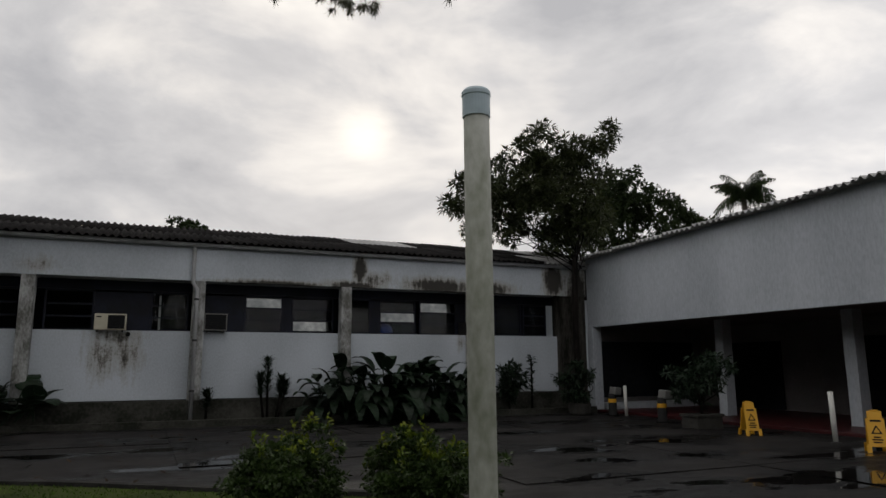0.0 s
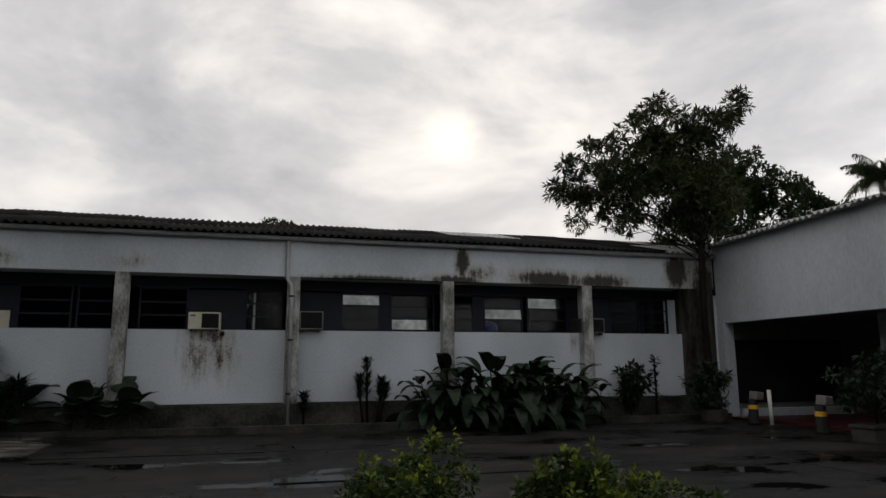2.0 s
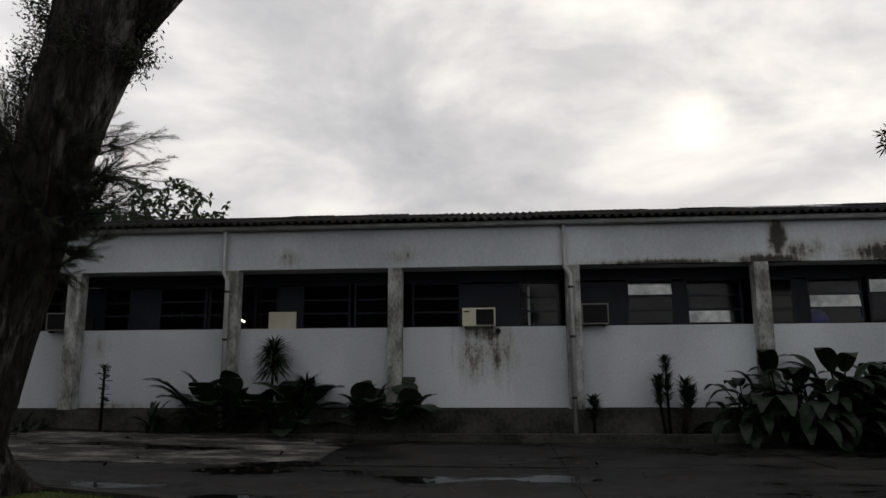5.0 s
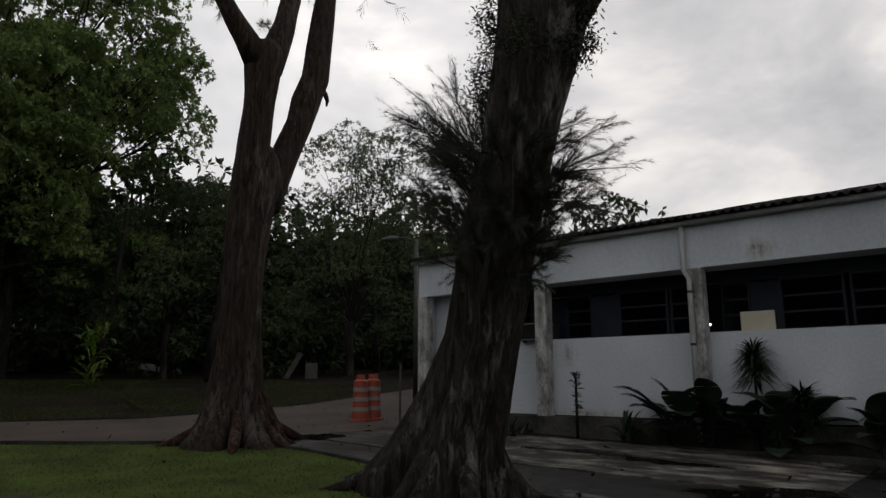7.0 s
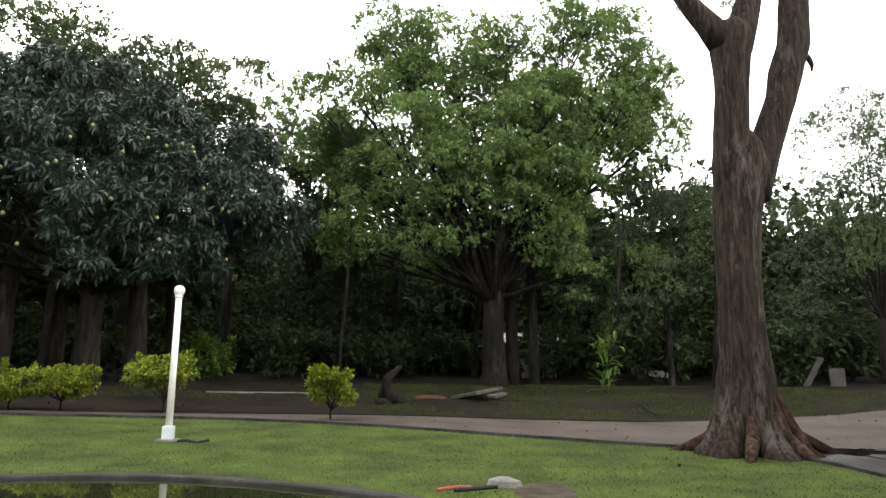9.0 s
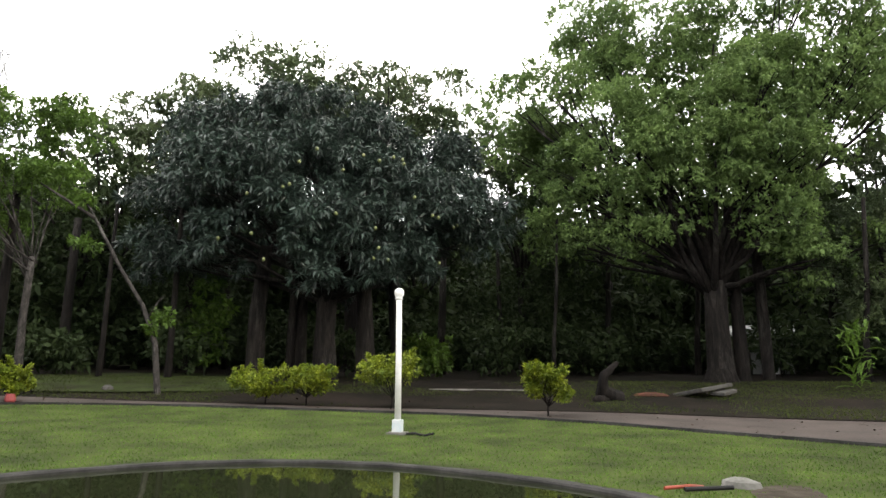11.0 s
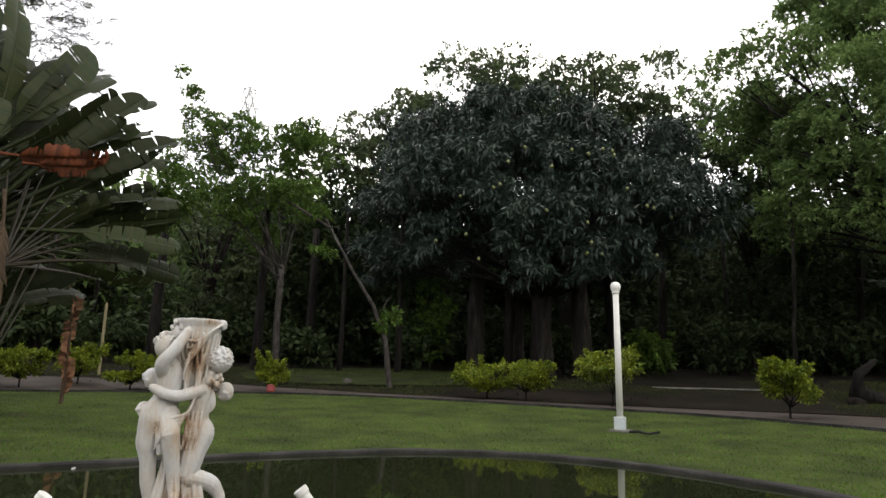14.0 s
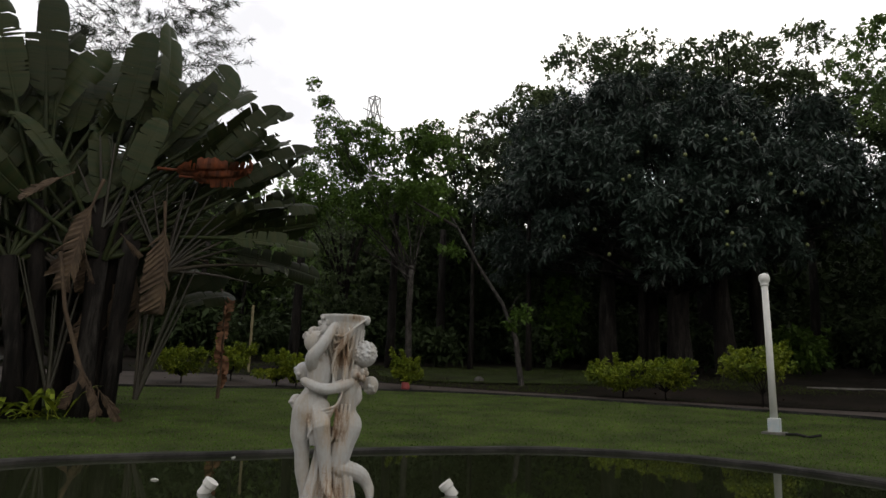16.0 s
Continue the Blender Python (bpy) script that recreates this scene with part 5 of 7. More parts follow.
def thin_tree():
    rng = np.random.default_rng(25)
    t = thing("thin_tree", "thin leaning grey-stemmed tree with a few leafy sprigs", "tree", (-22.7, -7.55, ground(-22.7, -7.55) - 0.05), 122)
    g = Geo().tube([(0.02, 0, -0.3), (0.0, 0, 0.1), (-0.19, 0, 1.68), (-0.67, 0.1, 2.93), (-1.47, 0.2, 4.17), (-2.17, 0.3, 5.43), (-2.52, 0.4, 6.06), (-3.2, 0.6, 7.0)], [0.17, 0.115, 0.085, 0.07, 0.058, 0.048, 0.04, 0.025], 10, 0.3)
    g.tube([(-2.4, 0.3, 5.8), (-3.1, 0.2, 6.2), (-4.3, 0.1, 6.9)], [0.06, 0.05, 0.02], 6, 0.15)
    g.tube([(-0.5, 0.05, 2.5), (-0.2, 0, 3.1), (0.0, 0, 3.3)], [0.03, 0.02, 0.01], 5)
    part("trunk", g, M["bark_lime"], t, smooth=True)
    lob = np.array([(-2.6, 0.2, 4.8, 0.4), (0.0, 0, 2.6, 0.35), (-0.3, -0.1, 2.2, 0.25), (-3.4, 0.5, 7.2, 0.6), (-4.3, 0.1, 7.0, 0.5), (-2.9, 0.4, 6.4, 0.4)])
    p, out = clumped(rng, lob[:, :3], lob[:, 3], 330, 0.4)
    part("crown", leaves(*rosettes(rng, p, out, 8, 0.19, 0.08, 0.3), 0.12), M["leaf_lime"], t)


thin_tree()
for i, (x, y, h, rx, leaf) in enumerate((
        (-38.5, -21.0, 14, 8.5, "leaf_wood"), (-30.5, -33.5, 13, 8.5, "leaf_light"), (-23.0, -35.0, 12, 8.0, "leaf_wood"), (-45.5, 9.0, 17, 8.5, "leaf_wood"), (-38.0, 22.0, 12, 7.5, "leaf_wood"),
        (-50.0, -14.0, 16, 9.0, "leaf_wood"), (-52.0, 20.0, 15, 9.0, "leaf_wood"), (-44.0, 31.0, 14, 8.5, "leaf_wood"), (-36.0, 44.0, 14, 9.0, "leaf_wood"), (-12.5, -38.0, 14, 9.0, "leaf_wood"),
        (-44.0, -32.0, 14, 9.0, "leaf_wood"), (-2.0, -40.0, 14, 9.0, "leaf_wood"), (-26.0, 52.0, 13, 9.0, "leaf_wood"))):
    broadleaf("wood_tree", "dense dark green tree in the wood", (x, y), h, h * 0.54, (rx, rx, h * 0.5), 46, 820, 7, 0.62, 0.27, leaf, "bark_dark", 0.35, 40 + i, 0.4, 0.3, group="trees of the wood", size=(0.2, 0.36), spread=0.8, low=-0.9)
big_tree("airy_tree", "airy light green tree beyond the yard entrance", (-29.0, 29.5), 48.9,
         [(-1.8, 1.1, 12.2, 1.33), (-0.0, 1.1, 12.7, 1.66), (0.8, 0.1, 9.7, 1.9), (-2.5, -0.8, 8.8, 1.55), (-1.2, -1.6, 6.6, 1.79), (0.2, -0.4, 5.6, 1.84), (-3.0, -0.3, 5.4, 1.38),
          (1.7, -1.6, 12.0, 1.55), (1.7, 1.8, 7.5, 1.96), (-3.8, 0.5, 3.3, 1.41), (3.4, 0.0, 11.0, 1.7), (3.6, 0.5, 8.5, 1.7), (4.6, 0.5, 6.0, 1.7), (3.2, 0.2, 3.6, 1.6)],
         5000, 8, 0.17, 0.07, "leaf_behind", "bark_dark", 0.22, 3.0, 60, 0.2, 0.55, 0.3)
big_tree("airy_tree", "small airy light green tree at the edge of the wood", (-31.5, 20.5), 63.3,
         [(-1.2, 1.1, 9.8, 1.03), (0.1, 1.1, 7.9, 1.49), (-2.1, 0.1, 6.4, 1.58), (1.1, -0.8, 8.5, 1.02), (-0.1, -1.6, 4.7, 1.22), (-3.2, -0.4, 4.4, 1.12), (1.5, -0.3, 6.1, 1.13), (-1.6, -1.6, 3.1, 1.08)],
         2900, 8, 0.17, 0.07, "leaf_behind", "bark_dark", 0.14, 2.6, 61, 0.2, 0.55, 0.3)
for i, (x, y, h, r) in enumerate(((-30.5, -24.5, 10.2, 5.2), (-34.8, -20.0, 12.6, 5.0), (-37.5, -15.0, 14.6, 5.4), (-43.0, 3.6, 14.0, 4.0))):
    broadleaf("wood_tree", "dark green tree filling the edge of the wood", (x, y), h, h * 0.54, (r, r, h * 0.5), 42, 1250, 8, 0.32, 0.13, "leaf_behind" if i == 0 else "leaf_wood", "bark_dark", 0.25, 70 + i, 0.4, 0.3, group="trees of the wood", size=(0.18, 0.32), spread=0.82, low=-0.9)
# undergrowth along the edge of the wood
for i, (x, y, r, h, leaf) in enumerate(((-31.5, -11.5, 2.4, 3.0, "leaf_wood"), (-28.0, -15.5, 2.0, 2.2, "leaf_wood"), (-38.0, 2.5, 2.6, 3.2, "leaf_wood"), (-36.5, -7.5, 2.6, 3.6, "leaf_wood"), (-40.0, 7.0, 3.0, 3.4, "leaf_wood"),
                                        (-38.0, 16.5, 3.0, 3.6, "leaf_wood"), (-33.0, 21.0, 2.2, 3.0, "leaf_wood"), (-31.0, -21.0, 2.4, 2.6, "leaf_wood"), (-23.5, -24.0, 2.2, 2.4, "leaf_wood"), (-30.5, 26.0, 2.2, 3.0, "leaf_wood"),
                                        (-27.0, 34.0, 2.4, 3.4, "leaf_wood"), (-34.5, -4.0, 2.0, 2.4, "leaf_wood"), (-17.5, -26.5, 2.2, 2.6, "leaf_wood"), (-35.0, 31.0, 3, 4, "leaf_wood"), (-31.6, -10.6, 1.2, 5.0, "leaf_lime"), (-33.6, -13.2, 1.6, 2.6, "leaf_wood"), (-36.7, -1.0, 1.5, 2.3, "leaf_lime"))):
    broadleaf("undergrowth", "wild green undergrowth at the edge of the wood", (x, y), h * 0.7, h * 0.5, (r, r, h * 0.55), 18, 210, 7, 0.38, 0.16, leaf, "bark_dark", 0.04, 80 + i, 0.3, 0.2, group="undergrowth", branches=6, low=-0.95)


# a deeper curtain of trees that closes the wood behind
rng_wood = random.Random(55)
for i in range(26):
    a = radians(40 + 128 * (i + rng_wood.uniform(-0.3, 0.3)) / 25)
    r = rng_wood.uniform(50, 64)
    h = rng_wood.uniform(11, 14)
    broadleaf("wood_tree", "dense dark green tree deep in the wood", (-1.2 - r * math.sin(a), 5.3 + r * math.cos(a)), h, h * 0.5, (6.0, 6.0, h * 0.54), 26, 520, 7, 0.78, 0.36, "leaf_wood", "bark_dark", 0.25, 300 + i, 0.4, 0.3, group="trees of the wood", size=(0.24, 0.4), spread=0.8, low=-0.98)
for i in range(30):
    a = radians(42 + 122 * (i + rng_wood.uniform(-0.4, 0.4)) / 29)
    r = rng_wood.uniform(38, 47)
    h = rng_wood.uniform(3.0, 5.5)
    broadleaf("undergrowth", "tangled undergrowth in the shade of the wood", (-1.2 - r * math.sin(a), 5.3 + r * math.cos(a)), h * 0.7, h * 0.45, (2.6, 2.6, h * 0.55), 18, 210, 7, 0.5, 0.21, "leaf_wood", "bark_dark", 0.04, 340 + i, 0.3, 0.2, group="undergrowth", branches=5, low=-0.98)
def far_wood():
    """The far dark edge of the wood, low down between the trunks."""
    rng = np.random.default_rng(66)
    n = 40000
    a = np.radians(rng.uniform(30, 175, n))
    r, z = rng.uniform(66, 80, n), rng.uniform(0, 1, n) ** 0.7 * 14.0
    b = np.stack([-1.2 - r * np.sin(a), 5.3 + r * np.cos(a), z + 1.5], 1)
    low = rng.random(n) < 0.4
    b[low, 2] = rng.uniform(1.6, 4.5, low.sum())
    d = unit(rng.normal(size=(n, 3)))
    tagged(part("far_wood", leaves(b, d, unit(np.cross(d, rng.normal(size=(n, 3)))), 2.0, 1.25, 0.1), M["leaf_wood"]), "far dark edge of the wood", "woodland", kind="stuff")


far_wood()
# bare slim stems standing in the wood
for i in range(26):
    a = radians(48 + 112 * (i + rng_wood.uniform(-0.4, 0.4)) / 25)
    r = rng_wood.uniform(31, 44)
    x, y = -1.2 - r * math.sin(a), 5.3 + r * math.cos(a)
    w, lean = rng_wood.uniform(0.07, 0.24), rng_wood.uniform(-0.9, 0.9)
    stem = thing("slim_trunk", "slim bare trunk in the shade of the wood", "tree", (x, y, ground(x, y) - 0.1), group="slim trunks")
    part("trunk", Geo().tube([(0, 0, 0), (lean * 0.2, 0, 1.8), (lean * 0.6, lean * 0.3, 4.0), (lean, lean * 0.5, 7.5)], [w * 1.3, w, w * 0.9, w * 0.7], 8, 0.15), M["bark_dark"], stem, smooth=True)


# golden hedge bushes along the path and beside the pole
def hedge_bush(place, r, h, seed, label="clipped golden-green hedge bush", dense=1.0, leaf=(0.105, 0.048)):
    return broadleaf("hedge_bush", label, place, h * 0.5, h * 0.6, (r, r, h * 0.36), 13, int(560 * dense), 9, *leaf, "leaf_hedge", "bark_dark", 0.03, seed, 0.5, -0.1, group="hedge bushes", branches=12, size=(0.22, 0.4), spread=0.86, shoots=24)


for i, (x, y, r, h) in enumerate(((-19.6, 5.1, 0.6, 1.35), (-21.3, 0.65, 1.15, 1.6), (-21.2, -1.9, 0.9, 1.35), (-21.3, -3.2, 0.95, 1.1), (-18.75, -9.5, 0.5, 0.95), (-15.8, -12.3, 0.8, 1.05), (-15.9, -11.5, 0.5, 0.95), (-13.8, -14.4, 0.85, 1.25), (-15.6, -14.4, 0.75, 1.2))):
    hedge_bush((x, y), r, h, 100 + i)
def low_bush(place, r, h, seed):
    rng = np.random.default_rng(seed)
    t = thing("hedge_bush", "low green hedge bush with golden tips beside the grey pole", "bush", (*place, ground(*place) - 0.02), group="hedge bushes")
    a = rng.uniform(0, 2 * math.pi, 15)
    k = rng.uniform(0.2, 0.72, 15) * r
    c = np.stack([np.cos(a) * k, np.sin(a) * k, rng.uniform(0.35, 0.72, 15) * h], 1)
    s = rng.uniform(0.26, 0.4, 15) * r
    part("trunk", limbs(rng, h * 0.5, c, 0.03, 0.4, count=12), M["bark_dark"], t, smooth=True)
    p, out = clumped(rng, c, s, 1750, 0.5, 10)
    part("crown", leaves(*rosettes(rng, p, out, 9, 0.05, 0.021, -0.05), 0.1), M["leaf_bush"], t)
    tips, ways = [], []
    for i in range(120):
        q = p[rng.integers(len(p))]
        if q[2] > 0.62 * h:
            up = np.array([rng.normal() * 0.3, rng.normal() * 0.3, 1.0]) * rng.uniform(0.03, 0.15)
            tips.append(q + np.outer(np.linspace(0, 1, 5), up)); ways.append(np.tile([[0, 0, 1.0]], (5, 1)))
    tips, ways = np.concatenate(tips), np.concatenate(ways)
    part("new_leaves", leaves(*rosettes(rng, tips, ways, 4, 0.055, 0.024, -0.1), 0.1), M["leaf_hedge"], t, "golden young leaf tips")


low_bush((1.12, 6.74), 0.68, 0.88, 120)
low_bush((2.2, 5.86), 0.74, 0.84, 121)

# the tree in the corner between the buildings, and treetops beyond the roofs
big_tree("corner_tree", "dark tree growing tight in the corner of the buildings", (11.6, 17.25), -33.9,
         [(-0.7, 0, 8.3, 0.6), (0.3, 0, 7.95, 0.55), (1.1, 0, 8.15, 0.35), (1.25, 0, 8.6, 0.22), (-1.6, 0, 7.85, 0.5), (-2.6, 0, 7.4, 0.45), (-3.3, -0.3, 7.0, 0.36), (-3.65, -0.3, 6.3, 0.32), (-3.0, -0.3, 6.1, 0.4), (-2.0, -0.2, 6.6, 0.65),
          (-1.0, 0, 7.1, 0.75), (0, 0.2, 7.2, 0.75), (-0.8, -0.2, 6.0, 0.75), (0.4, 0.2, 6.2, 0.75), (-1.9, 0, 5.6, 0.5), (0.3, 0, 5.4, 0.6), (-0.6, 0, 5.15, 0.5)],
         3600, 9, 0.23, 0.05, "leaf_corner", "bark_dark", 0.10, 5.0, 130, 0.15, 0.6, 0.6)
broadleaf("wood_tree", "green treetop beyond the roof", (1.8, 41.5), 9, 7.9, (2.0, 2.0, 2.3), 14, 900, 9, 0.3, 0.12, "leaf_wood", "bark_dark", 0.2, 131, 0.6, 0.2)
big_tree("wood_tree", "dark treetop behind the corner of the buildings", (22.0, 27.0), -39.2,
         [(-0.6, 0, 10.2, 1.4), (0.1, 0, 9.1, 1.4), (-1.1, 0, 8.3, 1.5), (0.7, 0, 8.0, 1.1), (-1.9, 0, 7.5, 1.1), (2.2, 3, 9.2, 0.9), (2.6, 3, 8.7, 0.9), (3.4, 3, 8.2, 0.9)],
         1900, 9, 0.26, 0.10, "leaf_wood", "bark_dark", 0.25, 5.0, 132, 0.3, 0.5, 0.2)


# ---- large-leaved plants: each leaf is a piece on shared blade meshes ----
def blade(length, width, stalk, arch, fold=0.25, n=9, torn=0.0, seed=0, thick=0.02, twist=0.0):
    """A leaf: a stalk along +y, then a blade that arches over and folds along its midrib; torn: depth of the slits."""
    rng = random.Random(seed)
    g = Geo()
    def spine(s):
        a = math.radians(arch) * s * s
        return Vector((math.sin(twist * s) * 0.1 * length, math.cos(a * 0.55) * s * (stalk + length), -math.sin(a * 0.55) * s * (stalk + length) * 0.6))
    k = stalk / (stalk + length)
    g.tube([spine(k * t) for t in (0, .33, .67, 1)] + [spine(k + (1 - k) * t) - Vector((0, 0, 0.006)) for t in (0.3, 0.6, 0.95)], [thick * q for q in (1.3, 1.1, 1, .9, .7, .5, .2)], 5, caps=False)
    for s in (-1, 1):
        for i in range(n):
            a, b = i / n, (i + 1) / n
            wa, wb = (width / 2 * (math.sin(math.pi * min(max(t, 0.02), 0.985) ** 0.75) ** 0.6 if torn < 0.2 else (1 - abs(2 * min(max(t, 0.015), 0.985) - 1) ** 5) ** 0.5) for t in (a, b))
            wob = rng.uniform(-1, 1) ** 5 * torn
            pa, pb = spine(k + (1 - k) * a), spine(k + (1 - k) * b)
            back = (pb - pa).normalized()
            ea = pa + Vector((s * wa, 0, fold * wa)) + back * wob * 0.12 * length
            eb = pb + Vector((s * wb, 0, fold * wb)) + back * wob * 0.12 * length - back * (torn * 0.06 * length if rng.random() < 0.22 else 0.0)
            if torn:
                drop = Vector((0, 0, -abs(wob) * wa * 0.9))
                ea, eb = ea + drop, eb + drop
            ma, mb = pa.lerp(ea, 0.5) + Vector((0, 0, 0.04 * wa)), pb.lerp(eb, 0.5) + Vector((0, 0, 0.04 * wb))
            if torn:
                g.add([pa, pb, mb, ma, eb, ea], [(0, 1, 2, 3), (3, 2, 4, 5)] if s > 0 else [(3, 2, 1, 0), (5, 4, 2, 3)])
            else:
                g.add([pa, pb, mb, ma, eb, ea], [(0, 1, 2, 3), (3, 2, 4, 5)] if s > 0 else [(3, 2, 1, 0), (5, 4, 2, 3)])
    return g.mesh("leaf", True)


def leafy_plant(name, label, place, blades, count, seed, lift=(35, 80), spread=0.15, height=0.1, scale=(0.7, 1.15), material="leaf_dark", category="plant", z=None, facing=None):
    rng = random.Random(seed)
    t = thing(name, label, category, (place[0], place[1], ground(*place) + 0.1 if z is None else z))
    for i in range(count):
        me = blades[i % len(blades)]
        yaw = rng.uniform(0, 360) if facing is None else rng.gauss(*facing)
        ob = new("leaf", me)
        ob.parent = t
        s = rng.uniform(*scale)
        ob.matrix_basis = pose(rng.uniform(-1, 1) * spread, rng.uniform(-1, 1) * spread * 0.6, rng.uniform(0, height), 0, 0, yaw) @ pose(0, 0, 0, rng.uniform(*lift), 0, 0) @ Matrix.Scale(s, 4)
    return t


def with_material(meshes, material):
    for me in meshes:
        me.materials.append(M[material])
    return meshes


def spiky_plant(name, label, place, stems, blade_len, count, seed, z=None, upright=(0.0, 1.4), wide=0.05):
    """Cane stems with tufts of narrow arching leaves."""
    rng = np.random.default_rng(seed)
    t = thing(name, label, "plant", (place[0], place[1], ground(*place) + 0.1 if z is None else z))
    for x, y, h, low in stems:
        part("stem", Geo().tube([(x * 0.6, y, 0), (x * 0.9, y, h * 0.5), (x, y, h)], [0.035, 0.028, 0.02], 7, 0.2), M["bark_dark"], t, smooth=True)
        zz = h - rng.uniform(0, 1, count) ** 1.5 * low
        w = rng.uniform(0, 2 * math.pi, count)
        up = rng.uniform(upright[0], upright[1], count)
        d = unit(np.stack([np.cos(w), np.sin(w), up], 1))
        b = np.stack([np.full(count, x), np.full(count, y), zz], 1)
        side = unit(np.cross(d, [0, 0, 1]))
        tuft = part("tuft", leaves(b, d, side, blade_len * rng.uniform(0.7, 1.1, count), wide, 0.25), M["leaf_dark"], t)
        tagged(tuft, kind="stuff")
    return t


BED_Z = 0.13
tagged(part("planting_bed", Geo().box(-13.0, 12.4, 17.56, 17.895, -0.2, BED_Z), M["earth"]), "narrow bed of dark soil along the wall", "planting bed", kind="structure")
tagged(part("bed_kerb", Geo().box(-13.0, 12.4, 17.44, 17.555, -0.2, BED_Z + 0.04), M["plinth"], bevel=0.015), "low mossy kerb of the planting bed", "kerb", kind="structure")

philo = with_material([blade(0.70, 0.25, 0.62, 80, 0.25, 9, 0, i, 0.014, 0.5 * i) for i in range(3)], "leaf_dark")
for i, (x, y, n, k) in enumerate(((4.3, 17.35, 34, 1.05), (5.0, 17.2, 55, 1.35), (5.8, 17.1, 60, 1.4), (6.6, 17.15, 60, 1.35), (7.3, 17.2, 50, 1.2), (8.0, 17.4, 26, 1.0))):
    leafy_plant("philodendron", "clump of large dark glossy leaves against the wall", (x, y), philo, int(n * 1.3), 200 + i, (5, 84), 0.45, 0.5, (0.5 * k, 1.0 * k), z=0.12)
ban = with_material([blade(0.62, 0.5, 0.4, 55, 0.12, 9, 0.1, i, 0.016) for i in range(3)], "leaf_dark")
for i, (x, n, k) in enumerate(((-6.35, 14, 1.25), (-5.6, 10, 1.05), (-4.6, 16, 1.2), (-3.1, 12, 1.0), (-2.5, 9, 1.0))):
    leafy_plant("banana_plant", "broad-leaved canna clump in the bed", (x, 17.6), ban, n + 6, 220 + i, (20, 86), 0.3, 0.45, (0.7 * k, 1.1 * k), z=0.12)
brom = with_material([blade(0.5, 0.08, 0.05, 50, 0.3, 5, 0, 3, 0.008)], "leaf_dark")
leafy_plant("bromeliad", "small spiky dark plant at the plinth", (-7.55, 17.6), brom, 26, 231, (30, 85), 0.12, 0.25, (0.6, 1.1), z=0.12)
leafy_plant("bromeliad", "low ragged plant beside the canna clump", (-6.75, 17.6), brom, 18, 232, (20, 80), 0.2, 0.1, (0.5, 0.9), z=0.12)
leafy_plant("bromeliad", "low weeds under the end window", (-10.2, 17.6), brom, 26, 233, (20, 80), 0.5, 0.1, (0.5, 0.9), z=0.12)
spiky_plant("yucca", "tall yucca with a round head of narrow leaves", (-5.1, 17.75), [(0, 0, 1.72, 0.5), (0.75, -0.1, 0.95, 0.3)], 0.56, 380, 241, z=0.12, upright=(-0.7, 1.3), wide=0.04)
spiky_plant("cordyline", "thin cordyline stem with sparse narrow leaves", (-8.65, 17.7), [(0, 0, 1.35, 0.8)], 0.2, 60, 242, z=0.12)
spiky_plant("dracaena", "pair of slim dracaenas in front of the white wall", (2.8, 17.65), [(-0.24, 0, 1.0, 0.5), (-0.06, 0.1, 1.38, 0.85), (0.24, -0.05, 0.95, 0.5), (0.36, 0.05, 0.8, 0.3)], 0.36, 190, 243, z=0.12, upright=(0.3, 2.2), wide=0.035)
spiky_plant("dracaena", "small spiky dracaena beside the drain pipe", (1.32, 17.7), [(0, 0, 0.62, 0.4)], 0.36, 150, 244, z=0.12, upright=(0.2, 2.0), wide=0.035)
spiky_plant("cordyline", "thin dark cordyline by the corner tree", (10.25, 17.6), [(0, 0, 1.5, 1.1)], 0.26, 90, 245, z=0.12)
broadleaf("shrub", "feathery dark shrub against the wall", (9.5, 17.6), 1.2, 1.05, (0.5, 0.4, 0.62), 14, 120, 9, 0.2, 0.06, "leaf_dark", "bark_dark", 0.03, 246, 0.5, 0.2, branches=8)


def potted_shrub(place, r, h, seed, label, box=True):
    t = broadleaf("potted_shrub", label, place, h * 0.6, h * 0.66, (r, r, h * 0.4), 14, 230, 8, 0.17, 0.045, "leaf_dark", "bark_dark", 0.03, seed, 0.6, 0.3, branches=14, spread=0.85, size=(0.2, 0.36))
    g = Geo()
    if box:
        g.box(-0.36, 0.36, -0.25, 0.25, 0.0, 0.32).box(-0.39, 0.39, -0.28, 0.28, 0.28, 0.34)
    else:
        g.lathe([(0.22, 0), (0.3, 0.1), (0.33, 0.36), (0.3, 0.38)], 16)
    part("planter", g, M["dark_stone"], t, "grey concrete planter", bevel=0.01)
    return t


potted_shrub((11.15, 16.55), 0.6, 1.35, 250, "round dark shrub in a pot by the corner", False)
potted_shrub((11.35, 12.15), 0.78, 1.75, 251, "spreading shrub in a grey planter box")
potted_shrub((13.3, 7.6), 0.6, 1.8, 252, "dark shrub in a planter on the porch")


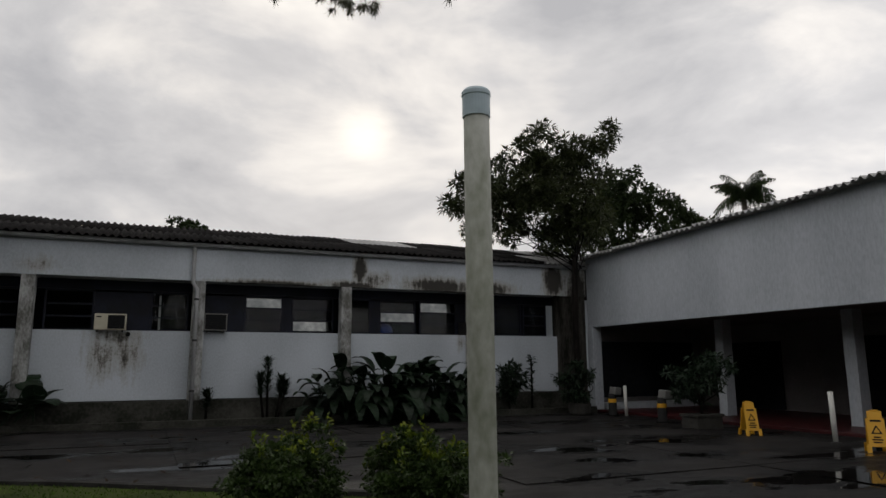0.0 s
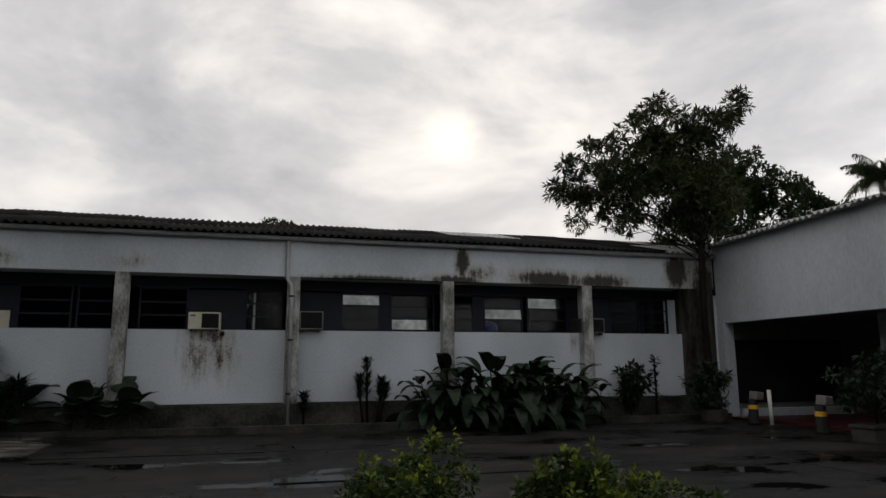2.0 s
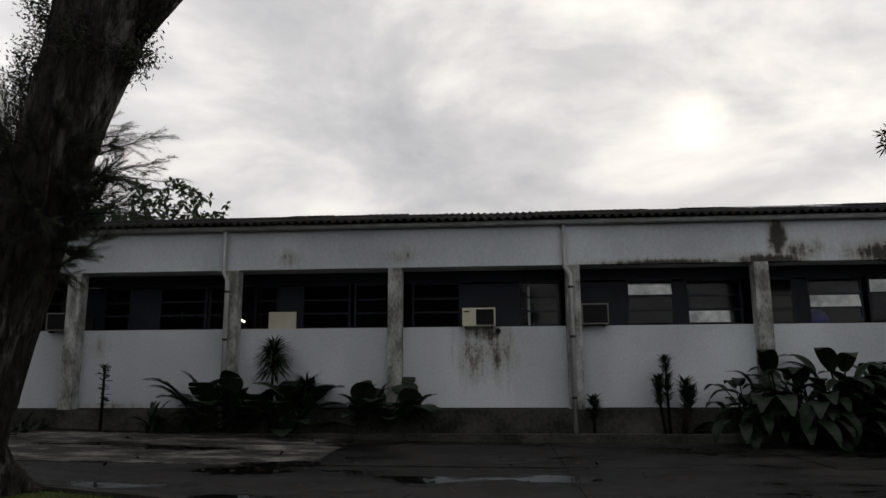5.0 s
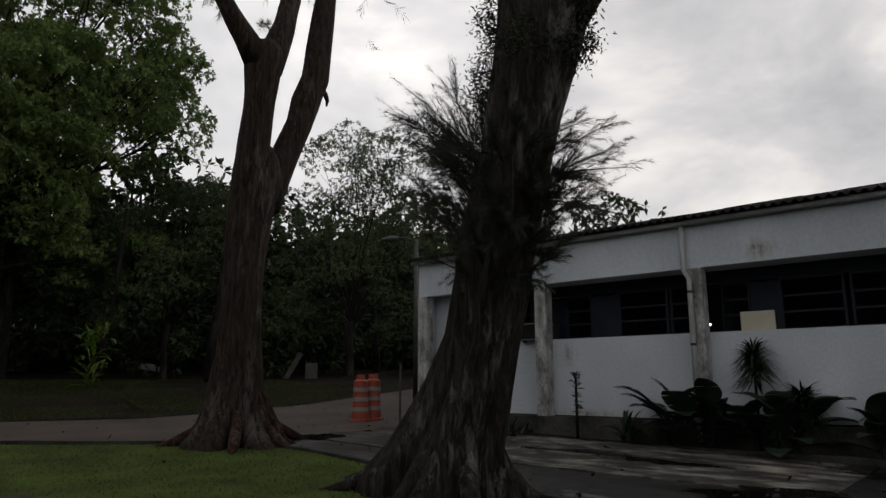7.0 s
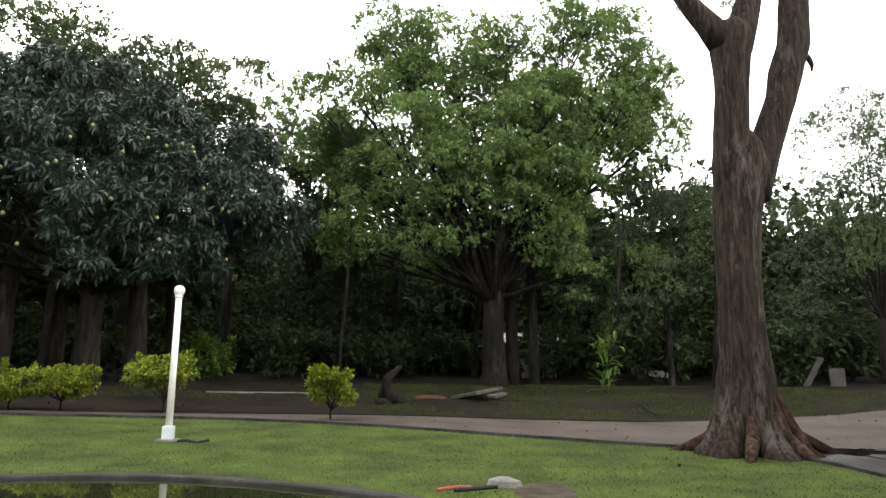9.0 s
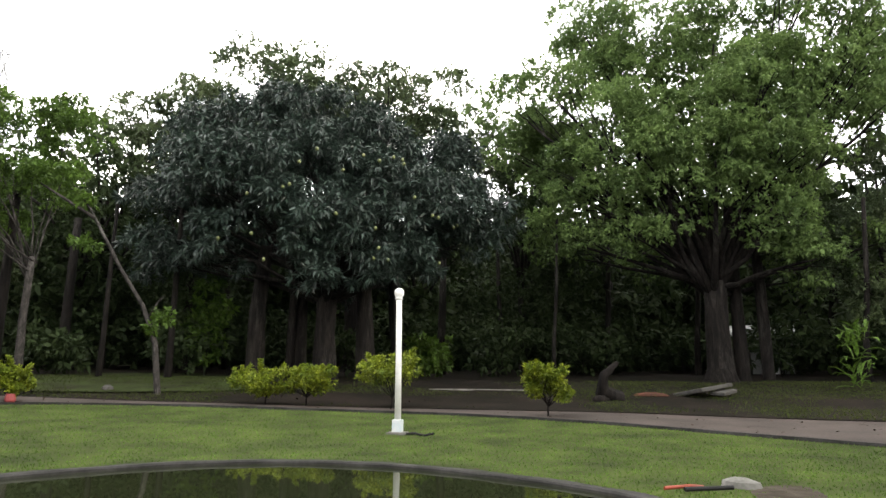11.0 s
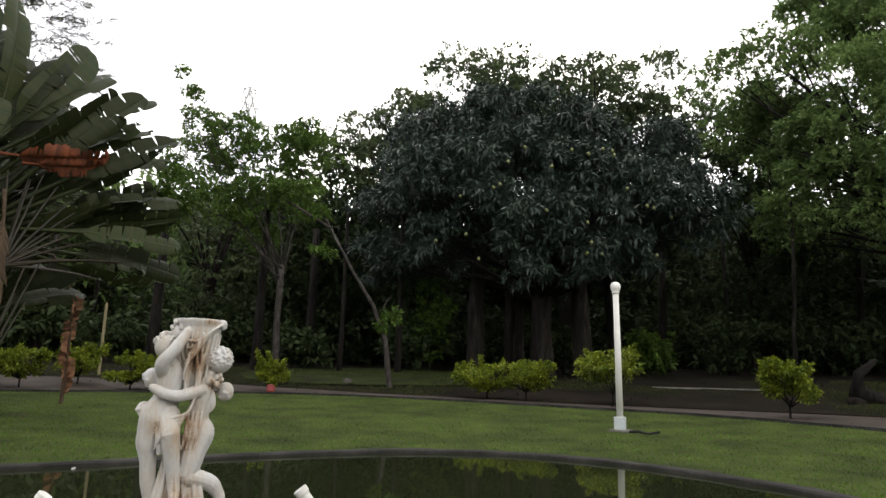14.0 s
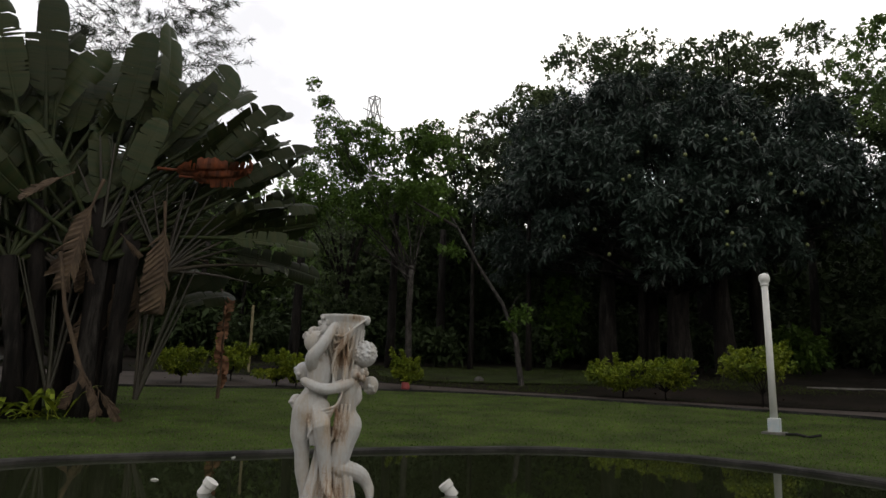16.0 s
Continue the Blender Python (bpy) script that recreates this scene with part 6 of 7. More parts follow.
# ---- things of the yard ----
def floor_sign(place, turn):
    s = thing("wet_floor_sign", "yellow folding wet-floor warning sign on the yard", "sign", (*place, ground(*place)), turn, "wet floor signs")
    for k, sg in enumerate((-1, 1)):
        lean = pose(0, sg * 0.015, 0.64, sg * 14, 0, 0)
        g = Geo()
        g.box(-0.10, 0.10, -0.012, 0.012, -0.12, 0.0, lean).box(-0.125, 0.125, -0.012, 0.012, -0.56, -0.12, lean)
        for x in (-1, 1):
            g.box(x * 0.125 - 0.035, x * 0.125 + 0.035, -0.014, 0.014, -0.66, -0.52, lean)
        panel = part("panel", g, M["yellow"], s, "yellow plastic panel", bevel=0.006)
        if sg < 0:
            for z, w, h in ((-0.17, 0.075, 0.03), (-0.42, 0.05, 0.02), (-0.46, 0.075, 0.02), (-0.50, 0.06, 0.02)):
                part("print_bar", Geo().box(-w, w, -0.020, -0.0145, z, z + h, lean), M["black"], panel, "black bar of print")
            tri = Geo().add([lean @ Vector(p) for p in ((-0.08, -0.018, -0.36), (0.08, -0.018, -0.36), (0, -0.018, -0.22), (-0.045, -0.018, -0.34), (0.045, -0.018, -0.34), (0, -0.018, -0.255))], [(0, 1, 4, 3), (1, 2, 5, 4), (2, 0, 3, 5)])
            part("warning_triangle", tri, M["black"], panel)
    part("handle", Geo().box(-0.06, 0.06, -0.03, 0.03, 0.63, 0.66), M["yellow"], s, bevel=0.006)
    return s


floor_sign((10.65, 7.69), -48)
floor_sign((10.98, 10.5), -22)


def marker_post(place, h, lean):
    p = thing("marker_post", "slim white marker post standing on the yard", "post", (*place, ground(*place) - 0.02), 0, "marker posts")
    part("shaft", Geo().tube([(0, 0, 0), (lean, 0, h)], [0.045, 0.045], 12), M["white_paint"], p, smooth=True)
    part("foot", Geo().lathe([(0.09, 0), (0.09, 0.03), (0.05, 0.05)], 12), M["dark_metal"], p)
    return p


marker_post((11.2, 8.82), 0.92, -0.03)
marker_post((11.93, 15.5), 0.85, -0.02)


def bollard(place):
    b = thing("bollard", "black and yellow bollard with a pale box on top", "bollard", (*place, ground(*place)), 0, "striped bollards")
    part("shaft", Geo().lathe([(0.15, 0), (0.14, 0.06), (0.115, 0.08), (0.105, 0.6)], 16), M["black"], b, smooth=True)
    part("band", Geo().lathe([(0.116, 0.36), (0.116, 0.46)], 16), M["yellow"], b, "yellow band")
    g = Geo().box(-0.13, 0.13, -0.11, 0.11, 0.58, 0.78, pose(0.02, 0, 0, 4, 5, 12))
    part("cap_box", g, M["dim_board"], b, "dented pale grey lamp box", bevel=0.025)
    return b


bollard((11.9, 16.05))
bollard((11.5, 13.6))


def make_pole():
    p = thing("pipe_pole", "tall grey pipe pole stained with algae, blue-grey cap", "pole", (1.015, 2.475, -0.085))
    part("shaft", Geo().tube([(0, 0, 0), (0, 0, 0.8), (-0.005, 0, 1.6), (-0.01, 0, 2.52)], [0.054, 0.0525, 0.052, 0.051], 28), M["pole"], p, "algae-stained grey pipe", smooth=True)
    part("cap", Geo().lathe([(0.0555, 2.445), (0.0555, 2.53), (0.0585, 2.532), (0.0585, 2.548), (0.05, 2.56), (0.002, 2.565)], 28, (-0.01, 0, 0)), M["cap"], p, "blue-grey plastic cap", bevel=0.002)
    return p


make_pole()


def air_conditioner(x, z, w=0.66, h=0.38, dark=False):
    a = thing("air_conditioner", "old window air conditioner with dark front grille" if dark else "cream window air conditioner dripping stains down the wall", "air conditioner", (x, 18.02, z), 0, "window air conditioners")
    part("casing", Geo().box(0, w, 0, 0.68, 0, h), M["dark_metal" if dark else "ac"], a, bevel=0.012)
    if dark:
        part("front_frame", Geo().box(0, w, -0.01, 0, h - 0.022, h).box(0, w, -0.01, 0, 0, 0.022).box(0, 0.02, -0.01, 0, 0.022, h - 0.022).box(w - 0.02, w, -0.01, 0, 0.022, h - 0.022), M["dim_board"], a, "thin pale front frame")
    x0 = 0.03 if dark else w * 0.42
    part("grille", Geo().box(x0, w - 0.03, -0.012, 0.0, 0.03, h - 0.03), M["black"], a, "dark louvred grille")
    g = Geo()
    for i in range(9):
        zz = 0.05 + (h - 0.1) * i / 8
        g.box(x0 + 0.015, w - 0.045, -0.022, -0.012, zz - 0.006, zz + 0.006)
    part("louvre", g, M["painted_dark"], a)
    if not dark:
        part("badge", Geo().box(0.04, 0.15, -0.006, 0.0, h - 0.09, h - 0.06), M["black"], a)
    part("bracket", Geo().box(0.05, 0.09, 0.02, 0.16, -0.05, 0).box(w - 0.09, w - 0.05, 0.02, 0.16, -0.05, 0), M["dark_metal"], a)
    return a


air_conditioner(-1.235, SILL, 0.68)
air_conditioner(1.2, SILL + 0.02, 0.54, 0.42, dark=True)
air_conditioner(-10.25, SILL, dark=True)
air_conditioner(8.42, SILL, dark=True)
sack = part("plastic_sack", Geo().lathe([(0.2, 0), (0.27, 0.08), (0.25, 0.22), (0.14, 0.32), (0.03, 0.36)], 14, (6.2, 19.05, SILL)), M["blue_cloth"], smooth=True)
tagged(sack, "crumpled blue plastic sack behind a window pane", "sack")
part("sack_shelf", Geo().box(5.9, 6.6, 18.83, 19.3, SILL - 0.04, SILL), M["painted_dark"], sack)
board = part("window_board", Geo().box(-5.55, -4.93, GLASS_Y - 0.03, GLASS_Y - 0.005, SILL + 0.02, SILL + 0.4), M["ac"])
tagged(board, "beige board closing a window pane", "board")
for x, z in ((-6.58, 2.56), (-6.75, 3.02), (-10.35, 2.95)):
    tagged(part("tube_lamp", Geo().tube([(x - 0.09, 19.75, z + 0.04), (x + 0.09, 19.75, z - 0.03)], [0.022, 0.022], 8), M["tube_light"]), "lit fluorescent tube inside the office", "lamp")
hole = part("wall_outlet", Geo().tube([(-0.5, 18.2, 2.18), (-0.5, 18.12, 2.16)], [0.05, 0.05], 10), M["black"])
tagged(hole, "short black drain outlet in the wall", "pipe")


def barrel(place, turn):
    b = thing("traffic_barrel", "orange and white traffic barrel at the yard entrance", "traffic barrel", (*place, ground(*place)), turn, "traffic barrels")
    prof = [(r * 0.74, z) for r, z in [(0.36, 0), (0.36, 0.05), (0.31, 0.07), (0.30, 0.22), (0.29, 0.24), (0.285, 0.42), (0.275, 0.44), (0.27, 0.62), (0.26, 0.64), (0.255, 0.82), (0.245, 0.84), (0.24, 1.0), (0.16, 1.04), (0.15, 1.1)]]
    part("body", Geo().lathe(prof, 24), M["orange"], b, smooth=False)
    for z, r in ((0.26, 0.218), (0.50, 0.207), (0.74, 0.197)):
        part("band", Geo().lathe([(r, z), (r - 0.006, z + 0.10)], 24), M["dim_board"], b, "faded white reflective band")
    part("handle", Geo().box(-0.12, 0.12, -0.02, 0.02, 1.08, 1.16), M["orange"], b, bevel=0.01)
    return b


barrel((-14.35, 16.9), 10)
barrel((-14.4, 17.38), 40)


# ---- things of the garden ----
def make_lamp():
    p = thing("garden_lamp_post", "white lamp post with a ball top and blue base", "lamp post", (-15.41, 2.12, 0.17))
    part("shaft", Geo().tube([(0.0, 0, 0.25), (0, -0.01, 1.55), (-0.02, -0.03, 2.77)], [0.066, 0.062, 0.058], 16), M["white_paint"], p, smooth=True)
    part("ball", Geo().lathe([(0.058, 2.71), (0.078, 2.73), (0.078, 2.75), (0.065, 2.77), (0.095, 2.81), (0.105, 2.86), (0.095, 2.91), (0.06, 2.95), (0.01, 2.965)], 16, (-0.02, -0.03, 0)), M["white_paint"], p, smooth=True)
    part("base", Geo().box(-0.10, 0.10, -0.10, 0.10, 0.05, 0.3), M["blue_base"], p, "flaking blue and white base block", bevel=0.015)
    part("footing", Geo().box(-0.18, 0.18, -0.2, 0.2, -0.05, 0.06), M["stone"], p, bevel=0.02)
    return p


make_lamp()
tagged(part("cable", Geo().tube([(-15.3, 2.25, 0.2), (-15.25, 2.5, 0.22), (-15.15, 2.7, 0.19), (-15.2, 2.9, 0.23)], [0.025] * 4, 6), M["black"]), "short black cable end lying in the grass", "cable")


def make_statue():
    """Cast-stone fountain piece: a draped drum between two rounded, leaning forms."""
    g = Geo()

    def limb(a, b, ra, rb, n=5):
        a, b = Vector(a), Vector(b)
        d = (b - a)
        pts = [a - d.normalized() * ra * 0.8, a] + [a.lerp(b, i / n) for i in range(1, n)] + [b, b + d.normalized() * rb * 0.8]
        g.tube(pts, [ra * 0.5, ra] + [ra + (rb - ra) * i / n for i in range(1, n)] + [rb, rb * 0.5], 14, 0.12)

    def ball(c, r, sq=1.0):
        g.lathe([(r * math.sin(math.pi * i / 10), -r * sq * math.cos(math.pi * i / 10)) for i in range(11)], 16, c)

    def run(points, radii, seg=14):
        """One smooth, rounded tube through the points."""
        p = [Vector(q) for q in points]
        pts, rad = [], []
        for i in range(len(p) - 1):
            a, b, c, d = p[max(i - 1, 0)], p[i], p[i + 1], p[min(i + 2, len(p) - 1)]
            for k in range(5):
                u = k / 5
                pts.append(0.5 * (2 * b + (c - a) * u + (2 * a - 5 * b + 4 * c - d) * u * u + (3 * b - a - 3 * c + d) * u ** 3))
                e = u * u * (3 - 2 * u)
                rad.append(radii[i] * (1 - e) + radii[i + 1] * e)
        first, last = (p[0] - p[1]).normalized(), (p[-1] - p[-2]).normalized()
        pts = [p[0] + first * radii[0] * 0.8] + pts + [p[-1], p[-1] + last * radii[-1] * 0.8]
        g.tube(pts, [radii[0] * 0.45] + rad + [radii[-1], radii[-1] * 0.45], seg, 0.06)

    def curls(c, r, n, size, seed, low=-0.2):
        rng = random.Random(seed)
        for _ in range(n):
            a, z = rng.uniform(0, 2 * math.pi), rng.uniform(low, 1)
            q = math.sqrt(1 - z * z) * r
            ball((c[0] + q * math.cos(a), c[1] + q * math.sin(a), c[2] + z * r), size * rng.uniform(0.7, 1.2))

    # the drum with its cloth
    g.lathe([(0.09, 1.18), (0.115, 1.30), (0.155, 1.45), (0.175, 1.58), (0.195, 1.72), (0.215, 1.77), (0.215, 1.79), (0.18, 1.79), (0.165, 1.70)], 26, (0.05, 0.05, 0))
    for i in range(15):
        w = math.pi * (0.95 + 1.1 * i / 14)
        c, q = math.cos(w), math.sin(w)
        sway = 0.035 * math.sin(i * 1.9)
        run([(0.05 + 0.19 * c, 0.05 + 0.19 * q, 1.66), (0.05 + (0.165 + sway * 0.3) * c, 0.05 + 0.185 * q, 1.50), (0.05 + 0.13 * c + sway, 0.05 + 0.17 * q, 1.34), (0.04 + 0.11 * c + sway, 0.04 + 0.155 * q, 1.15)], [0.009, 0.012, 0.013, 0.010], 8)
    for i in range(6):
        d = 0.03 * i
        run([(0.255 - 0.5 * d, -0.07 - 0.1 * d, 1.755 - 0.3 * d), (0.17 - 0.6 * d, -0.16, 1.69 - 1.0 * d), (0.06 - 0.5 * d, -0.175 + 0.1 * d, 1.60 - 1.3 * d), (-0.02 - 0.1 * d, -0.15, 1.60 - 2.2 * d)], [0.008, 0.012, 0.012, 0.009], 7)
    ball((0.255, -0.05, 1.745), 0.035, 1.3)
    # the taller form, with one limb raised to the drum
    ball((-0.205, -0.03, 1.545), 0.088, 1.15)
    curls((-0.20, -0.01, 1.575), 0.092, 60, 0.018, 4, 0.0)
    ball((-0.11, -0.03, 1.66), 0.06, 1.1)
    curls((-0.11, -0.03, 1.71), 0.062, 40, 0.016, 5)
    run([(-0.16, 0.02, 1.40), (-0.13, 0, 1.30), (-0.155, 0, 1.12), (-0.225, 0, 0.95), (-0.27, 0, 0.78), (-0.255, 0, 0.58), (-0.245, 0.01, 0.44), (-0.215, 0, 0.22), (-0.22, -0.05, 0.08)], [0.085, 0.125, 0.108, 0.135, 0.10, 0.064, 0.062, 0.04, 0.04])
    run([(-0.13, -0.03, 0.98), (-0.10, -0.15, 0.84), (-0.09, -0.15, 0.78), (-0.04, -0.11, 0.42), (-0.02, -0.16, 0.31), (0.02, -0.22, 0.24)], [0.10, 0.082, 0.075, 0.05, 0.04, 0.03])
    run([(-0.19, -0.02, 1.30), (-0.21, -0.14, 1.40), (-0.12, -0.17, 1.52), (-0.03, -0.13, 1.68)], [0.06, 0.058, 0.052, 0.038])
    # the smaller form, leaning in with one limb round the other
    ball((0.25, -0.04, 1.44), 0.108, 1.05)
    curls((0.25, -0.04, 1.45), 0.106, 150, 0.0125, 6, -0.7)
    curls((0.22, -0.06, 1.27), 0.055, 16, 0.03, 7, -1)
    run([(0.18, -0.02, 1.33), (0.13, -0.02, 1.19), (0.115, 0, 1.04), (0.115, 0, 0.94), (0.135, 0, 0.82), (0.085, -0.02, 0.64), (0.055, -0.04, 0.47)], [0.05, 0.085, 0.088, 0.084, 0.122, 0.105, 0.08])
    run([(0.055, -0.04, 0.47), (0.24, 0.02, 0.41), (0.33, 0.04, 0.30), (0.35, 0.0, 0.21)], [0.085, 0.072, 0.05, 0.035])
    run([(0.13, -0.06, 1.19), (-0.04, -0.14, 1.135), (-0.16, -0.155, 1.15), (-0.27, -0.10, 1.20)], [0.058, 0.05, 0.046, 0.036])
    # wing-like stubs and knots of cloth behind
    for c, a, n, seed in (((-0.29, 0.05, 1.28), 0.07, 12, 8), ((0.32, 0.06, 1.17), 0.07, 12, 9), ((-0.34, 0.05, 1.02), 0.05, 10, 10)):
        ball(c, a, 1.2)
        curls(c, a, n * 2, 0.016, seed, -1)
    run([(0.20, -0.02, 1.16), (0.21, -0.02, 1.06), (0.17, -0.02, 0.98)], [0.03, 0.035, 0.02])
    # cloth slung round the hips and falling between the legs
    for i in range(5):
        run([(0.07 - 0.012 * i, -0.12, 1.13 - 0.035 * i), (0.02 - 0.02 * i, -0.15, 1.00 - 0.035 * i), (-0.10 - 0.016 * i, -0.165, 0.95 - 0.036 * i), (-0.20 - 0.004 * i, -0.12, 0.86 - 0.04 * i)], [0.009, 0.013, 0.013, 0.008], 8)
    for i in range(4):
        run([(0.03 + 0.036 * i, -0.11, 1.0), (0.02 + 0.034 * i, -0.125, 0.86), (0.0 + 0.03 * i, -0.115, 0.70)], [0.012, 0.017, 0.01], 8)
        run([(-0.21 + 0.02 * i, -0.11, 0.86), (-0.19 + 0.022 * i, -0.13, 0.76), (-0.18 + 0.02 * i, -0.12, 0.66)], [0.014, 0.018, 0.01], 8)
    for i in range(9):
        x = -0.17 + 0.042 * i
        run([(x * 0.6, -0.01, 0.80), (x * 0.85, -0.035 - 0.02 * (i % 2), 0.52), (x * 1.25, -0.07 - 0.02 * (i % 2), 0.18)], [0.016, 0.022, 0.028], 8)
    # the rocky foot
    rng_rock = random.Random(12)
    for i in range(22):
        a, q = rng_rock.uniform(0, 2 * math.pi), rng_rock.uniform(0, 0.22)
        ball((0.03 + q * math.cos(a), q * math.sin(a) * 0.8, rng_rock.uniform(-0.05, 0.24) - q * 0.4), rng_rock.uniform(0.08, 0.14), 0.8)
    g.lathe([(0.34, -0.2), (0.34, 0.04), (0.30, 0.08), (0.2, 0.12)], 24, (0.03, 0, 0))
    s = part("fountain_statue", g, M["marble"], smooth=True)
    s.matrix_world = pose(-5.665, 0.82, -0.10, 0, 0, 136) @ Matrix.Scale(0.93, 4)
    mod = s.modifiers.new("melt", "REMESH"); mod.mode, mod.voxel_size, mod.use_smooth_shade = "VOXEL", 0.0056, True
    mod = s.modifiers.new("soft", "SMOOTH"); mod.iterations, mod.factor = 1, 0.3
    mod = s.modifiers.new("thinned", "DECIMATE"); mod.ratio = 0.4
    chip = bpy.data.textures.new("chipping", "CLOUDS"); chip.noise_scale = 0.03
    mod = s.modifiers.new("chipped", "DISPLACE"); mod.texture, mod.strength, mod.texture_coords = chip, 0.004, "LOCAL"
    tagged(s, "weathered white cast-stone fountain statue standing in the pond", "statue")
    base = part("statue_plinth", Geo().lathe([(0.5, -0.5), (0.48, -0.1), (0.42, -0.02)], 20), M["stone"])
    base.matrix_world = pose(-5.665, 0.82, -0.12, 0, 0, 0)
    tagged(base, "round stone plinth under the statue, in the water", "plinth")


make_statue()
for x, y, turn in ((-6.76, -1.95, 20), (-6.2, -2.65, 75), (-5.25, -1.05, 130)):
    scrap = part("floating_scrap", Geo().tube([(-0.035, 0, 0), (0, 0.008, 0.004), (0.035, 0, 0)], [0.006, 0.01, 0.004], 6, 0.2), M["white_paint"])
    scrap.matrix_world = pose(x, y, WATER_Z + 0.004, 0, 0, turn)
    tagged(scrap, "small white scrap floating on the pond", "litter", "floating scraps")


def flood_light(place, turn, tilt):
    f = thing("pond_spotlight", "small white spotlight on a stalk above the water", "spotlight", (*place, -0.3), turn, "pond spotlights")
    part("stalk", Geo().tube([(0, 0, -0.25), (0, 0, 0.38)], [0.02, 0.02], 8), M["dark_metal"], f)
    m = pose(0, 0, 0.42, 0, tilt, 0)
    head = Geo()
    head.tube([m @ Vector((0, 0, z)) for z in (-0.08, 0.0, 0.01, 0.06)], [0.05, 0.05, 0.062, 0.062], 16)
    part("head", head, M["white_paint"], f, "white plastic head", bevel=0.004)
    part("wire", Geo().tube([(0.02, 0, 0.36), (0.1, 0, 0.34), (0.16, 0.02, 0.30), (0.12, 0.0, 0.1)], [0.006] * 4, 5), M["black"], f)
    return f


flood_light((-5.2, -0.15), 128, 35)
flood_light((-6.6, 1.32), 128, -38)


def leaf_pose(base, way, roll, scale):
    """Stands a leaf mesh at base along way, its face turned by roll from facing the pond."""
    y = Vector(way).normalized()
    z = Vector((0, -1, 0)) - y * -y.y
    z = (Matrix.Rotation(radians(roll), 3, y) @ z.normalized())
    x = y.cross(z)
    m = Matrix(((x.x, y.x, z.x), (x.y, y.y, z.y), (x.z, y.z, z.z))).to_4x4()
    return Matrix.Translation(base) @ m @ Matrix.Scale(scale, 4)


def paddle(length, width, stalk, arch, seed, torn=0.35, fold=0.22, n=26, thick=0.045, pleat=0.0, slant=0.0, lopsided=1.0):
    """A paddle leaf on a long stalk: its blade folds along the midrib and is split crosswise into flaps that droop unevenly."""
    rng = random.Random(seed)
    g = Geo()
    full = stalk + length
    def spine(s):
        a = math.radians(arch) * s * s
        return Vector((0.03 * full * math.sin(2 * s + seed), math.cos(a * 0.55) * s * full, -math.sin(a * 0.55) * s * full * 0.6))
    k = stalk / full
    g.tube([spine(k * t) for t in (0, .33, .67, 1)] + [spine(k + (1 - k) * t) - Vector((0, 0, 0.006)) for t in (0.3, 0.6, 0.95)], [thick * q for q in (1.3, 1.1, 1, .9, .7, .5, .2)], 6, caps=False)
    at = lambda t: spine(k + (1 - k) * min(max(t, 0.0), 1.0))
    half = lambda t: width / 2 * (1 - abs(2 * min(max(t, 0.012), 0.988) - 1) ** 4.5) ** 0.5
    for side in (-1, 1):
        i = 0
        while i < n:
            m = min(rng.choice((1, 2, 3, 4, 6, 9)) if torn > 0.2 else n, n - i)
            droop = fold - abs(rng.gauss(0, torn)) * 0.9
            short = (1 - 0.22 * torn * rng.random()) * (lopsided if side < 0 else 1.0)
            lag = rng.random()
            gap = 0.32 / n * min(torn * 1.6, 1.0)
            rows = []
            for j in range(m + 1):
                t = (i + j) / n
                p = at(t)
                tip = t + 0.10 * torn * width / length + slant * (0.7 + 0.6 * lag) + gap * (1 - 2 * j / m)
                q, w = at(tip), half(t) * short * (1 + 0.05 * rng.uniform(-1, 1) * torn)
                ridge = pleat * w * (0.5 if (i + j) % 2 else -0.5)
                e = q + Vector((side * w * math.cos(droop), 0, w * math.sin(droop) + ridge))
                c = p.lerp(q + Vector((side * w * math.cos(fold), 0, w * math.sin(fold) + ridge)), 0.5)
                rows.append((p, c, e))
            for (p0, c0, e0), (p1, c1, e1) in zip(rows, rows[1:]):
                order = [(0, 1, 2, 3), (3, 2, 4, 5)]
                g.add([p0, p1, c1, c0, e1, e0], order if side > 0 else [f[::-1] for f in order])
            i += m
    return g.mesh("leaf", True)


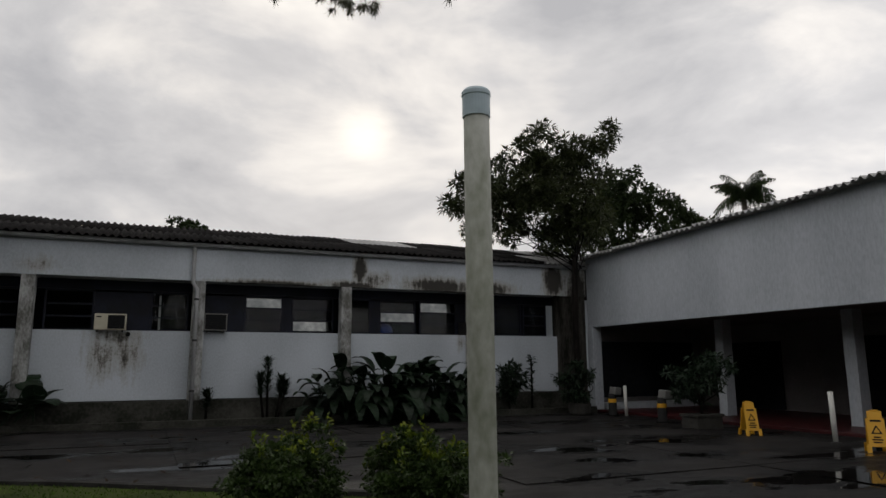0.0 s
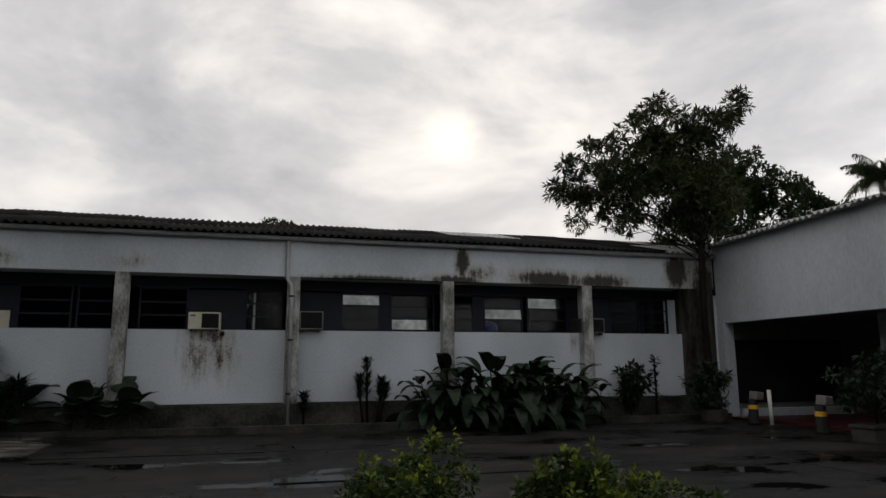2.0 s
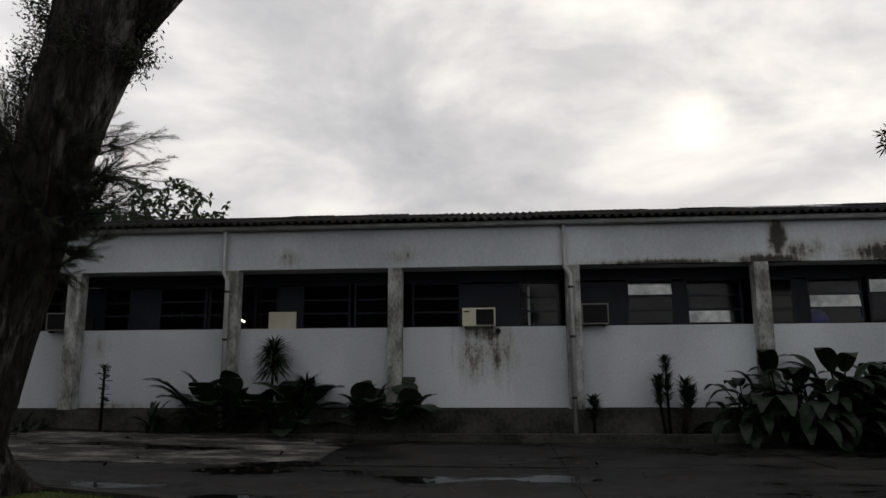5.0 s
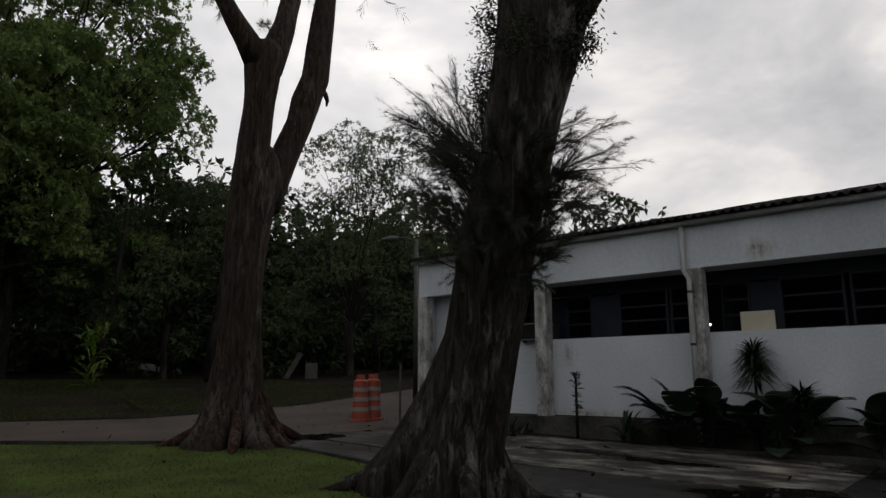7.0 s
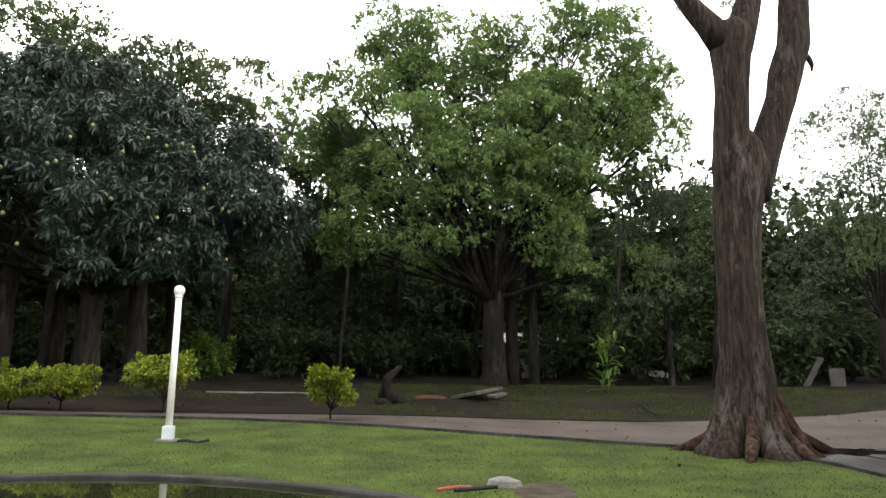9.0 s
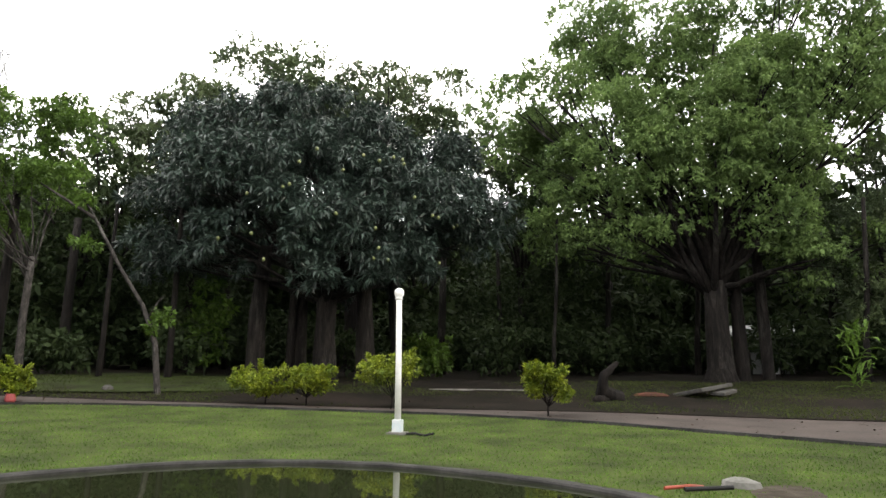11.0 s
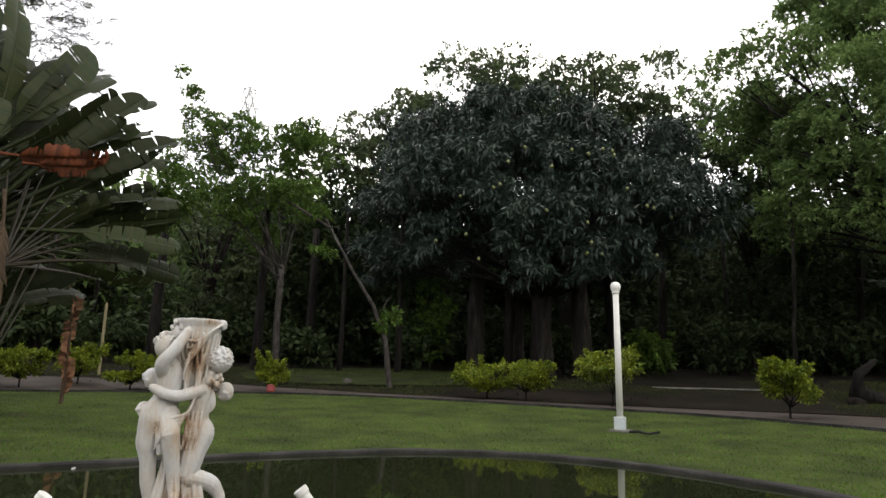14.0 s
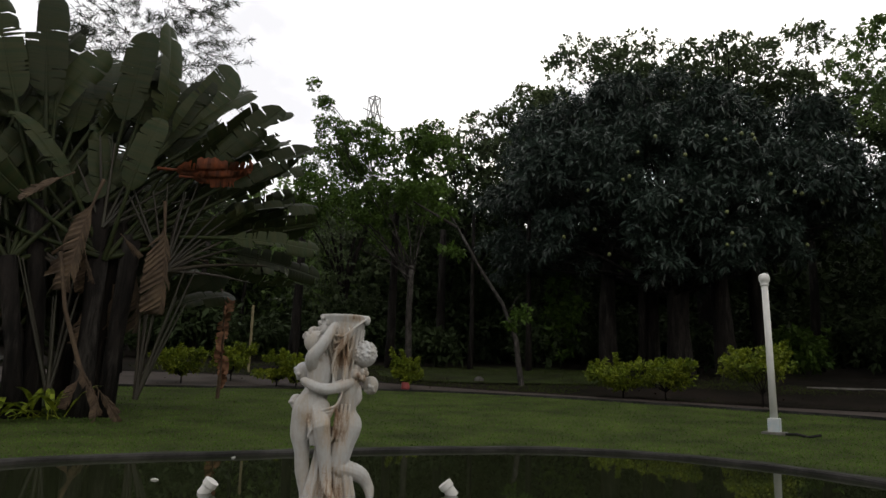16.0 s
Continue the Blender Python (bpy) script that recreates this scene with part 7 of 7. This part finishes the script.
def traveller_palm():
    t = thing("traveller_palm", "huge clump of traveller's palm with torn paddle leaves", "palm", (-7.2, -8.5, 0.15), 156.6)
    rng = random.Random(31)
    long_ = with_material([paddle(2.35, 0.74, 2.0, 24, i, 0.22 + 0.12 * i, 0.25) for i in range(4)], "leaf_palm")
    short = with_material([paddle(1.85, 0.6, 1.5, 34, 7 + i, 0.35 + 0.1 * i, 0.3) for i in range(3)], "leaf_palm")
    ragged = with_material([paddle(2.1, 0.62, 2.1, 16, 60 + i, 0.75, 0.5) for i in range(3)], "leaf_palm")
    dead = with_material([paddle(1.75, 0.85, 0.45, 14, 20 + i, 0.55, 0.15, 30, 0.03, 0.12, 0.16, 0.35) for i in range(3)], "leaf_dead")
    rust = with_material([paddle(1.45, 0.5, 0.3, 25, 40, 0.5, 0.5, 22, 0.03, 0.2)], "leaf_rust")

    def leaf(name, me, base, way, roll, scale):
        ob = new(name, me)
        ob.parent = t
        ob.matrix_basis = leaf_pose(base, way, roll, scale)

    # each fan: foot of the stalks (across, deep, height), first and last angle, leaves, leaf kind
    fans = ((-0.35, -0.3, 3.8, -34, 30, 8, long_), (0.7, -0.4, 3.95, -10, 54, 9, long_), (1.1, -0.1, 3.7, 4, 48, 7, long_), (-0.7, -0.5, 2.7, -85, 60, 9, short), (0.75, -0.55, 2.9, -75, 70, 9, short), (-1.9, -0.3, 3.0, -80, 50, 8, short), (1.3, -0.5, 3.3, 34, 102, 10, ragged), (-1.4, 0.2, 3.6, -50, 26, 8, long_), (0.3, 0.9, 3.6, -30, 62, 10, long_), (-2.6, 0.5, 3.7, -70, 20, 9, long_),
            (1.2, 0.6, 3.3, 20, 86, 9, ragged), (1.2, 0.3, 1.6, 10, 60, 6, short), (-0.5, -0.2, 1.5, -40, 30, 5, short), (-3.6, 1.2, 3.5, -80, 10, 8, long_), (-0.6, 1.6, 3.8, -60, 40, 10, long_),
            (-1.6, 1.0, 1.8, -60, 50, 10, short), (0.4, 1.2, 2.0, -60, 60, 11, short), (-3.0, 0.6, 1.8, -60, 40, 9, short), (-0.6, 1.5, 2.8, -75, 60, 12, short), (0.9, 1.4, 0.6, -70, 30, 9, short), (-2.2, 0.2, 0.5, -60, 50, 9, short),
            (-1.5, 2.2, 2.8, -60, 50, 12, long_), (0.4, 2.4, 2.6, -60, 50, 12, long_), (-3.0, 2.2, 2.4, -60, 40, 11, long_), (0.6, 2.0, 1.2, -70, 50, 12, long_), (-1.2, 2.0, 1.0, -70, 50, 12, long_))
    for x, y, h, a0, a1, n, kind in fans:
        for k in range(n):
            a = radians(a0 + (a1 - a0) * k / (n - 1) + rng.uniform(-4, 4))
            roll = rng.gauss(0, 26) if abs(a) < 0.6 else rng.choice((-1, 1)) * rng.uniform(25, 80)
            leaf("leaf", rng.choice(kind), (x, y + rng.uniform(-.1, .1), h), (math.sin(a), rng.gauss(0, 0.14), math.cos(a)), roll, rng.uniform(0.84, 1.04) * (0.8 if h < 2 else 1))
        part("trunk", Geo().tube([(x * 0.7 + 0.2, y, -0.3), (x * 0.8 + 0.15, y, h * 0.45), (x, y, h + 0.1)], [0.19, 0.14, 0.17], 12, 0.3), M["bark_dark"], t, smooth=True)
    # stalks fanned like a hand of cards: foot, first and last angle, number, length
    for x, y, z, a0, a1, n, ln in ((1.87, -0.7, 2.75, -26, 84, 16, 1.9), (1.6, -0.75, 0.35, -2, 26, 10, 2.5), (0.35, -0.3, 2.6, -60, 34, 8, 1.7), (0.2, -0.5, 0.4, -16, 12, 7, 2.4), (0.75, -0.5, 3.5, -20, 60, 8, 1.8), (-0.9, -0.2, 2.4, -50, 30, 6, 2.0), (-1.0, -0.2, 0.3, -20, 16, 5, 2.2)):
        for k in range(n):
            a = radians(a0 + (a1 - a0) * k / (n - 1) + rng.uniform(-5, 5))
            e = ln * rng.uniform(0.7, 1.08)
            sag = 0.16 * e * math.sin(a) ** 2
            q = [(x + u * e * math.sin(a), y - 0.08 * u + 0.04 * math.sin(k * 2.1), z + u * e * math.cos(a) - sag * u * u) for u in (0, 0.35, 0.7, 1)]
            part("stalk", Geo().tube(q, [0.045, 0.028, 0.02, 0.012], 6), M["leaf_stalk"], t)
    # brown leaves that hang from bent stalks
    for x, z, lean, roll, k in ((0.72, 4.3, -0.26, 24, 0.98), (1.74, 4.05, 0.04, -14, 0.98), (0.2, 4.35, -1.5, 40, 0.46), (1.05, 3.35, 0.9, 20, 0.26), (0.5, 3.0, 0.25, 60, 0.3), (-1.3, 3.7, -0.2, 20, 0.7)):
        leaf("dead_leaf", rng.choice(dead), (x, -1.0, z), (lean, -0.05, -1), roll, k)
    part("dead_stalk", Geo().tube([(0.12, -1.0, 2.9), (0.3, -1.05, 1.9), (0.62, -1.1, 0.95), (1.0, -1.2, 0.12)], [0.03, 0.035, 0.04, 0.03], 7, 0.2), M["leaf_dead"], t, "dry broken stalk")
    for k in range(9):
        leaf("dead_leaf", rng.choice(dead), (0.55 + 0.07 * k, -1.1 - 0.03 * k, 1.0 - 0.08 * k), (rng.uniform(-.7, .9), -0.2, -1), rng.uniform(-70, 70), rng.uniform(0.2, 0.36))
    for x, y, h, a0, a1, n, kind in fans[:6]:
        for k in range(2):
            leaf("dead_leaf", rng.choice(dead), (x + rng.uniform(-.35, .35), y + 0.1, h - rng.uniform(0.1, 0.9)), (rng.uniform(-.3, .3), rng.uniform(-.15, .05), -1), rng.uniform(-70, 70), rng.uniform(0.4, 0.7))
    for x, z, w in ((1.55, 4.72, 1.05), (1.95, 4.62, 0.8)):
        leaf("dead_leaf", rust[0], (x, -0.95, z), (1, -0.1, 0.02), 52, w)
    return t


traveller_palm()
leafy_plant("bromeliad", "yellowish low leaves at the foot of the palm clump", (-6.75, -7.75), with_material([blade(0.7, 0.16, 0.2, 60, 0.3, 6, 0, 5, 0.01)], "leaf_hedge"), 26, 235, (10, 75), 0.7, 0.15, (0.6, 1.0), z=0.12)


def hanging_dead_leaf(place):
    d = thing("dried_palm_leaf", "long dried brown leaf hanging down to the lawn edge", "dried leaf", (*place, ground(*place)))
    for i in range(7):
        m = blade(0.55, 0.28, 0.05, 30, 0.8, 8, 0.9, 50 + i, 0.01)
        m.materials.append(M["leaf_dry"])
        ob = new("frond", m); ob.parent = d
        ob.matrix_basis = pose(0.03 * math.sin(i), 0.03 * math.cos(i * 2), 2.58 - i * 0.3, 0, 0, 70 * i) @ pose(0, 0, 0, -82, 0, 0)
    part("stalk", Geo().tube([(0.02, 0, 0.0), (0, 0, 1.4), (0.0, -0.05, 2.5), (0.3, -0.5, 3.4), (0.9, -1.3, 3.6)], [0.05, 0.035, 0.03, 0.025, 0.02], 7), M["leaf_dead"], d)
    return d


hanging_dead_leaf((-11.9, -9.7))


def rock(name, label, place, size, seed, material, category, dz=0.0):
    rng = random.Random(seed)
    g = Geo()
    g.tube([(0, 0, -size[2] * 0.4), (0, 0, 0), (0, 0, size[2] * 0.6), (0, 0, size[2])], [0.8, 1.0, 0.85, 0.3], 12, 0.35)
    g.v = [(x * size[0] / 2, y * size[1] / 2, z) for x, y, z in g.v]
    ob = part(name, g, M[material])
    ob.matrix_world = pose(*place, ground(*place) + dz, 0, 0, rng.uniform(0, 360))
    return tagged(ob, label, category)


rock("stone", "flat grey stone lying on the lawn", (-10.3, 7.3), (0.55, 0.3, 0.11), 1, "stone", "stone")
rock("bare_patch", "worn bare patch of soil in the lawn", (-9.9, 7.7), (1.7, 0.75, 0.028), 2, "soil", "soil", 0.0)
tagged(part("orange_tube", Geo().tube([(-9.6, 6.35, 0.10), (-9.75, 6.65, 0.11), (-9.85, 6.8, 0.09)], [0.02] * 3, 8), M["orange"]), "short orange tube lying on the lawn", "tube")
tagged(part("dark_tube", Geo().tube([(-9.55, 6.55, 0.10), (-9.8, 7.1, 0.10)], [0.025] * 2, 8), M["black"]), "short black tube lying on the lawn", "tube")
broken = part("slab", Geo().box(-0.85, 0.75, -0.6, 0.65, -0.08, 0.06).box(0.5, 1.05, -0.3, 0.4, -0.1, 0.02, pose(0, 0, 0, 3, 12, 15)), M["dark_stone"], bevel=0.03)
broken.matrix_world = pose(-26.4, 10.3, ground(-26.4, 10.3) + 0.22, 9, -7, 25)
tagged(broken, "broken grey concrete slab tilted on the bare earth", "slab")
rock("rubble_mound", "low heap of reddish rubble under the tree", (-26.6, 8.6), (1.3, 0.5, 0.12), 4, "red_brown", "rubble")
rock("stone", "dark stone by the thin tree", (-22.8, -9.4), (0.5, 0.4, 0.2), 5, "dark_stone", "stone")
tagged(part("fallen_branch", Geo().tube([(-25.0, 7.4, 0.75), (-24.6, 6.8, 1.0), (-24.4, 6.9, 1.5), (-24.2, 7.3, 1.9)], [0.28, 0.22, 0.14, 0.06], 9, 0.4).tube([(-24.7, 6.9, 0.75), (-24.3, 6.6, 0.72)], [0.2, 0.12], 8, 0.3), M["bark_dark"], smooth=True), "dark broken stump with a leaning branch", "stump")
tagged(part("white_kerb", Geo().box(-27.95, -27.8, 0.6, 4.2, 0.7, 1.0), M["stone"]), "whitewashed low kerb beyond the path", "kerb", kind="structure")
tagged(part("yellow_post", Geo().tube([(-17.8, -16.4, 0.8), (-17.8, -16.4, 3.5)], [0.05, 0.05], 8), M["pale_pole"]), "thin yellowish post beyond the path", "post")
tagged(part("pot", Geo().lathe([(0.09, 0), (0.14, 0.08), (0.12, 0.26), (0.105, 0.26), (0.1, 0.2)], 14, (-18.45, -9.25, 0.56)), M["red_pot"]), "small reddish clay pot under the bush", "pot")


def lattice_tower(place, base, h):
    t = thing("lattice_tower", "distant steel lattice tower above the trees", "tower", (*place, ground(*place)))
    g = Geo()
    for k in range(10):
        z0, z1 = h * k / 10, h * (k + 1) / 10
        w0, w1 = base * (1 - 0.72 * k / 10), base * (1 - 0.72 * (k + 1) / 10)
        c0 = [Vector((sx * w0, sy * w0, z0)) for sx, sy in ((-1, -1), (1, -1), (1, 1), (-1, 1))]
        c1 = [Vector((sx * w1, sy * w1, z1)) for sx, sy in ((-1, -1), (1, -1), (1, 1), (-1, 1))]
        for i in range(4):
            for a, b in ((c0[i], c1[i]), (c0[i], c1[(i + 1) % 4]), (c0[(i + 1) % 4], c1[i]), (c1[i], c1[(i + 1) % 4])):
                g.tube([a, b], [0.13, 0.13], 4, caps=False)
    for z, w in ((0.86, 4.5), (0.94, 3.5)):
        g.tube([(-w, 0, h * z), (w, 0, h * z)], [0.12, 0.12], 4)
    part("frame", g, M["pipe"], t)
    return t


thin_post = part("thin_post", Geo().tube([(-13.3, 17.25, 0.1), (-13.3, 17.25, 1.75)], [0.03, 0.03], 8), M["dark_stone"])
tagged(thin_post, "thin grey metal post near the building corner", "post")


def street_lamp(place):
    t = thing("street_lamp", "dark street lamp with a short arm behind the building", "street lamp", (*place, ground(*place)))
    part("pole", Geo().tube([(0, 0, 0), (0, 0, 2.5), (0, 0, 5.3)], [0.08, 0.07, 0.06], 10), M["dark_metal"], t, smooth=True)
    part("arm", Geo().tube([(0, 0, 5.2), (-0.25, -0.25, 5.35), (-0.5, -0.5, 5.32)], [0.035, 0.03, 0.03], 8), M["dark_metal"], t, smooth=True)
    part("head", Geo().tube([(-0.42, -0.42, 5.32), (-0.55, -0.55, 5.30), (-0.8, -0.8, 5.26)], [0.06, 0.11, 0.05], 10), M["dark_metal"], t, "flat dark lamp head", smooth=True)
    return t


street_lamp((-15.9, 20.6))


def needle_tree(place, h, r, seed):
    rng = np.random.default_rng(seed)
    t = thing("casuarina_tree", "tall feathery casuarina behind the palm clump", "tree", (*place, ground(*place)))
    part("trunk", Geo().tube([(0, 0, -0.2), (0.1, 0, h * 0.4), (0, 0.1, h * 0.72)], [0.35, 0.2, 0.03], 10, 0.15), M["bark_dark"], t, smooth=True)
    tufts = []
    for i in range(640):
        z = rng.uniform(0.3, 1.0)
        w = rng.uniform(0, 2 * math.pi)
        k = r * (1.15 - 0.5 * z) * rng.uniform(0.2, 1)
        base = np.array([math.cos(w) * k, math.sin(w) * k, h * z])
        tufts.append(spray(rng, base, unit(np.array([[math.cos(w), math.sin(w), rng.uniform(0.1, 0.9)]]))[0], 0.9, 40, 0.32, 0.5))
    part("needles", needle_mesh(rng, tufts, 0.026), M["needle_dark"], t)
    return t


needle_tree((-13.4, -18.0), 15.5, 4.0, 78)
lattice_tower((-103.5, -93.0), 3.2, 57.5)


def far_palm(place, h):
    t = thing("palm_tree", "feathery palm crown beyond the wing roof", "palm", (*place, ground(*place)))
    rng = np.random.default_rng(77)
    part("trunk", Geo().tube([(0, 0, 0), (0.2, 0, h * 0.5), (0, 0, h)], [0.25, 0.18, 0.14], 8, 0.1), M["bark_pale"], t, smooth=True)
    bs, ds, ls = [], [], []
    for k in range(34):
        w, up = rng.uniform(0, 2 * math.pi), rng.uniform(-0.2, 1.5)
        s = np.linspace(0.1, 1, 60)
        out = 1.7 * s
        p = np.stack([math.cos(w) * out, math.sin(w) * out, h + up * 1.5 * s - 1.35 * s ** 2], 1)
        sd = np.array([-math.sin(w) * 0.8, math.cos(w) * 0.8, -0.8])
        for sg in (-1, 1):
            bs.append(p); ds.append(unit(np.tile(sd * [sg, sg, 1], (60, 1)) + rng.normal(size=(60, 3)) * 0.15)); ls.append(0.45 * np.sin(np.pi * s ** 0.7) + 0.15)
    b, d = np.concatenate(bs), np.concatenate(ds)
    part("fronds", leaves(b, d, unit(np.cross(d, [0, 0, 1])), np.concatenate(ls), 0.035, 0.4), M["leaf_wood"], t)
    return t


far_palm((30.2, 27.5), 10.9)


def far_house(place, turn):
    h = thing("shed", "pale shed half hidden in the wood", "shed", (*place, ground(*place)), turn)
    part("wall", Geo().box(-2, 2, -1.5, 1.5, -0.3, 2.1), M["soffit"], h)
    part("roof", Geo().add([(-2.2, -1.8, 2.0), (2.2, -1.8, 2.0), (2.2, 0, 2.7), (-2.2, 0, 2.7), (-2.2, 1.8, 2.0), (2.2, 1.8, 2.0)], [(0, 1, 2, 3), (3, 2, 5, 4)]), M["roof_pale"], h)
    # window boxes in the painted near-black of an unlit inside
    for x in (-1.1, 0.2, 1.3):
        part("window", Geo().box(x - 0.4, x + 0.4, -1.56, -1.5, 1.1, 1.8), M["painted_dark"], h)
    return h


far_house((-43.0, 16.6), 75)


leafy_plant("croton", "tall leafy plant with a yellow top in the shade", (-27.3, 15.6), with_material([blade(0.6, 0.14, 0.1, 50, 0.3, 6, 0, 8, 0.01)], "leaf_lime"), 60, 236, (0, 80), 0.5, 2.2, (0.7, 1.2), z=1.1)
# added pale panel; its colour stands for the open light beyond the trunks
tagged(part("far_light_gap", Geo().box(-44.2, -44.0, 16.3, 18.8, 1.5, 4.4), M["stone"], bevel=0.02), "pale panel painted as a gap of light far behind the trunks", "wall")
tagged(part("white_sheet", Geo().box(-0.7, 0.7, -0.4, 0.4, 0, 0.05, pose(-38.5, 23.4, 2.1, 25, 8, 60)), M["dim_board"]), "pale sheet of board lying in the wood", "board")
# board and plank are greyed so the wood's shade is in their colour
tagged(part("white_board", Geo().box(-0.3, 0.3, -0.03, 0.03, 0, 0.8, pose(-28.7, 26.8, 1.45, 0, 0, 50)), M["dark_stone"], bevel=0.01), "small notice board by the trees, shade put into its grey", "board")
tagged(part("leaning_plank", Geo().box(-0.12, 0.12, -0.03, 0.03, 0, 1.5, pose(-29.2, 25.6, 1.4, 0, 28, 50)), M["dark_stone"]), "plank leaning against a trunk, shade put into its grey", "plank")


# ---- pieces of yard and lawn ----
def litter():
    """Fallen leaves on path, lawn and earth."""
    rng = np.random.default_rng(17)
    n = 3600
    x, y = rng.uniform(-36, 2, n), rng.uniform(-18, 22, n)
    lawn_like = np.array([inside(a, b, lawn_poly) for a, b in zip(x, y)])
    few = ~lawn_like | (rng.uniform(0, 1, n) < 0.08)
    x, y = x[few], y[few]
    ok = (pond_gap(x, y) > 0.4) & (np.hypot(x + 0.8, y - 4) > 3.5)
    x, y = x[ok], y[ok]
    z = np.array([ground(a, b) for a, b in zip(x, y)]) + 0.05
    d = unit(rng.normal(size=(len(x), 3)) * [1, 1, 0.15])
    tagged(part("fallen_leaves", leaves(np.stack([x, y, z], 1), d, unit(np.cross(d, [0, 0, 1])), rng.uniform(0.06, 0.16, len(x)), 0.06, 0.05), M["litter"]), "scattered brown fallen leaves", "leaves", kind="stuff")


litter()

def yard_slabs():
    """Cast slabs of the yard, each proud of its weedy joints."""
    rng = random.Random(8)
    poly = yard_poly
    w, d, gap = 3.7, 3.3, 0.022
    for i in range(-5, 4):
        for j in range(0, 6):
            x0, y0 = i * w + 0.42, 17.42 - (j + 1) * d
            x1, y1 = x0 + w - gap, y0 + d - gap
            if not all(inside(x, y, poly) for x, y in ((x0, y0), (x1, y0), (x1, y1), (x0, y1))):
                continue
            g = Geo()
            n = 4
            tilt = rng.uniform(-.006, .006)
            pts = []
            for b in range(n + 1):
                for a in range(n + 1):
                    x, y = x0 + (x1 - x0) * a / n, y0 + (y1 - y0) * b / n
                    pts.append((x, y, ground(x, y) + 0.006 + tilt * (a - 2) * 0.3))
            g.add(pts, [(b * (n + 1) + a, b * (n + 1) + a + 1, (b + 1) * (n + 1) + a + 1, (b + 1) * (n + 1) + a) for b in range(n) for a in range(n)])
            edge = list(range(n)) + [n + k * (n + 1) for k in range(n)] + [(n + 1) * (n + 1) - 1 - k for k in range(n)] + [(n - k) * (n + 1) for k in range(n)]
            ring = [g.v[e] for e in edge]
            m = len(edge)
            g.add(ring + [(x, y, z - 0.05) for x, y, z in ring], [((k + 1) % m, k, m + k, m + (k + 1) % m) for k in range(m)])
            part("slab", g, M["yard_worn" if i in (-3, -2) and j < 2 else "yard"], yard)


yard_slabs()


def grass():
    """Short blades over the lawn, thicker towards the pond's side where the eye passes."""
    rng = np.random.default_rng(9)
    n = 235000
    x, y = rng.uniform(-20.3, 2.5, n), rng.uniform(-16, 12.8, n)
    near = np.hypot(x + 1.3, y - 5.3)
    keep = (rng.uniform(0, 1, n) < np.clip(13.0 / np.maximum(near, 1), 0.25, 1)) & (pond_gap(x, y) > 0.14) & (near > 2.5)
    x, y = x[keep], y[keep]
    ok, j = np.zeros(len(x), bool), len(lawn_poly) - 1
    for i, (xi, yi) in enumerate(lawn_poly):
        xj, yj = lawn_poly[j]
        ok ^= ((yi > y) != (yj > y)) & (x < (xj - xi) * (y - yi) / (yj - yi + 1e-12) + xi)
        j = i
    x, y = x[ok], y[ok]
    z = np.array([ground(a, b) for a, b in zip(x, y)])
    z = z + (RIM_Z - 0.03 - z) * np.clip(1 - pond_gap(x, y) / 1.5, 0, 1)
    k = len(x)
    d = unit(rng.normal(size=(k, 3)) * 0.5 + [0, 0, 1])
    side = unit(np.cross(d, rng.normal(size=(k, 3))))
    ob = part("grass", leaves(np.stack([x, y, z - 0.01], 1), d, side, rng.uniform(0.022, 0.062, k), 0.015, 0.1), M["grass"])
    tagged(ob, "short green lawn grass", "grass", kind="stuff")


grass()


def verge_grass():
    """Sparse tufts on the bare strip between the path and the wood."""
    rng = np.random.default_rng(19)
    n = 120000
    x, y = rng.uniform(-33, -15, n), rng.uniform(-20, 24, n)
    patch = np.array([noise.noise(Vector((a * 0.28, b * 0.28, 5))) for a, b in zip(x, y)])
    paved = [lawn_poly, yard_poly, near_line + far_line[::-1]]
    keep = (patch + rng.normal(size=n) * 0.12 > np.where(y < -5, -0.3, np.where(y < 6, 0.26, -0.14))) & (np.hypot(x + 1, y - 5) < 33)
    x, y = x[keep], y[keep]
    keep = np.array([not any(inside(a, b, q) for q in paved) and a < -14 for a, b in zip(x, y)])
    x, y = x[keep], y[keep]
    z = np.array([ground(a, b) for a, b in zip(x, y)])
    d = unit(rng.normal(size=(len(x), 3)) * 0.6 + [0, 0, 1])
    ob = part("verge_grass", leaves(np.stack([x, y, z + 0.03], 1), d, unit(np.cross(d, rng.normal(size=(len(x), 3)))), rng.uniform(0.035, 0.10, len(x)), 0.022, 0.1), M["verge_blade"])
    tagged(ob, "patchy tufts of grass beyond the path", "grass", kind="stuff")


verge_grass()

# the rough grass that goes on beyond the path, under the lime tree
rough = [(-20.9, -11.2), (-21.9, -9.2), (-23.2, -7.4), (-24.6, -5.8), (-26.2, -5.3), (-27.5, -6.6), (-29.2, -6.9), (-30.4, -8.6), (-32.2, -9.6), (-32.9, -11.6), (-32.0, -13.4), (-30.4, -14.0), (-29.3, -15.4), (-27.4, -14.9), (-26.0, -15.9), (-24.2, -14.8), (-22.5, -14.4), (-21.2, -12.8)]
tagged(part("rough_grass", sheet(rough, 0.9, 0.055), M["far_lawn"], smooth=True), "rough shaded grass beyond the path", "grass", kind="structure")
